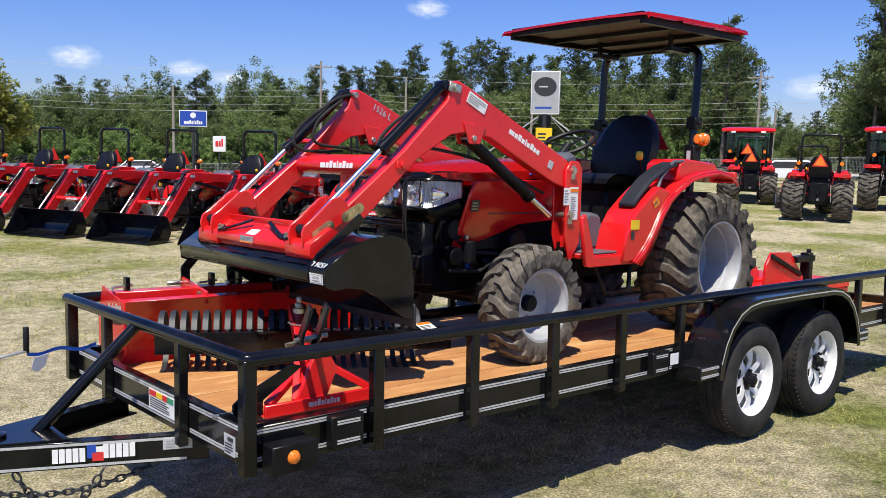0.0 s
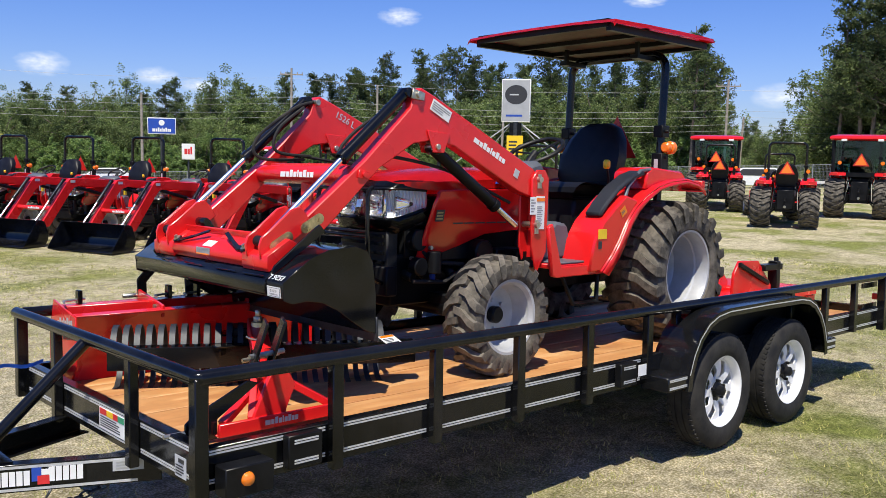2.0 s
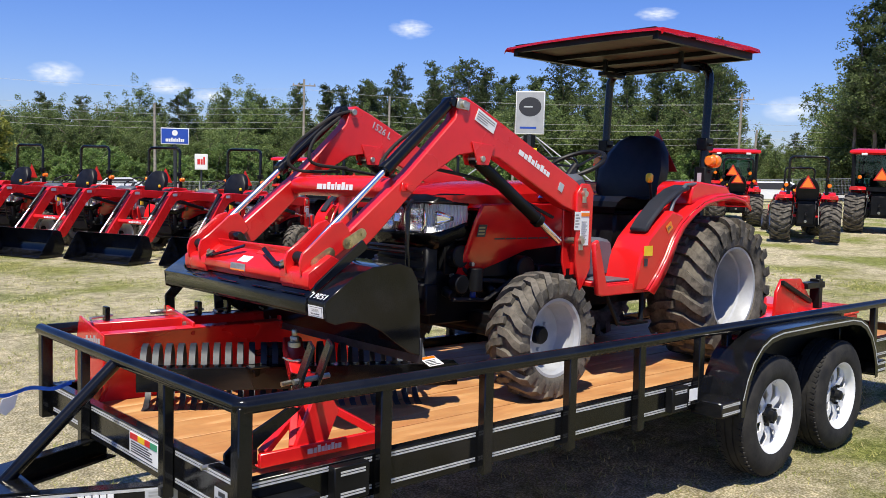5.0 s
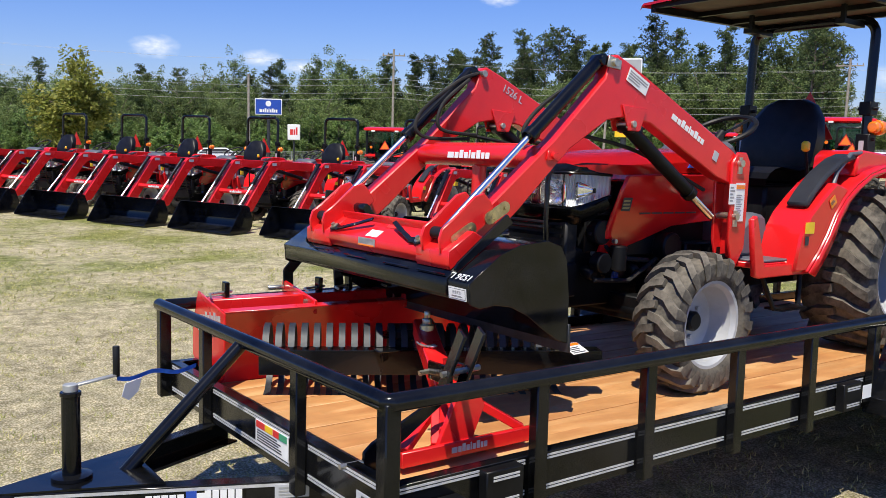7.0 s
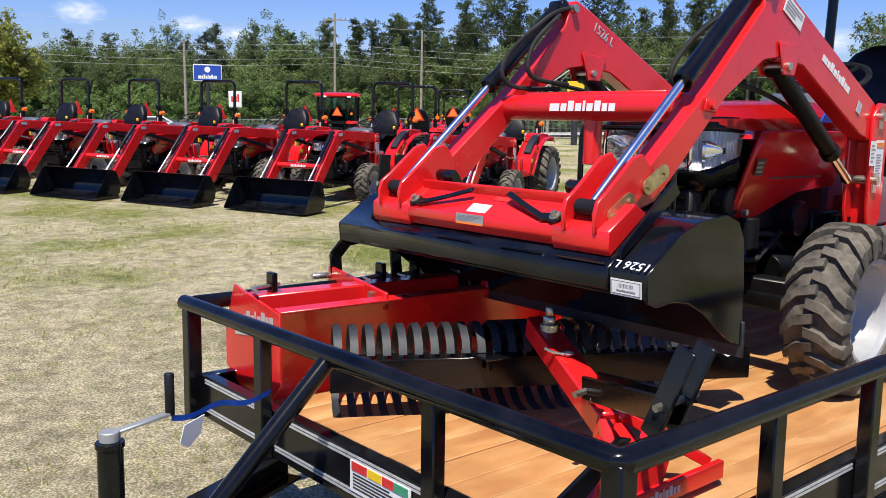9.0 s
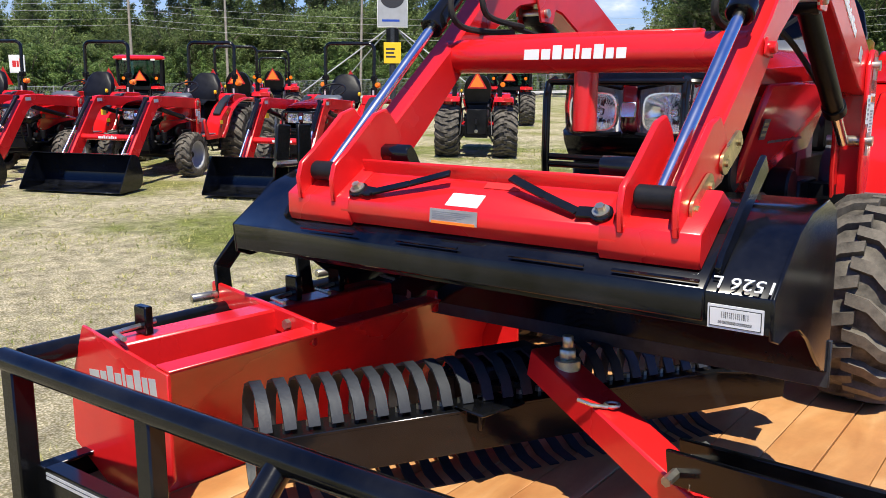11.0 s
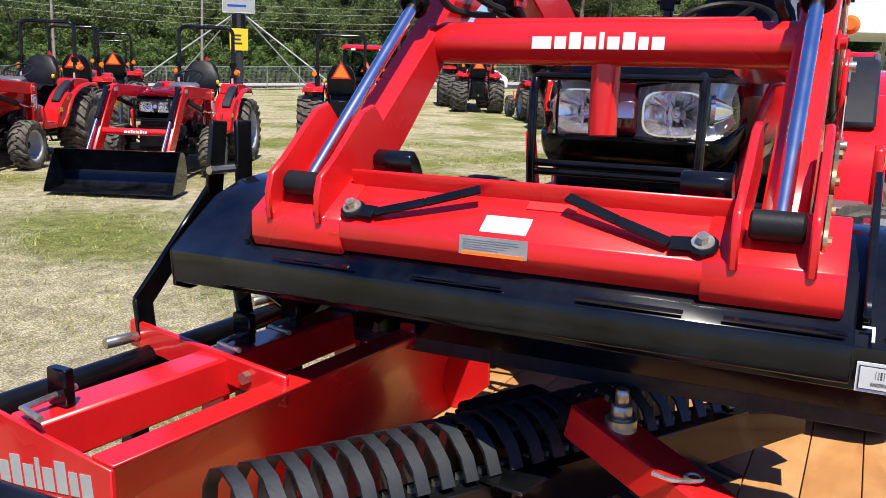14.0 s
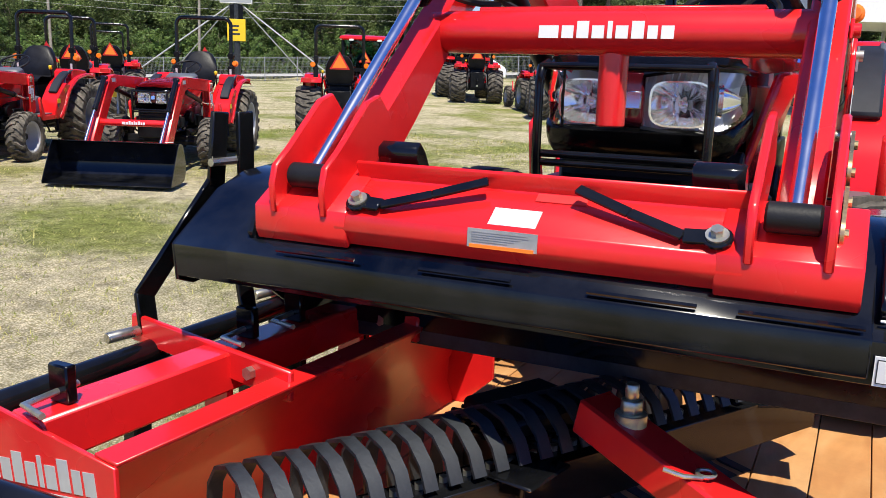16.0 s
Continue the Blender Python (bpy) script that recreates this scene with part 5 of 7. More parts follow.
tube = part("cross_tube", bm, RED, tractor, "red cross tube with white lettering blocks")
bm = B()
box(bm, lx - 0.01, lx + 0.03, -0.31, 0.31, lz + 0.044, lz + 0.056)
part("guard_strip", bm, RED, tube, bevel=0.003)
bm = B()
cyl(bm, (lx + 0.01, -0.005, lz - 0.20), (lx + 0.01, -0.005, lz - 0.03), 0.032, 18)
part("stub", bm, RED, tube, bevel=0.003)
logo_bars(tube, WHITE, (lx - 0.0485, 0.005, lz + 0.004), (0, -1, 0), (0.1, 0, 1), 0.29, 0.036)
# brand mark and stickers on the near arm
dv = Vector((2.30 - 1.55, 0, 1.61 - 1.95)).normalized()
upv = Vector((-dv.z, 0, dv.x))
logo_bars(tractor, WHITE, (1.93 - FX, -AY - 0.037, 1.735 - FZ), dv, upv, 0.27, 0.034)
lb = plate("label", tractor, WHITE, (1.555 - FX, -AY - 0.0385, 1.918 - FZ), dv, upv, 0.145, 0.06, "white dealer label with small print")
text_lines(lb, FADED, (0, 0, 0.0022), (1, 0, 0), (0, 1, 0), 0.13, 0.045, 4, 2)
plate("flag_sticker", tractor, PALE, (2.15 - FX, -AY - 0.0385, 1.615 - FZ), dv, upv, 0.04, 0.045, "small flag sticker")
words("model_number", tractor, "1526 L", PALE, (1.60 - FX, AY - 0.0375, 1.90 - FZ), (0.9, 0, -0.4), (0.4, 0, 0.9), 0.055)
hoses(tractor, [[(1.22 - FX, -AY + 0.05, 1.62 - FZ), (1.0 - FX, -AY + 0.07, 1.66 - FZ), (1.1 - FX, -AY + 0.06, 1.80 - FZ), (1.38 - FX, -AY + 0.02, 1.97 - FZ)],
                [(1.30 - FX, AY - 0.06, 1.66 - FZ), (1.02 - FX, AY - 0.06, 1.66 - FZ), (1.00 - FX, AY - 0.05, 1.76 - FZ), (1.22 - FX, AY - 0.05, 1.93 - FZ), (1.38 - FX, AY - 0.03, 1.99 - FZ)],
                [(1.34 - FX, AY - 0.07, 1.68 - FZ), (1.10 - FX, AY - 0.09, 1.70 - FZ), (1.12 - FX, AY - 0.08, 1.82 - FZ), (1.30 - FX, AY - 0.05, 1.95 - FZ)],
                [(1.30 - FX, AY - 0.05, 1.68 - FZ), (1.7 - FX, AY - 0.06, 1.62 - FZ), (2.2 - FX, AY - 0.05, 1.45 - FZ)],
                [(1.30 - FX, -AY + 0.05, 1.68 - FZ), (1.7 - FX, -AY + 0.06, 1.62 - FZ), (2.2 - FX, -AY + 0.05, 1.45 - FZ)]])

# bucket: the back sheet faces up and forward, the mouth faces the deck
BY0, BY1 = 0.343 - CY, 1.73 - CY
outp = [loc(*p) for p in ((0.495, 1.060), (0.487, 1.128), (0.63, 1.226), (0.72, 1.256), (0.86, 1.268), (0.930, 1.245), (0.965, 1.19), (0.985, 1.05), (0.991, 0.865))]
side = [loc(*p) for p in ((0.495, 1.052), (0.487, 1.128), (0.63, 1.226), (0.72, 1.256), (0.86, 1.268), (0.930, 1.245), (0.965, 1.19), (0.985, 1.05), (0.991, 0.865), (0.93, 0.885), (0.85, 0.935), (0.77, 0.992), (0.69, 1.030), (0.61, 1.043), (0.54, 1.036))]
bucket = bucket_mesh("bucket", outp[::-1], side, BY0, BY1, tractor, label="black loader bucket rolled down")
bm = B()
prism(bm, [loc(*p) for p in ((0.480, 1.072), (0.478, 1.132), (0.60, 1.218), (0.606, 1.21), (0.494, 1.126), (0.494, 1.072))], 0.46 - CY, 1.59 - CY)
part("reinforcing_strip", bm, BUCKET_BLACK, bucket, bevel=0.003)
bm = B()
prism(bm, [loc(*p) for p in ((0.985, 0.94), (0.998, 0.94), (1.002, 0.828), (0.99, 0.828))], BY0 - 0.01, BY1 + 0.01)
part("cutting_edge", bm, STEEL, bucket, "worn steel cutting edge", bevel=0.002)
bu = Vector((0.213, 0, 0.147)).normalized()
bn = Vector((-bu.z, 0, bu.x))


def on_back(u, n, y):
    """A place on the bucket's back: u up it from the front edge, n off it."""
    p = Vector((0.487, 0, 1.128)) + bu * u + bn * n
    return Vector((p.x - FX, y - CY, p.z - FZ))


for s in (0.47, 0.70, 1.00, 1.30):
    bm = B()
    a, b_ = on_back(0.004, 0.018, s), on_back(0.004, 0.018, s + 0.17)
    bar(bm, a, b_, 0.006, 0.004, up=bn)
    part("weld_bead", bm, BUCKET_BLACK, bucket)
words("model_number", bucket, "1526 L", WHITE, on_back(0.018, 0.0105, 0.394), (0, 1, 0), -bu, 0.042)
lb = plate("label", bucket, WHITE, Vector((0.4885 - FX, 0.404 - CY, 1.085 - FZ)), (0, -1, 0), (-0.1, 0, 1), 0.099, 0.045, "white barcode label")
plate("print_frame", lb, INK, (0, 0, 0.0012), (1, 0, 0), (0, 1, 0), 0.092, 0.036)
plate("print_field", lb, WHITE, (0, 0, 0.0018), (1, 0, 0), (0, 1, 0), 0.089, 0.033)
for i in range(14):
    plate("barcode_bar", lb, INK, (-0.024 + i * 0.0036, 0.005, 0.0032), (1, 0, 0), (0, 1, 0), 0.0012 + 0.0008 * (i % 3), 0.012, th=0.0006)
plate("print_block", lb, INK, (0.0, -0.009, 0.0032), (1, 0, 0), (0, 1, 0), 0.06, 0.006, th=0.0006)

# quick-attach frame on the back of the bucket


def qprism(bm, uv, y0, y1):
    a = [bm.verts.new(on_back(u, n, y0)) for u, n in uv]
    b_ = [bm.verts.new(on_back(u, n, y1)) for u, n in uv]
    k = len(uv)
    bm.faces.new(a)
    bm.faces.new(b_[::-1])
    for i in range(k):
        bm.faces.new((a[i], b_[i], b_[(i + 1) % k], a[(i + 1) % k]))


QY = 0.999
bm = B()
qprism(bm, [(0.046, 0.012), (0.047, 0.046), (0.066, 0.071), (0.172, 0.064), (0.180, 0.098), (0.188, 0.098), (0.200, 0.012)], QY - 0.36, QY + 0.36)
qa = part("quick_attach", bm, RED, tractor, "red quick-attach carrier plate", bevel=0.003)
for s in (-1, 1):
    yc = QY + (0.434 if s > 0 else -0.418)
    bm = B()
    y0, y1 = yc - 0.102, yc + 0.102
    qprism(bm, [(0.036, 0.010), (0.038, 0.032), (0.066, 0.0735), (0.20, 0.068), (0.23, 0.012)], y0, y1)
    part("end_plate", bm, RED, qa, bevel=0.003)
    bm = B()
    for yy in (yc - 0.055, yc + 0.055):
        qprism(bm, [(0.055, 0.065), (0.080, 0.115), (0.110, 0.138), (0.16, 0.138), (0.30, 0.150), (0.345, 0.135), (0.355, 0.09), (0.35, 0.03), (0.2, 0.03)], yy - 0.007, yy + 0.007)
    part("pivot_ear", bm, RED, qa, bevel=0.003)
    bm = B()
    p = on_back(0.130, 0.098, 0)
    cyl(bm, (p.x, yc - 0.040 - CY, p.z), (p.x, yc + 0.040 - CY, p.z), 0.024, 18)
    part("bushing", bm, PLASTIC, qa, "black pivot bushing", bevel=0.004)
    # locking lever
    yb = QY + s * 0.315
    bm = B()
    pts = [on_back(0.092, 0.080, yb), on_back(0.086, 0.083, yb - s * 0.05), on_back(0.120, 0.088, yb - s * 0.14), on_back(0.158, 0.096, yb - s * 0.235)]
    for a, b_ in zip(pts, pts[1:]):
        bar(bm, a, b_, 0.030 if a is pts[0] else 0.020, 0.008, up=bn)
    cyl(bm, pts[0] - bn * 0.004, pts[0] + bn * 0.004, 0.024, 16)
    lv = part("lock_lever", bm, BLACK, qa, "black locking lever", bevel=0.002)
    bm = B()
    cyl(bm, pts[0] + bn * 0.004, pts[0] + bn * 0.008, 0.018, 16)
    cyl(bm, pts[0] + bn * 0.008, pts[0] + bn * 0.020, 0.010, 6)
    part("bolt", bm, ZINC, lv)
for s in (-1, 1):
    bm = B()
    ye = QY + s * 0.552
    qprism(bm, [(0.034, 0.006), (0.036, 0.024), (0.06, 0.034), (0.30, 0.046), (0.345, 0.044), (0.35, 0.0)], ye - 0.006, ye + 0.006)
    part("mount_flange", bm, BUCKET_BLACK, bucket, "black side flange of the bucket mount", bevel=0.002)
    bm = B()
    yt = QY + s * 0.295
    qprism(bm, [(0.22, 0.0), (0.22, 0.082), (0.232, 0.098), (0.255, 0.096), (0.262, 0.07), (0.26, 0.0)], yt - 0.042, yt + 0.042)
    part("mount_hook", bm, BUCKET_BLACK, bucket, "black hook rail of the bucket mount", bevel=0.004)
plate("label", qa, WHITE, on_back(0.100, 0.0692, 1.015), (0, -1, 0), bu, 0.085, 0.042, "blank white label")
lb = plate("label", qa, GALV, on_back(0.0553, 0.0592, 1.025), (0, -1, 0), bu * 0.605 + bn * 0.796, 0.125, 0.032, "silver data plate")
text_lines(lb, FADED, (0, 0.003, 0.0022), (1, 0, 0), (0, 1, 0), 0.11, 0.020, 5, 6)
plate("print_band", lb, SMV, (0, -0.0135, 0.0022), (1, 0, 0), (0, 1, 0), 0.115, 0.006)
plate("label", qa, REDPRINT, on_back(0.160, 0.0657, 0.95), (0, -1, 0), bu, 0.09, 0.02)


# ---- implements on the deck ----
BBM = T @ pose(0.13, 1.50, DECK, 0, 0, -3.5)
blade = root("box_blade", BBM, "red box blade implement with black hitch mast, on the trailer deck", "box blade")
BL = 1.30
for x in (0.0, BL):
    bm = B()
    pts = [(0.37, 0.385), (0.0, 0.335), (0.0, 0.09), (0.10, 0.0), (0.30, 0.0), (0.45, 0.07), (0.45, 0.22)]
    prism(bm, pts, -0.005, 0.005)
    part("end_plate", bm, RED, blade, bevel=0.002, m=pose(x, 0, 0, 0, 0, 90))
bm = B()
sheet(bm, [(0.0, 0.335), (0.062, 0.272), (0.112, 0.205), (0.146, 0.13), (0.152, 0.06), (0.130, 0.0)], -BL, 0.0, 0.006)
sheet(bm, [(-0.001, 0.336), (0.052, 0.342)], -BL, 0.0, 0.006)
part("moldboard", bm, RED, blade, "red curved moldboard", bevel=0.0015, m=pose(0, 0, 0, 0, 0, 90))
bm = B()
box(bm, 0.005, BL - 0.005, 0.185, 0.275, 0.285, 0.370)
part("tool_bar", bm, RED, blade, "red square tool bar", bevel=0.006)
for i, x in enumerate((0.08, 0.54, 0.70, 0.96, 1.18)):
    bm = B()
    box(bm, x - 0.011, x + 0.011, 0.205, 0.255, 0.05, 0.285)
    box(bm, x - 0.011, x + 0.011, 0.205, 0.255, 0.371, 0.44)
    prism(bm, [(x - 0.011, 0.05), (x + 0.011, 0.05), (x, 0.015)], 0.18, 0.255)
    sh = part("scarifier_shank", bm, BLACK, blade, "black scarifier shank", bevel=0.003)
    bm = B()
    pipe(bm, [(x - 0.09, 0.16, 0.388), (x - 0.075, 0.23, 0.388), (x + 0.03, 0.23, 0.396)], 0.006, 8)
    part("pin", bm, ZINC, sh)
for x in (0.425, 0.90):
    bm = B()
    m = Matrix.Translation((x, 0.0, 0.330)) @ Matrix.Rotation(radians(-6), 4, "Z") @ Matrix.Rotation(radians(3.5), 4, "X")
    box(bm, -0.008, 0.008, 0.01, 0.53, -0.03, 0.035, m)
    box(bm, -0.008, 0.008, 0.19, 0.27, -0.12, -0.03, m)
    lk = part("hitch_plate", bm, RED, blade, "red hitch side plate", bevel=0.004)
    bm = B()
    cyl(bm, m @ Vector((-0.09, 0.50, 0.0)), m @ Vector((0.03, 0.50, 0.0)), 0.013, 12)
    part("hitch_pin", bm, ZINC, lk, "zinc-plated hitch pin", bevel=0.002)
    bm = B()
    cyl(bm, m @ Vector((-0.022, 0.12, 0.005)), m @ Vector((0.02, 0.12, 0.005)), 0.014, 6)
    part("bolt", bm, ZINC, lk)
for q in ([(0.492, 0.49, 0.36), (0.492, 0.50, 0.44), (0.69, 0.46, 0.685), (0.70, 0.45, 0.845)], [(0.735, 0.40, 0.30), (0.735, 0.425, 0.45), (0.762, 0.43, 0.68), (0.762, 0.43, 0.845)]):
    bm = B()
    for a, b_ in zip(q, q[1:]):
        a, b_ = Vector(a), Vector(b_)
        d = (b_ - a).normalized()
        bar(bm, a - d * 0.008, b_ + d * 0.008, 0.052, 0.014, up=(0, 1, 0))
    part("mast_bar", bm, BLACK, blade, "bent black mast bar", bevel=0.003)
bm = B()
cyl(bm, (0.655, 0.44, 0.735), (0.79, 0.44, 0.735), 0.010, 8)
part("mast_bolt", bm, ZINC, blade)
bm = B()
bar(bm, (0.78, 0.43, 0.70), (0.95, 0.25, 0.38), 0.045, 0.012)
part("mast_brace", bm, BLACK, blade)
logo_bars(blade, PALE, (-0.0055, 0.195, 0.285), (0, -1, 0.12), (0, 0.12, 1), 0.30, 0.055, label="pale grey lettering blocks")
plate("decal_band", blade, PALE, (-0.0055, 0.21, 0.235), (0, -1, 0.14), (0, 0.14, 1), 0.30, 0.022)
words("maker_word", blade, "IMPLEMENTS", INK, (-0.0062, 0.12, 0.222), (0, -1, 0.12), (0, 0.12, 1), 0.030)

rake = root("landscape_rake", T, "red and black landscape rake with curved steel tines", "landscape rake")
HA, HB = Vector((0.20, 1.31, 0.72)), Vector((1.47, 0.575, 0.72))
hd = (HB - HA).normalized()
hn = Vector((-hd.y, hd.x, 0))
bm = B()
bar(bm, HA - Vector((0, 0, 0.03)), HB - Vector((0, 0, 0.03)), 0.010, 0.10)
a0, b0 = HA + hn * 0.04 + Vector((0, 0, 0.02)), HB + hn * 0.04 + Vector((0, 0, 0.02))
bar(bm, a0, b0, 0.09, 0.010)
part("tine_bar", bm, BLACK, rake, "glossy black steel angle bar", bevel=0.002)
ntine = 25
prof = [(0.01, 0.035), (0.03, 0.075), (0.07, 0.105), (0.125, 0.112), (0.18, 0.090), (0.22, 0.045), (0.235, -0.02), (0.225, -0.09), (0.185, -0.15), (0.12, -0.175), (0.05, -0.178)]


def tine_mesh():
    bm = B()
    # x out from the bar, z up
    sheet(bm, prof, -0.0135, 0.0135, 0.007)
    return mesh_of("tine", bm, STEEL, smooth=50)


tine_me = tine_mesh()
for i in range(ntine):
    p = HA.lerp(HB, 0.90 * (i + 0.5) / ntine)
    o = new("tine", tine_me)
    o.parent = rake
    mm = Matrix((hn, hd * -1, Vector((0, 0, 1)))).transposed().to_4x4()
    mm.translation = p
    o.matrix_basis = mm
    bm = B()
    cyl(bm, p + hn * 0.05 + Vector((0, 0, 0.02)), p + hn * 0.05 + Vector((0, 0, 0.036)), 0.009, 6)
    part("bolt", bm, ZINC, rake)
bm = B()
bar(bm, (1.30, 0.685, 0.745), (1.30, 0.57, 0.765), 0.10, 0.006)
part("end_flap", bm, BLACK, rake, bevel=0.001)
lb = plate("label", rake, WHITE, (1.30, 0.572, 0.772), (1, 0.12, 0), (-0.1, 0.92, 0.40), 0.10, 0.075, "white and orange warning label")
plate("print_block", lb, ORANGE, (0, 0.026, 0.0022), (1, 0, 0), (0, 1, 0), 0.09, 0.016)
text_lines(lb, INK, (0, -0.012, 0.0022), (1, 0, 0), (0, 1, 0), 0.085, 0.045, 4, 9)
# boom with its pivot bolt, legs, lower hitch bar
bm = B()
bar(bm, (0.775, 0.945, 0.852), (0.535, 0.44, 0.70), 0.085, 0.075)
part("boom", bm, RED, rake, "red square boom", bevel=0.006)
bm = B()
cyl(bm, (0.732, 0.855, 0.855), (0.732, 0.855, 0.880), 0.030, 18)
cyl(bm, (0.732, 0.855, 0.88), (0.732, 0.855, 0.905), 0.021, 6)
cyl(bm, (0.732, 0.855, 0.905), (0.732, 0.855, 0.935), 0.013, 12)
part("pivot_bolt", bm, ZINC, rake, bevel=0.002)
# spring clip lying across the boom
bm = B()
pipe(bm, [Vector((0.655 + 0.015 * math.cos(a), 0.705 + 0.015 * math.sin(a), 0.826)) for a in [k * math.pi / 8 for k in range(16)]], 0.0035, 8, closed=True)
pipe(bm, [(0.640, 0.708, 0.824), (0.622, 0.735, 0.828), (0.624, 0.770, 0.832)], 0.0045, 8)
part("spring_clip", bm, ZINC, rake, "bright steel spring clip")
bm = B()
box(bm, -0.11, 0.11, -0.09, 0.09, -0.10, 0.06, Matrix.Translation((0.86, 1.10, 0.76)) @ Matrix.Rotation(radians(-27), 4, "Z"))
part("swivel_box", bm, BLACK_SATIN, rake, "black swivel head", bevel=0.008)
bm = B()
prism(bm, [(0.35, 0.60), (0.49, 0.60), (0.545, 0.72), (0.50, 0.80), (0.43, 0.78)], 0.24, 0.262)
bar(bm, (0.50, 0.42, 0.70), (0.43, 0.27, 0.63), 0.09, 0.05)
part("foot_gusset", bm, RED, rake, bevel=0.003)
bm = B()
bar(bm, (0.53, 0.40, 0.74), (0.74, 0.27, 0.60), 0.03, 0.03)
bar(bm, (0.45, 0.40, 0.74), (0.36, 0.27, 0.60), 0.03, 0.03)
part("leg_strut", bm, RED, rake, bevel=0.003)
bm = B()
box(bm, 0.20, 0.75, 0.225, 0.245, 0.565, 0.615)
box(bm, 0.20, 0.75, 0.245, 0.30, 0.565, 0.572)
part("hitch_bar", bm, RED, rake, "red lower hitch bar", bevel=0.003)
logo_bars(rake, PALE, (0.47, 0.2245, 0.594), (1, 0, 0), (0, 0, 1), 0.15, 0.026)
bm = B()
prism(bm, [(0.08, 0.555), (0.21, 0.555), (0.21, 0.63), (0.39, 0.745), (0.34, 0.76), (0.11, 0.655), (0.08, 0.63)], 0.26, 0.272)
part("clevis_plate", bm, BLACK, rake, bevel=0.003)
bm = B()
bar(bm, (0.50, 0.42, 0.72), (0.24, 0.28, 0.60), 0.035, 0.03)
part("leg_strut", bm, RED, rake, bevel=0.003)
bm = B()
cyl(bm, (-0.0, 0.27, 0.597), (0.14, 0.27, 0.597), 0.009, 10)
part("hitch_pin", bm, ZINC, rake)
# top link arm leaning to the near rail, with its upright mast plates
for dx in (-0.035, 0.03):
    bm = B()
    bar(bm, (0.545 + dx, 0.52, 0.79), (0.325 + dx, 0.10, 0.875), 0.012, 0.065)
    part("link_arm", bm, BLACK, rake, "scuffed black link arm", bevel=0.003)
for dx in (-0.03, 0.045):
    bm = B()
    bar(bm, (0.30 + dx, 0.13, 0.815), (0.335 + dx, 0.065, 1.02), 0.012, 0.062, up=(0.3, 1, 0))
    part("mast_plate", bm, BLACK, rake, "scuffed black mast plate", bevel=0.003)
for p, q in (((0.45, 0.50, 0.785), (0.62, 0.49, 0.80)), ((0.26, 0.11, 0.885), (0.40, 0.10, 0.895)), ((0.48, 0.47, 0.775), (0.50, 0.44, 0.775))):
    bm = B()
    cyl(bm, p, q, 0.010, 6)
    part("bolt", bm, ZINC, rake)

# diamond-pierced swivel plate and its bracket beside the tines
ux, uy = Vector((0.62, 0.78, 0)).normalized(), Vector((-0.78, 0.62, 0)).normalized()
pc = Vector((0.82, 1.12, 0.785))
for k in range(-4, 5):
    for a, b_ in ((ux + uy, uy - ux), (uy - ux, ux + uy)):
        a, b_ = a.normalized(), b_.normalized()
        bm = B()
        half = 0.135 - 0.55 * abs(k) * 0.026
        bar(bm, pc + b_ * k * 0.026 - a * half, pc + b_ * k * 0.026 + a * half, 0.011, 0.006)
        part("lattice_bar", bm, BLACK, rake)
bm = B()
bar(bm, (0.60, 1.04, 0.752), (0.74, 1.01, 0.752), 0.10, 0.008)
bar(bm, (0.62, 1.02, 0.725), (0.84, 1.13, 0.745), 0.012, 0.05)
part("swivel_bracket", bm, BLACK, rake, "black swivel bracket", bevel=0.005)

mower = root("rotary_mower", T, "red rotary mower deck behind the tractor on the trailer", "mower")
bm = B()
box(bm, 4.72, 5.92, 0.50, 1.50, 0.60, 0.70)
box(bm, 5.30, 5.90, 0.48, 1.52, 0.66, 0.74)
part("deck", bm, RED, mower, "red steel mower deck", bevel=0.02)
for y in (0.62, 1.0, 1.38):
    bm = B()
    prism(bm, [(4.70, 0.70), (4.72, 0.90), (4.80, 0.995), (5.10, 0.985), (5.32, 0.78), (5.32, 0.70)], y - 0.012, y + 0.012)
    part("gusset", bm, RED, mower, bevel=0.004)
bm = B()
bar(bm, (4.78, 0.60, 0.97), (5.25, 0.60, 0.80), 0.03, 0.035)
box(bm, 5.16, 5.46, 0.58, 0.66, 0.90, 0.95)
box(bm, 5.36, 5.42, 0.58, 0.66, 0.74, 0.97)
cyl(bm, (5.42, 0.62, 0.95), (5.42, 0.62, 1.0), 0.02, 8)
part("hitch_frame", bm, BLACK_SATIN, mower, bevel=0.004)
bm = B()
for x in (4.85, 5.8):
    for y in (0.56, 1.44):
        box(bm, x - 0.03, x + 0.03, y - 0.03, y + 0.03, DECK, 0.62)
part("skid", bm, BLACK_SATIN, mower)

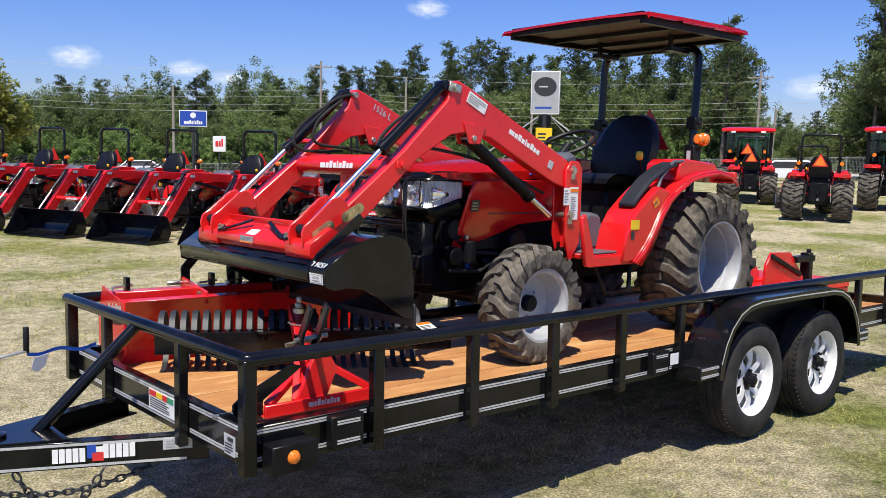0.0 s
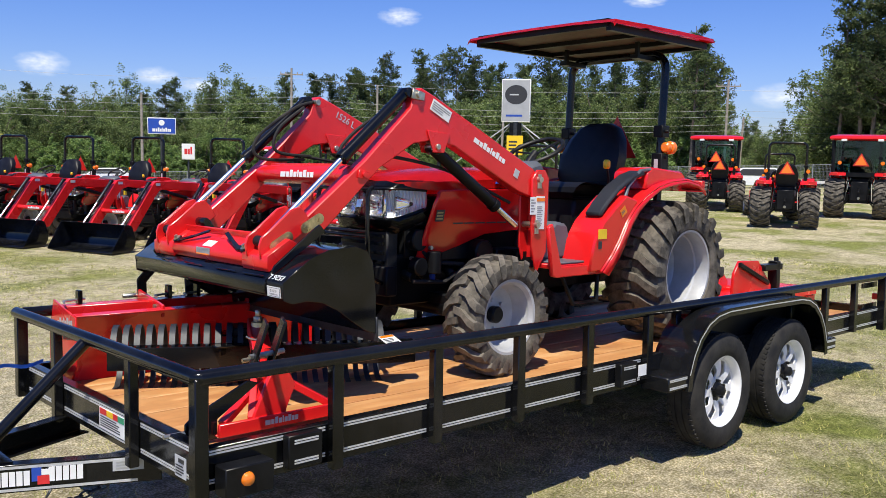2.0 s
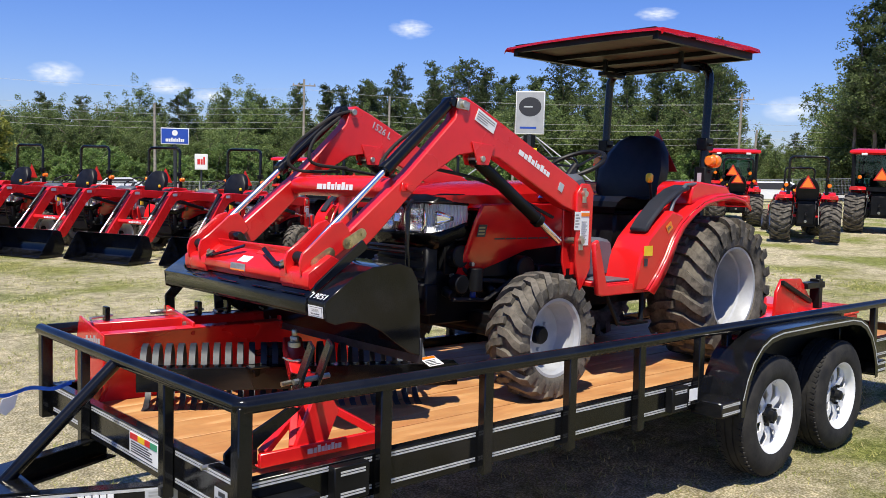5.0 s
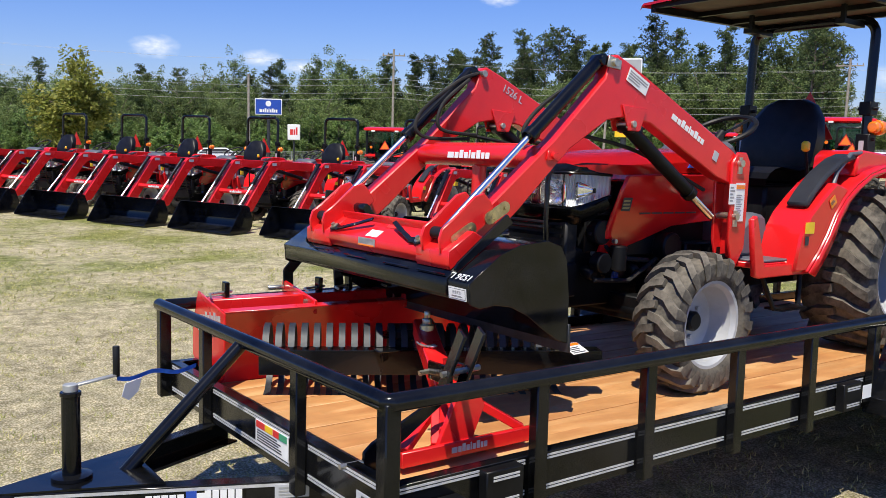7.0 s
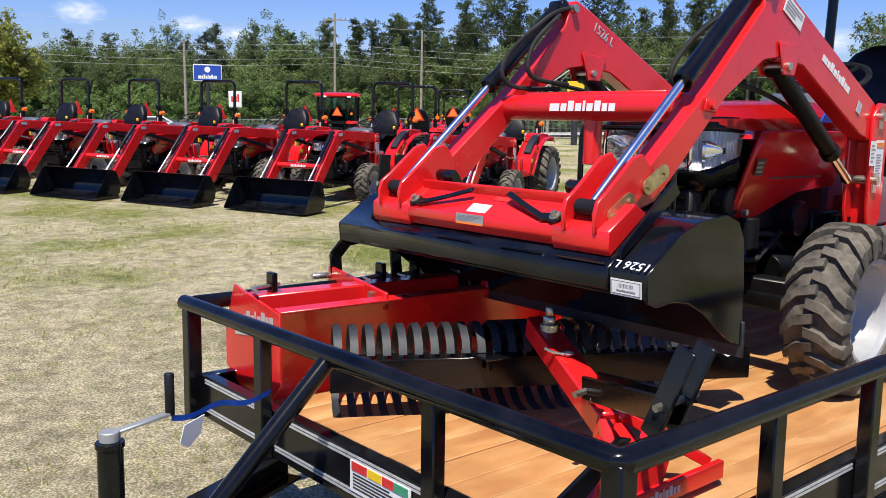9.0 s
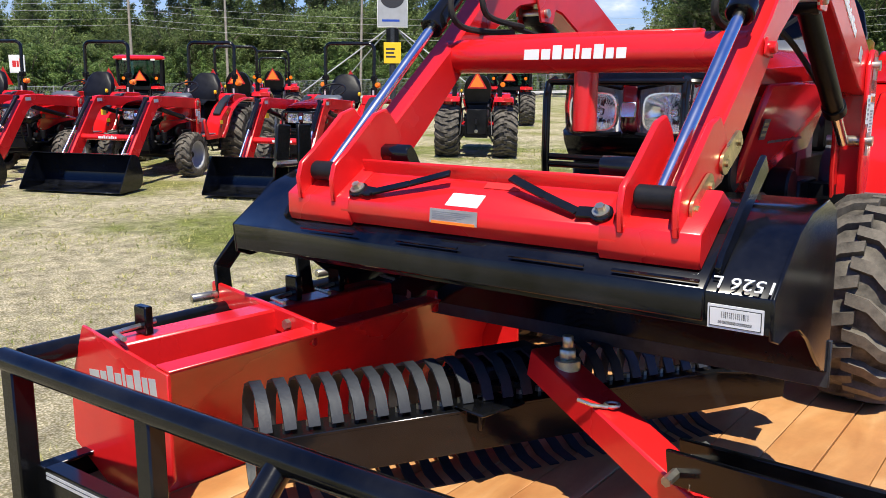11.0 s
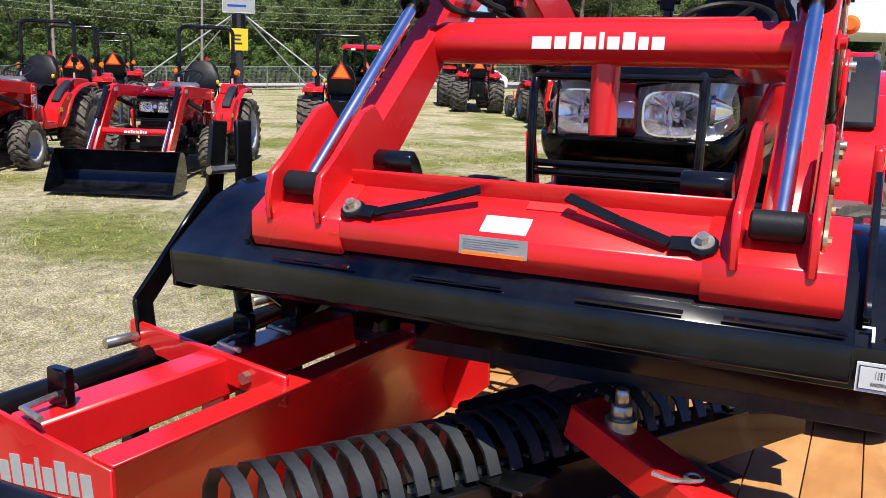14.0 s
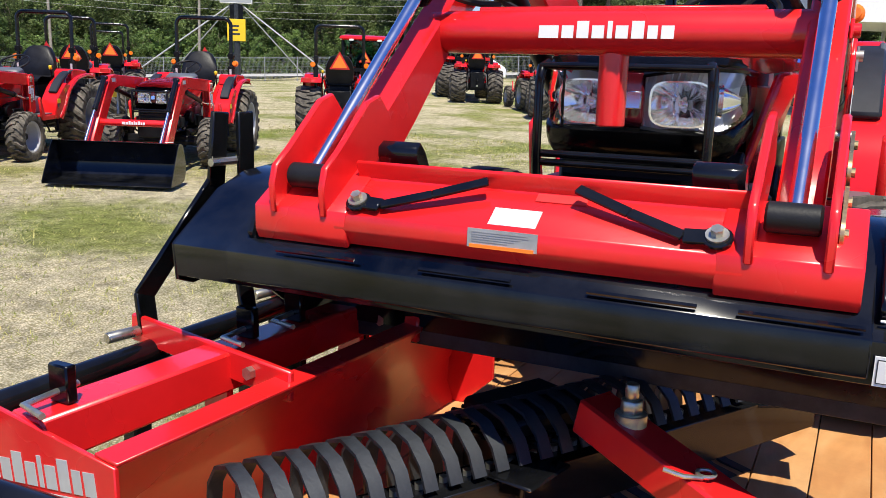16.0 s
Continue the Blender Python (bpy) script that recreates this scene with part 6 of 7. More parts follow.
# ---- row of parked loader tractors ----
def parked_loader_tractor(m):
    t = root("loader_tractor", m, "red compact tractor with its loader bucket lowered, parked on the grass", "tractor", "parked loader tractors")
    tractor_body(t, canopy=False)
    tower(t, (0.52, 1.02))
    arm = [(-1.27, 0.30), (-1.33, 0.28), (-1.36, 0.34), (-0.72, 1.10), (-0.66, 1.15), (-0.52, 1.16), (0.46, 1.10), (0.52, 1.06), (0.52, 0.98), (0.40, 0.95), (-0.42, 1.02), (-0.56, 0.99), (-0.66, 0.90), (-1.14, 0.33)]
    for s in (-1, 1):
        y = s * AY
        bm = B()
        prism(bm, arm, y - 0.036, y + 0.036)
        part("loader_arm", bm, RED, t, "red loader arm", bevel=0.005)
        cylinder_pair(t, (-0.78, 1.13), (-1.44, 0.42), 0.5, 0.028, 0.015, y, "tilt_cylinder")
        cylinder_pair(t, (-0.45, 0.98), (0.42, 0.78), 0.7, 0.03, 0.017, y, "lift_cylinder", False)
        plate("label", t, PALE, (-0.60, y - 0.038, 1.10), (1, 0, 0), (0, 0, 1), 0.11, 0.045)
    bm = B()
    cyl(bm, (-1.02, -AY, 0.63), (-1.02, AY, 0.63), 0.04, 16)
    tb_ = part("cross_tube", bm, RED, t)
    logo_bars(tb_, WHITE, (-1.062, 0.0, 0.635), (0, -1, 0), (0, 0, 1), 0.27, 0.04)
    outp = [(-1.93, 0.03), (-1.55, 0.03), (-1.47, 0.05), (-1.42, 0.12), (-1.40, 0.22), (-1.48, 0.44), (-1.55, 0.47), (-1.62, 0.475)]
    side = outp + [(-1.68, 0.42), (-1.93, 0.06)]
    bucket_mesh("bucket", outp, side, -0.70, 0.70, t, label="black loader bucket resting on the grass")
    bm = B()
    prism(bm, [(-1.455, 0.46), (-1.36, 0.44), (-1.30, 0.25), (-1.34, 0.16), (-1.378, 0.2)], -0.52, 0.52)
    part("quick_attach", bm, RED, t, bevel=0.003)
    plate("label", t, WHITE, (-1.58, -0.58, 0.4825), (0, -1, 0), (-1, 0, 0), 0.09, 0.03)
    plate("label", t, YELLOW, (-0.40, AY + 0.05, 0.92), (0, -1, 0), (0, 0, 1), 0.08, 0.08)
    return t


def level(x, y, yaw):
    return pose(x, y, -drop(y), 0, 0, yaw)


ROW_YAW = 26.0
first = None
ROW = [(7.55, 8.7), (6.4, 10.75), (5.47, 12.3), (4.57, 13.9), (3.7, 15.5), (2.85, 17.1), (2.0, 18.7)]
first = parked_loader_tractor(level(*ROW[0], ROW_YAW))
rrng = random.Random(4)
for x, y in ROW[1:]:
    copy_thing(first, level(x, y, ROW_YAW + rrng.uniform(-3, 3)))


# ---- tractors seen from behind ----
def rear_facing_tractor(m, cab, label):
    t = root("cab_tractor" if cab else "tractor", m, label, "tractor", "tractors parked further off")
    tractor_body(t, canopy=False, rops_z=1.80 if cab else 1.93)
    if cab:
        bm = B()
        secs = []
        for z, x0, x1, hw in ((1.81, 0.60, 2.00, 0.64), (1.85, 0.55, 2.05, 0.70), (1.91, 0.60, 2.00, 0.68), (1.95, 0.75, 1.85, 0.52)):
            secs.append([(x0, -hw, z), (x1, -hw, z), (x1, hw, z), (x0, hw, z), (x0, -hw, z)])
        rr = loft(bm, secs)
        bm.faces.new(rr[-1][:-1])
        bm.faces.new(rr[0][:-1][::-1])
        bmesh.ops.remove_doubles(bm, verts=bm.verts[:], dist=0.0005)
        part("cab_roof", bm, RED_BODY, t, "red cab roof", bevel=0.01)
        bm = B()
        for x, xt in ((0.66, 0.72), (1.93, 1.90)):
            for s in (-1, 1):
                bar(bm, (x, s * 0.58, 0.95), (xt, s * 0.60, 1.82), 0.06, 0.06)
        for s in (-1, 1):
            bar(bm, (0.66, s * 0.58, 0.98), (1.93, s * 0.58, 0.98), 0.05, 0.05)
        bar(bm, (1.93, -0.58, 1.02), (1.93, 0.58, 1.02), 0.05, 0.10)
        part("cab_frame", bm, BLACK_SATIN, t)
        for y in (-0.57, 0.57):
            bm = B()
            box(bm, 0.72, 1.88, y - 0.004, y + 0.004, 1.0, 1.80)
            part("cab_window", bm, CAB_GLASS, t)
        bm = B()
        box(bm, 1.92, 1.928, -0.55, 0.55, 1.06, 1.80)
        part("cab_window", bm, CAB_GLASS, t)
        bm = B()
        box(bm, 0.68, 0.688, -0.55, 0.55, 1.06, 1.80)
        part("cab_window", bm, CAB_GLASS, t)
        for y in (-0.38, 0.38):
            bm = B()
            box(bm, 2.0, 2.06, y - 0.06, y + 0.06, 1.79, 1.84)
            part("work_lamp", bm, WHITE, t, bevel=0.006)
    return t


rt = rear_facing_tractor(level(0, 0, 0), False, "red compact tractor with a folding roll bar, seen from the rear")
ct = rear_facing_tractor(level(0, 0, 0), True, "red cab tractor with tinted glass, seen from the rear")
EYE = Vector((-1.35, -2.66))


def polar(deg, r):
    return (EYE.x + r * math.cos(radians(deg)), EYE.y + r * math.sin(radians(deg)))




def place_all(src, spots):
    """The first spot takes the built one, the others take copies."""
    src.matrix_world = level(*spots[0][:3]) @ Matrix.Scale(spots[0][3], 4)
    for x, y, yaw, s in spots[1:]:
        o = copy_thing(src, level(x, y, yaw))
        o.scale = (s, s, s)


# rear ends towards the viewer: the hitch is at +x of each, so these point away
PLAIN_AT = [(13.3, 9.8, 213, 1.0), (15.4, 17.9, 222, 1.0), (11.6, 14.7, 222, 1.0), (27.0, 13.3, 208, 1.15), (24.6, 10.3, 215, 1.0), (*polar(25.4, 26.3), 204, 1.14), (18.9, 21.8, 222, 1.0)]
CABS_AT = [(17.5, 27.3, 232, 1.16), (*polar(29.7, 36), 209, 1.35), (*polar(21.3, 32), 200, 1.33), (21.3, 14.3, 214, 1.0)]
place_all(rt, PLAIN_AT)
place_all(ct, CABS_AT)


# ---- trees ----
def pine(seed, h):
    rng = random.Random(seed)
    t = new("pine_tree")
    bm = B()
    pts = [(0.15 * math.sin(k * 1.3 + seed), 0.15 * math.cos(k * 1.7), h * k / 7) for k in range(8)]
    for k in range(7):
        r0, r1 = 0.20 * (1 - k / 8), 0.20 * (1 - (k + 1) / 8)
        cyl(bm, pts[k], pts[k + 1], r0, 7, r1)
    limbs = []
    for k in range(52):
        f = 0.32 + 0.66 * (k + rng.random()) / 52
        a = rng.uniform(0, 6.283)
        L = h * (0.17 * (1.05 - f) ** 0.6 + 0.02) * rng.uniform(0.6, 1.25)
        base = Vector((0.1 * math.sin(f * 9), 0.1 * math.cos(f * 9), h * f))
        tip = base + Vector((math.cos(a) * L, math.sin(a) * L, L * rng.uniform(0.1, 0.55)))
        cyl(bm, base, tip, 0.03, 4, 0.01)
        limbs.append((base, tip))
    part("trunk", bm, BARK, t)
    verts, faces = [], []
    for base, tip in limbs:
        for q in range(42):
            u = rng.uniform(0.15, 1.08)
            c = base.lerp(tip, u) + Vector((rng.gauss(0, 0.22), rng.gauss(0, 0.22), rng.gauss(0, 0.15)))
            s = rng.uniform(0.13, 0.28)
            for w in range(5):
                d = Vector((rng.gauss(0, 1), rng.gauss(0, 1), rng.gauss(0.35, 0.8))).normalized()
                e = d.cross(Vector((rng.gauss(0, 1), rng.gauss(0, 1), rng.gauss(0, 1)))).normalized() * s * 0.22
                n = len(verts)
                verts += [c - e, c + e, c + d * s]
                faces.append((n, n + 1, n + 2))
    me = bpy.data.meshes.new("crown")
    me.from_pydata([tuple(v) for v in verts], [], faces)
    me.materials.append(LEAF_PINE)
    cr = new("crown", me)
    cr.parent = t
    return tagged(t, "tall loblolly pine with a ragged dark green crown", "tree", "forest pines")


def broadleaf(seed, h, material, spread=0.33, low=0.18, nclump=90, leaves=26, size=0.16, label="", name="broadleaf_tree", group="forest broadleaf trees"):
    rng = random.Random(seed)
    t = new(name)
    bm = B()
    limbs = []
    top = Vector((0, 0, h * 0.45))
    cyl(bm, (0, 0, 0), top, h * 0.018, 8, h * 0.011)
    for k in range(16):
        a = k * 2.4 + rng.random()
        el = rng.uniform(0.15, 1.25)
        L = h * rng.uniform(0.28, 0.52) * (1.0 if el > 0.6 else spread / 0.4)
        b0 = Vector((0, 0, h * rng.uniform(low, 0.5)))
        tip = b0 + Vector((math.cos(a) * math.cos(el) * L, math.sin(a) * math.cos(el) * L, math.sin(el) * L))
        mid = b0.lerp(tip, 0.5) + Vector((0, 0, 0.04 * h))
        cyl(bm, b0, mid, h * 0.008, 5, h * 0.005)
        cyl(bm, mid, tip, h * 0.005, 5, h * 0.002)
        limbs.append((b0, mid, tip))
    part("trunk", bm, BARK, t)
    verts, faces = [], []
    for k in range(nclump):
        b0, mid, tip = limbs[k % len(limbs)]
        u = rng.uniform(0.3, 1.1)
        c0 = b0.lerp(tip, u) + Vector((rng.gauss(0, 0.05), rng.gauss(0, 0.05), rng.gauss(0.0, 0.05))) * h
        cs = h * rng.uniform(0.035, 0.075)
        for q in range(leaves):
            dirv = Vector((rng.gauss(0, 1), rng.gauss(0, 1), rng.gauss(0, 1))).normalized()
            c = c0 + dirv * cs * rng.uniform(0.4, 1.1)
            s = size * rng.uniform(0.6, 1.3)
            d = Vector((rng.gauss(0, 1), rng.gauss(0, 1), rng.gauss(0, 0.7))).normalized() * s
            e = d.cross(Vector((rng.gauss(0, 0.6), rng.gauss(0, 0.6), 1))).normalized() * s * 0.6
            n = len(verts)
            verts += [c - d * 0.5, c + e * 0.5, c + d * 0.5, c - e * 0.5]
            faces.append((n, n + 1, n + 2, n + 3))
    me = bpy.data.meshes.new("crown")
    me.from_pydata([tuple(v) for v in verts], [], faces)
    me.materials.append(material)
    cr = new("crown", me)
    cr.parent = t
    return tagged(t, label, "tree", group)


def top_height(deg):
    """The tree line's height by bearing."""
    keys = [(-20, 15), (5, 17), (18, 19), (21.8, 19.5), (23.2, 16), (24.1, 8), (29, 9), (30.3, 17), (32.5, 17), (34, 15.0), (40, 15.6), (47, 15.2), (53, 13.8), (57, 11.8), (62, 12.2), (66, 10.8), (70, 11.2), (76, 10.2), (84, 9), (100, 10)]
    for (a, p), (b_, q) in zip(keys, keys[1:]):
        if a <= deg <= b_:
            return p + (q - p) * (deg - a) / (b_ - a)
    return 12


pines = [pine(11 + k, 15.0) for k in range(4)]
broads = [broadleaf(31 + k, 12.0, LEAF_BROAD, label="dense green broadleaf tree at the edge of the woods", nclump=230, leaves=52, size=0.27) for k in range(3)]
bushes = [broadleaf(51 + k, 5.0, LEAF_BUSH, 0.4, 0.03, 130, 44, 0.19, "bright green bushy undergrowth at the wood's edge", "bush", "wood edge bushes") for k in range(2)]
frng = random.Random(8)
used = set()


def put_tree(src, deg, r, h, base_h):
    x, y = polar(deg, r)
    s = h / base_h
    m = pose(x, y, -0.1 - drop(y), 0, 0, frng.uniform(0, 360))
    if src not in used:
        used.add(src)
        src.matrix_world = m @ Matrix.Scale(s, 4)
    else:
        o = copy_thing(src, m)
        o.scale = (s, s, s * frng.uniform(0.92, 1.08))


deg = -14.0
while deg < 94:
    gap = 23.8 < deg < 29.8
    H = top_height(deg) * 1.1
    wooded = 30 < deg < 58
    for row in range(3):
        r = 104 + row * 9 + frng.uniform(-4, 4)
        if gap and row < 2:
            continue
        hh = H * (0.74 + 0.11 * row) * frng.uniform(0.86, 1.12)
        if gap:
            hh *= 1.15
            r = 165
            for q in range(4):
                put_tree(broads[frng.randrange(3)] if q % 2 else pines[frng.randrange(4)], deg + frng.uniform(-0.5, 0.5), frng.uniform(140, 185), frng.uniform(6.5, 10.5), 12.0 if q % 2 else 15.0)
        d2 = deg + frng.uniform(-0.5, 0.5)
        if frng.random() < (0.75 if (wooded or deg < 26) else 0.35) and row > 0:
            put_tree(pines[frng.randrange(4)], d2, r, hh * 1.08, 15.0)
        else:
            put_tree(broads[frng.randrange(3)], d2, r, hh * (0.9 if row == 0 else 1.0), 12.0)
    if not gap:
        for q in range(2):
            put_tree(bushes[frng.randrange(2)], deg + frng.uniform(-0.6, 0.6), 97 + frng.uniform(-2, 4), frng.uniform(3.5, 6.0), 5.0)
    deg += 0.9
for d2, rr, hh in ((17.2, 88, 18.0), (18.2, 84, 19.5), (19.0, 86, 18.0), (19.9, 83, 19.5), (20.9, 85, 18.5), (21.7, 86, 19.0), (22.6, 87, 16.0)):
    put_tree(pines[frng.randrange(4)], d2, rr, hh, 15.0)
    put_tree(broads[1], d2 + 0.5, rr + 4, hh * 0.66, 12.0)
put_tree(pines[1], 31.2, 95, 17.5, 15.0)
put_tree(pines[2], 30.6, 97, 16.5, 15.0)
lawn = broadleaf(77, 6.2, LEAF_YELLOW, 0.24, 0.28, 300, 46, 0.21, "young lawn tree with yellow-green spring leaves", "lawn_tree", "lawn trees")
lawn.matrix_world = pose(*polar(77.0, 46), -drop(42))

# upright sheet behind the trees: the shade inside the woods painted in dark greens
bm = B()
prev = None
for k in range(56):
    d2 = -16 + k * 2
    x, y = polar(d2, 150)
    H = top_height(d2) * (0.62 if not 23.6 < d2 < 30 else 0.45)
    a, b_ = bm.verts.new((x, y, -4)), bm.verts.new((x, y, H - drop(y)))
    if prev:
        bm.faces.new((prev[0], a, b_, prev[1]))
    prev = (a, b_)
WOODS = mat("far_woods_shade", (0.035, 0.055, 0.020), 0.95, scale=0.35, col2=(0.10, 0.14, 0.05), bump=0.5, bscale=0.8)
tagged(part("backdrop", bm, WOODS, smooth=0), "dark green sheet standing in for the shaded depth of the woods", "woods", kind="structure")

# ---- road, fence, poles, wires ----
ROADM = mat("pale_concrete_road", (0.40, 0.385, 0.35), 0.85, scale=1.2, col2=(0.50, 0.48, 0.44), bump=0.1, bscale=20)
bm = B()
prev = None
for k in range(60):
    d2 = -20 + k * 2.0
    a, b_ = polar(d2, 76), polar(d2, 84)
    q = (bm.verts.new((*a, 0.35 - drop(a[1]))), bm.verts.new((*b_, 0.55 - drop(b_[1]))))
    if prev:
        bm.faces.new((prev[0], q[0], q[1], prev[1]))
    prev = q
tagged(part("road", bm, ROADM, smooth=0), "pale concrete road behind a wire fence", "road", kind="structure")
fence = root("chain_link_fence", I4, "grey chain-link fence along the lot", "fence")
bmr, bmw = B(), B()
FR = 70
for k in range(54):
    d2 = -18 + k * 2.0
    x, y = polar(d2, FR)
    bm = B()
    cyl(bm, (x, y, -0.1 - drop(y)), (x, y, 1.85 - drop(y)), 0.035, 6)
    part("fence_post", bm, GALV, fence)
for k in range(53):
    a, b_ = polar(-18 + k * 2.0, FR), polar(-16 + k * 2.0, FR)
    da, db = drop(a[1]), drop(b_[1])
    bar(bmr, (*a, 1.8 - da), (*b_, 1.8 - db), 0.035, 0.035)
    for j in range(9):
        z = 0.1 + j * 0.2
        bar(bmw, (*a, z - da), (*b_, z - db), 0.008, 0.008)
    va, vb = Vector((*a, 0)), Vector((*b_, 0))
    for j in range(26):
        p = va.lerp(vb, (j + 0.5) / 26)
        q = va.lerp(vb, min(1, (j + 1.2) / 26))
        bar(bmw, (p.x, p.y, 0.05 - drop(p.y)), (q.x, q.y, 1.8 - drop(q.y)), 0.008, 0.008)
part("top_rail", bmr, GALV, fence)
part("wire_mesh", bmw, GALV, fence)


def utility_pole(deg, r, h, cross=True, lean=0.0):
    x, y = polar(deg, r)
    t = root("utility_pole", pose(x, y, 0, 0, lean, 0), "weathered wooden utility pole with crossarm" if cross else "plain weathered wooden pole", "utility pole", "utility poles")
    bm = B()
    cyl(bm, (0, 0, -2.4), (0, 0, h), 0.16, 10, 0.11)
    part("shaft", bm, POLE_WOOD, t)
    if cross:
        bm = B()
        m = Matrix.Rotation(radians(deg), 4, "Z")
        box(bm, -0.06, 0.06, -1.2, 1.2, h - 0.7, h - 0.58, m)
        for yy in (-1.1, -0.6, 0.6, 1.1):
            p = m @ Vector((0, yy, h - 0.58))
            cyl(bm, p, p + Vector((0, 0, 0.18)), 0.05, 6)
        part("crossarm", bm, POLE_WOOD, t)
    return Vector((x, y, h))


tops = [utility_pole(57.4, 92, 10.3), utility_pole(29.2, 90, 9.6), utility_pole(84.5, 92, 10.3), utility_pole(8.0, 92, 11)]
utility_pole(66.7, 88, 7.0, False)
utility_pole(21.9, 92, 10.5, False)
utility_pole(28.3, 100, 6.5, False, 4)
utility_pole(51.8, 94, 9.0, False)
utility_pole(43.5, 94, 9.0, False, 2)
order = [tops[2], tops[0], tops[1], tops[3]]
for dz in (-1.0, -1.05, -3.0, -3.6, -4.4, -5.0):
    line = root("power_line", I4, "thin overhead power line between the poles", "power line", "power lines")
    bm = B()
    off = {-1.0: 1.0, -1.05: -1.0}.get(dz, 0.0)
    for a, b_ in zip(order, order[1:]):
        pts = []
        for k in range(13):
            u = k / 12
            p = a.lerp(b_, u) + Vector((0, 0, dz - 3.0 * u * (1 - u)))
            pts.append((p.x + off, p.y, p.z))
        pipe(bm, pts, 0.010 if dz < -2 else 0.006, 4)
    part("wire", bm, GALV, line)


# ---- signs ----
def sign_board(name, deg, r, z0, z1, half, face, label, postr=0.12, yaw=None):
    x, y = polar(deg, r)
    t = root(name, pose(x, y, 0, 0, 0, (deg if yaw is None else yaw)), label, "sign")
    bm = B()
    box(bm, -0.15, 0.15, -half, half, z0, z1)
    part("cabinet", bm, WHITE, t, bevel=0.02)
    bm = B()
    box(bm, -0.158, -0.151, -half * 0.95, half * 0.95, z0 + 0.06, z1 - 0.06)
    part("face", bm, face, t)
    bm = B()
    cyl(bm, (0.0, 0, -2.2), (0, 0, z0), postr, 12)
    part("post", bm, STEEL, t)
    return t


s1 = sign_board("blue_sign", 65.5, 64, 2.7, 3.85, 0.95, BLUE, "blue and white dealer sign on a steel post", yaw=62)
bm = B()
lathe(bm, [(0.0, -0.162), (0.20, -0.162), (0.20, -0.159)], 20)
part("emblem", bm, WHITE, s1, m=pose(0, 0, 3.50, 0, 0, -90))
logo_bars(s1, WHITE, (-0.162, 0.0, 3.02), (0, -1, 0), (0, 0, 1), 1.25, 0.28)
s2 = sign_board("square_sign", 63.9, 60, 1.0, 2.05, 0.42, WHITE, "small white sign with a red emblem", 0.06, yaw=60)
logo_bars(s2, REDPRINT, (-0.162, 0, 1.6), (0, -1, 0), (0, 0, 1), 0.5, 0.5, 2)
s3 = sign_board("dealer_sign", 42.6, 45, 3.45, 5.65, 0.74, SIGN_FACE, "white dealer sign with black oval badge on braced pole", 0.16, yaw=36)
bm = B()
lathe(bm, [(0.0, -0.164), (0.58, -0.164), (0.58, -0.159)], 28)
bmesh.ops.scale(bm, vec=(1, 1, 0.85), verts=bm.verts)
part("badge", bm, INK, s3, m=pose(0, 0, 4.85, 0, 0, -90))
text_lines(s3, PALE, (-0.1665, 0, 4.85), (0, -1, 0), (0, 0, 1), 0.66, 0.14, 1, 3)
text_lines(s3, BLUE, (-0.1625, 0, 3.78), (0, -1, 0), (0, 0, 1), 1.0, 0.2, 1, 5)
bm = B()
box(bm, -0.12, 0.12, -0.30, 0.30, 2.5, 3.4)
part("meter_box", bm, BLACK_SATIN, s3)
bm = B()
box(bm, -0.20, -0.17, -0.42, 0.42, 1.75, 2.75)
yb = part("yellow_board", bm, YELLOW, s3, "yellow notice board", bevel=0.01)
text_lines(s3, INK, (-0.2015, 0, 2.25), (0, -1, 0), (0, 0, 1), 0.62, 0.55, 3, 4)
bm = B()
for sy in (-1, 1):
    cyl(bm, (0, 0.1 * sy, 3.5), (-0.9, 5.6 * sy, -0.6), 0.035, 8)
    cyl(bm, (0, 0.1 * sy, 3.5), (1.8, 3.9 * sy, -0.6), 0.03, 8)
part("brace", bm, GALV, s3, "pale diagonal brace poles")


# ---- cars on the road ----
def car(m, label, long=4.6):
    t = root("car", m, label, "car", "passing cars")
    bm = B()
    h = long / 2
    prism(bm, [(-h, 0.35), (-h + 0.05, 0.85), (-h + 0.9, 1.0), (-h + 1.5, 1.50), (h - 1.0, 1.55), (h - 0.15, 1.05), (h, 0.85), (h, 0.35)], -0.88, 0.88)
    body = part("body", bm, LIGHTGREY, t, bevel=0.06)
    bm = B()
    prism(bm, [(-h + 1.05, 1.02), (-h + 1.58, 1.43), (h - 1.05, 1.46), (h - 0.45, 1.04)], -0.89, 0.89)
    part("window", bm, INK, t)
    bm = B()
    lathe(bm, [(0.0, -0.1), (0.2, -0.1), (0.33, -0.09), (0.34, 0.0), (0.33, 0.09), (0.0, 0.1)], 20)
    w0 = part("wheel", bm, RUBBER, t, m=pose(-h + 0.85, -0.82, 0.34))
    for x, y in ((h - 0.85, -0.82), (-h + 0.85, 0.82), (h - 0.85, 0.82)):
        again(w0, t, pose(x, y, 0.34))
    return t


c0 = car(pose(*polar(69.0, 84), 0.40 - drop(80), 0, 0, -20), "white estate car on the road behind the fence")
copy_thing(c0, pose(*polar(27.4, 60), -drop(25.0), 0, 0, -60))

# ---- open shed at the edge of the lot ----
shed = root("open_shed", pose(*polar(1.5, 34), 0, 0, 0, -75), "white open-sided metal shed with a red roof beside it", "shed")
bm = B()
box(bm, -5, 5, -3.5, 3.5, 2.9, 4.6)
part("fascia", bm, WHITE, shed)
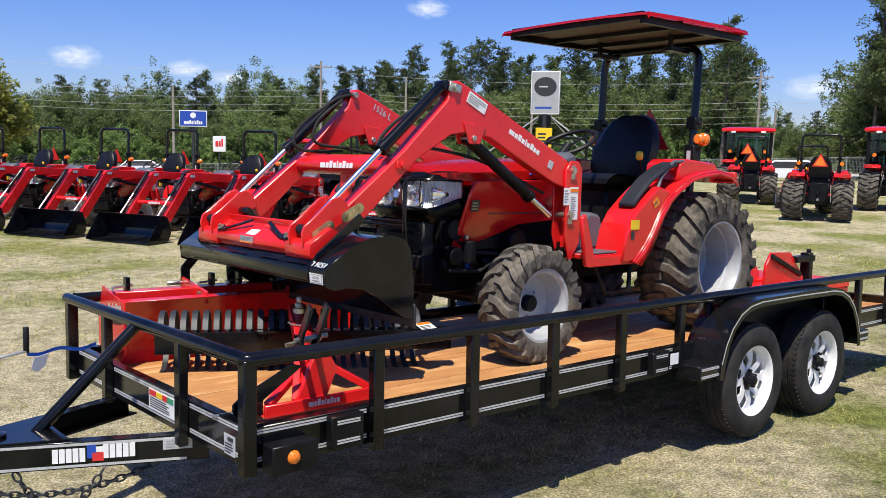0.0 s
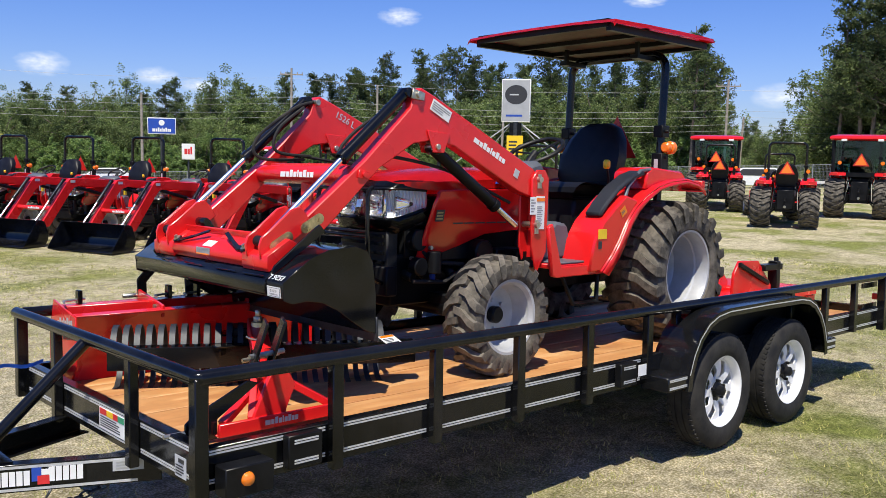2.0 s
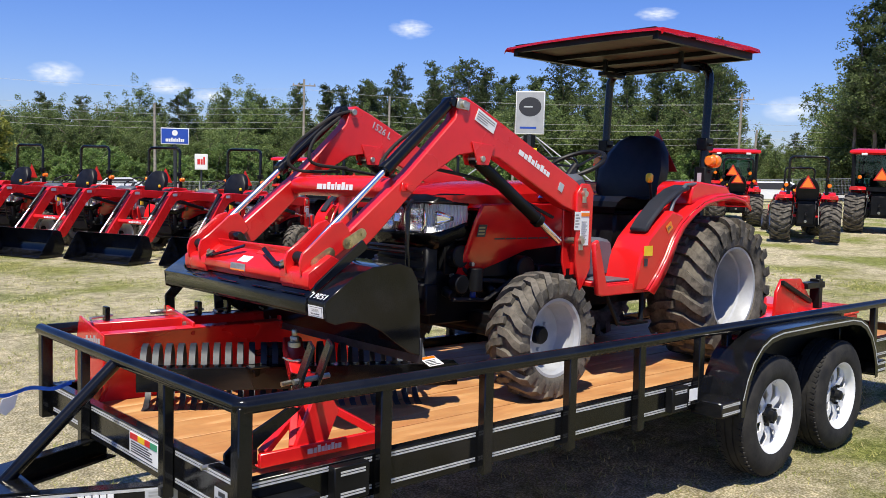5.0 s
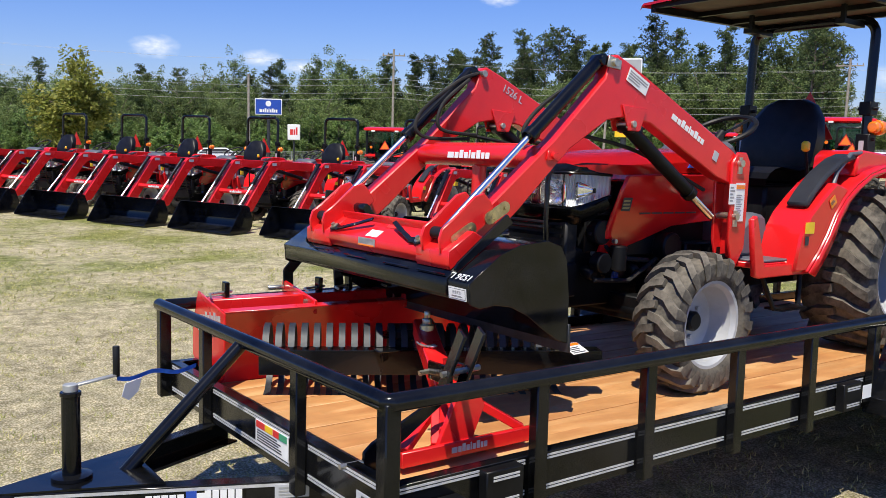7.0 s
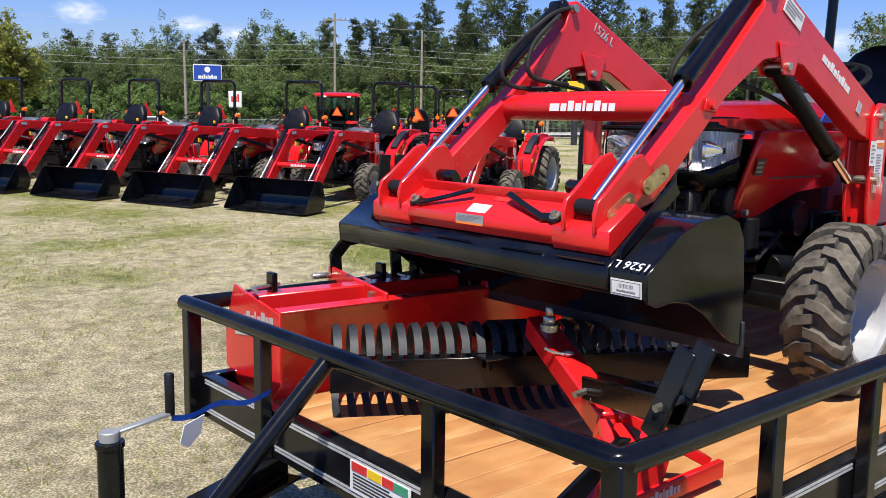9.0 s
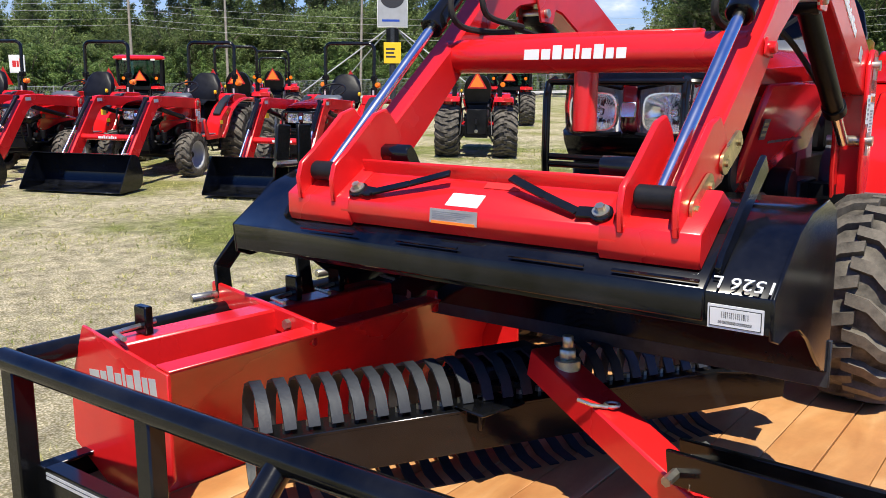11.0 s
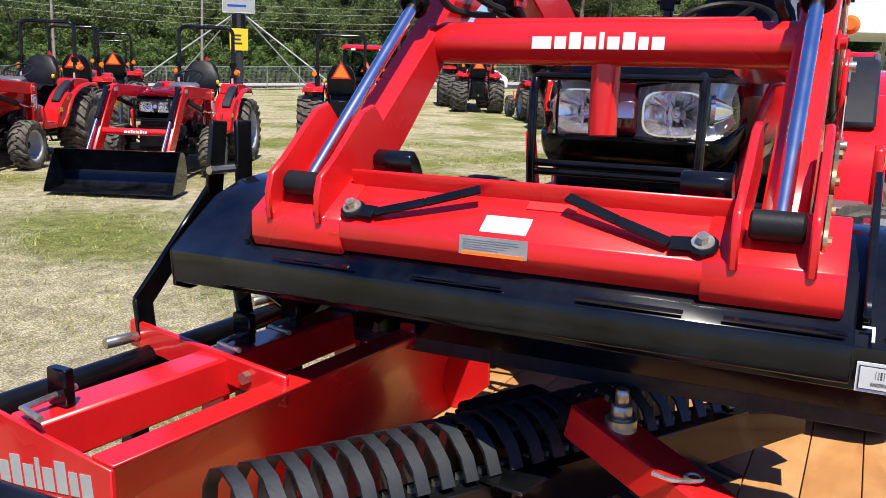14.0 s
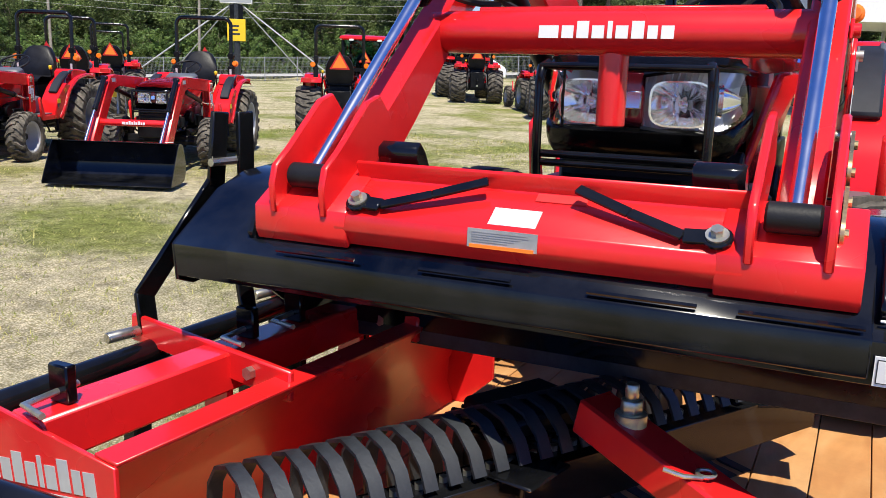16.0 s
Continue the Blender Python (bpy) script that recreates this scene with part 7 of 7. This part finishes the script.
for x in (-4.8, -1.6, 1.6, 4.8):
    for y in (-3.3, 3.3):
        bm = B()
        box(bm, x - 0.06, x + 0.06, y - 0.06, y + 0.06, 0, 2.9)
        part("column", bm, GALV, shed)

# ---- planks of the trailer floor ----
def plank_mat():
    m = bpy.data.materials.new("deck_plank")
    m.use_nodes = True
    nt = m.node_tree
    b = nt.nodes["Principled BSDF"]
    b.inputs["Roughness"].default_value = 0.6
    tc = nt.nodes.new("ShaderNodeTexCoord")
    oi = nt.nodes.new("ShaderNodeObjectInfo")
    mp = nt.nodes.new("ShaderNodeMapping")
    mp.inputs["Scale"].default_value = (0.9, 3.6, 3.6)
    nt.links.new(tc.outputs["Object"], mp.inputs["Vector"])
    add = nt.nodes.new("ShaderNodeVectorMath")
    add.operation = "ADD"
    sc = nt.nodes.new("ShaderNodeVectorMath")
    sc.operation = "SCALE"
    sc.inputs["Scale"].default_value = 40
    cb = nt.nodes.new("ShaderNodeCombineXYZ")
    nt.links.new(oi.outputs["Random"], cb.inputs["X"])
    nt.links.new(oi.outputs["Random"], cb.inputs["Y"])
    nt.links.new(cb.outputs[0], sc.inputs[0])
    nt.links.new(mp.outputs[0], add.inputs[0])
    nt.links.new(sc.outputs[0], add.inputs[1])
    n1 = nt.nodes.new("ShaderNodeTexNoise")
    n1.inputs["Scale"].default_value = 2.2
    n1.inputs["Detail"].default_value = 5
    n1.inputs["Distortion"].default_value = 0.8
    nt.links.new(add.outputs[0], n1.inputs["Vector"])
    r = nt.nodes.new("ShaderNodeValToRGB")
    r.color_ramp.elements[0].position, r.color_ramp.elements[0].color = 0.28, (0.40, 0.165, 0.055, 1)
    r.color_ramp.elements[1].position, r.color_ramp.elements[1].color = 0.72, (0.62, 0.36, 0.160, 1)
    e = r.color_ramp.elements.new(0.5)
    e.color = (0.50, 0.24, 0.085, 1)
    nt.links.new(n1.outputs["Fac"], r.inputs["Fac"])
    n2 = nt.nodes.new("ShaderNodeTexNoise")
    n2.inputs["Scale"].default_value = 3.5
    n2.inputs["Detail"].default_value = 9
    n2.inputs["Roughness"].default_value = 0.7
    nt.links.new(tc.outputs["Object"], n2.inputs["Vector"])
    hs = nt.nodes.new("ShaderNodeHueSaturation")
    mr = nt.nodes.new("ShaderNodeMapRange")
    mr.inputs["To Min"].default_value, mr.inputs["To Max"].default_value = 0.55, 1.45
    nt.links.new(n2.outputs["Fac"], mr.inputs["Value"])
    nt.links.new(mr.outputs["Result"], hs.inputs["Value"])
    nt.links.new(r.outputs["Color"], hs.inputs["Color"])
    nt.links.new(hs.outputs["Color"], b.inputs["Base Color"])
    bp = nt.nodes.new("ShaderNodeBump")
    bp.inputs["Strength"].default_value = 0.25
    bp.inputs["Distance"].default_value = 0.004
    nt.links.new(n1.outputs["Fac"], bp.inputs["Height"])
    nt.links.new(bp.outputs["Normal"], b.inputs["Normal"])
    return m


PLANK = plank_mat()
bm = B()
box(bm, 0.035, LEN - 0.01, -0.0643, 0.0643, -0.038, 0)
plank_me = mesh_of("plank", bm, PLANK, bevel=0.0015)
floor = root("trailer_floor", T, "reddish brown treated plank floor of the trailer", "floor", kind="structure")
for i in range(14):
    o = new("plank", plank_me)
    o.parent = floor
    o.matrix_basis = pose(0, 0.035 + 0.066 + i * 0.1322, DECK + 0.0015 * math.sin(i * 2.3))

# ---- grass ----
GRASS = leaf_mat("grass_blades", (0.15, 0.19, 0.035), (0.56, 0.50, 0.20), 1.0)
rs = np.random.RandomState(5)
N = 300000
gx = rs.uniform(-3.0, 14.0, N)
gy = rs.uniform(-2.2, 15.0, N)
keep = rs.uniform(0, 1, N) < np.clip(1.25 - np.hypot(gx - 2, gy - 1) / 16, 0.15, 1)
gx, gy = gx[keep], gy[keep]
cl = np.array([noise.noise((x * 0.9, y * 0.9, 3.0)) for x, y in zip(gx, gy)])
cf = np.array([noise.noise((x * 6.0, y * 6.0, 9.0)) for x, y in zip(gx, gy)])
keep = cl * 0.8 + cf * 0.9 + rs.uniform(-0.2, 0.2, len(gx)) > 0.10
gx, gy = gx[keep], gy[keep]
M = len(gx)
gz = -0.036 * gy * np.exp(-((gy / 4.5) ** 2) - ((gx - 3.5) / 6) ** 2) - 0.008
ang = rs.uniform(0, 6.283, M)
hgt = rs.uniform(0.012, 0.045, M)
wid = rs.uniform(0.002, 0.0045, M) * (1 + np.hypot(gx, gy) / 10)
lean = rs.normal(0, 0.025, (M, 2))
v0 = np.stack([gx - wid * np.cos(ang), gy - wid * np.sin(ang), gz], 1)
v1 = np.stack([gx + wid * np.cos(ang), gy + wid * np.sin(ang), gz], 1)
v2 = np.stack([gx + lean[:, 0], gy + lean[:, 1], gz + hgt], 1)
gv = np.stack([v0, v1, v2], 1).reshape(-1, 3)
me = bpy.data.meshes.new("grass")
me.from_pydata(gv.tolist(), [], np.arange(3 * M).reshape(-1, 3).tolist())
me.materials.append(GRASS)
tagged(new("grass", me), "sparse short dry and green grass blades", "grass", kind="stuff")

# ---- small fair-weather clouds ----
cm = bpy.data.materials.new("cloud")
cm.use_nodes = True
nt = cm.node_tree
nt.nodes.remove(nt.nodes["Principled BSDF"])
tc = nt.nodes.new("ShaderNodeTexCoord")
oi = nt.nodes.new("ShaderNodeObjectInfo")
gr = nt.nodes.new("ShaderNodeTexGradient")
gr.gradient_type = "SPHERICAL"
nt.links.new(tc.outputs["Object"], gr.inputs["Vector"])
nz = nt.nodes.new("ShaderNodeTexNoise")
nz.noise_dimensions = "4D"
nz.inputs["Scale"].default_value = 3.4
nz.inputs["Detail"].default_value = 7
nt.links.new(tc.outputs["Object"], nz.inputs["Vector"])
sc = nt.nodes.new("ShaderNodeMath")
sc.operation = "MULTIPLY"
sc.inputs[1].default_value = 50
nt.links.new(oi.outputs["Random"], sc.inputs[0])
nt.links.new(sc.outputs[0], nz.inputs["W"])
ml = nt.nodes.new("ShaderNodeMath")
ml.operation = "MULTIPLY"
nt.links.new(gr.outputs["Fac"], ml.inputs[0])
nt.links.new(nz.outputs["Fac"], ml.inputs[1])
mr = nt.nodes.new("ShaderNodeMapRange")
mr.inputs["From Min"].default_value, mr.inputs["From Max"].default_value = 0.10, 0.62
nt.links.new(ml.outputs[0], mr.inputs["Value"])
tr = nt.nodes.new("ShaderNodeBsdfTransparent")
# sunlit white of the clouds, given as a glow of their own
em = nt.nodes.new("ShaderNodeEmission")
em.inputs["Color"].default_value = (0.88, 0.93, 1.0, 1)
em.inputs["Strength"].default_value = 0.80
ms = nt.nodes.new("ShaderNodeMixShader")
nt.links.new(mr.outputs["Result"], ms.inputs["Fac"])
nt.links.new(tr.outputs[0], ms.inputs[1])
nt.links.new(em.outputs[0], ms.inputs[2])
nt.links.new(ms.outputs[0], nt.nodes["Material Output"].inputs["Surface"])
bm = B()
bmesh.ops.create_circle(bm, cap_ends=True, segments=24, radius=1.0)
cloud_me = mesh_of("cloud", bm, cm, smooth=0)
for d2, el, wd, ht in ((50.4, 8.8, 46, 20), (72.3, 4.9, 50, 24), (65.8, 4.5, 44, 18), (63.2, 4.0, 40, 16), (26.0, 4.0, 60, 26), (69.6, 9.8, 40, 12), (79.3, 8.6, 50, 24), (34.5, 9.9, 44, 14)):
    x, y = polar(d2, 1400)
    z = 1.7 + 1400 * math.tan(radians(el))
    o = tagged(new("cloud", cloud_me), "small soft white fair-weather cloud", "cloud", "clouds", "structure")
    o.matrix_world = look((x, y, z), (EYE.x, EYE.y, 1.7)) @ Matrix.Diagonal((wd, ht, 1, 1))
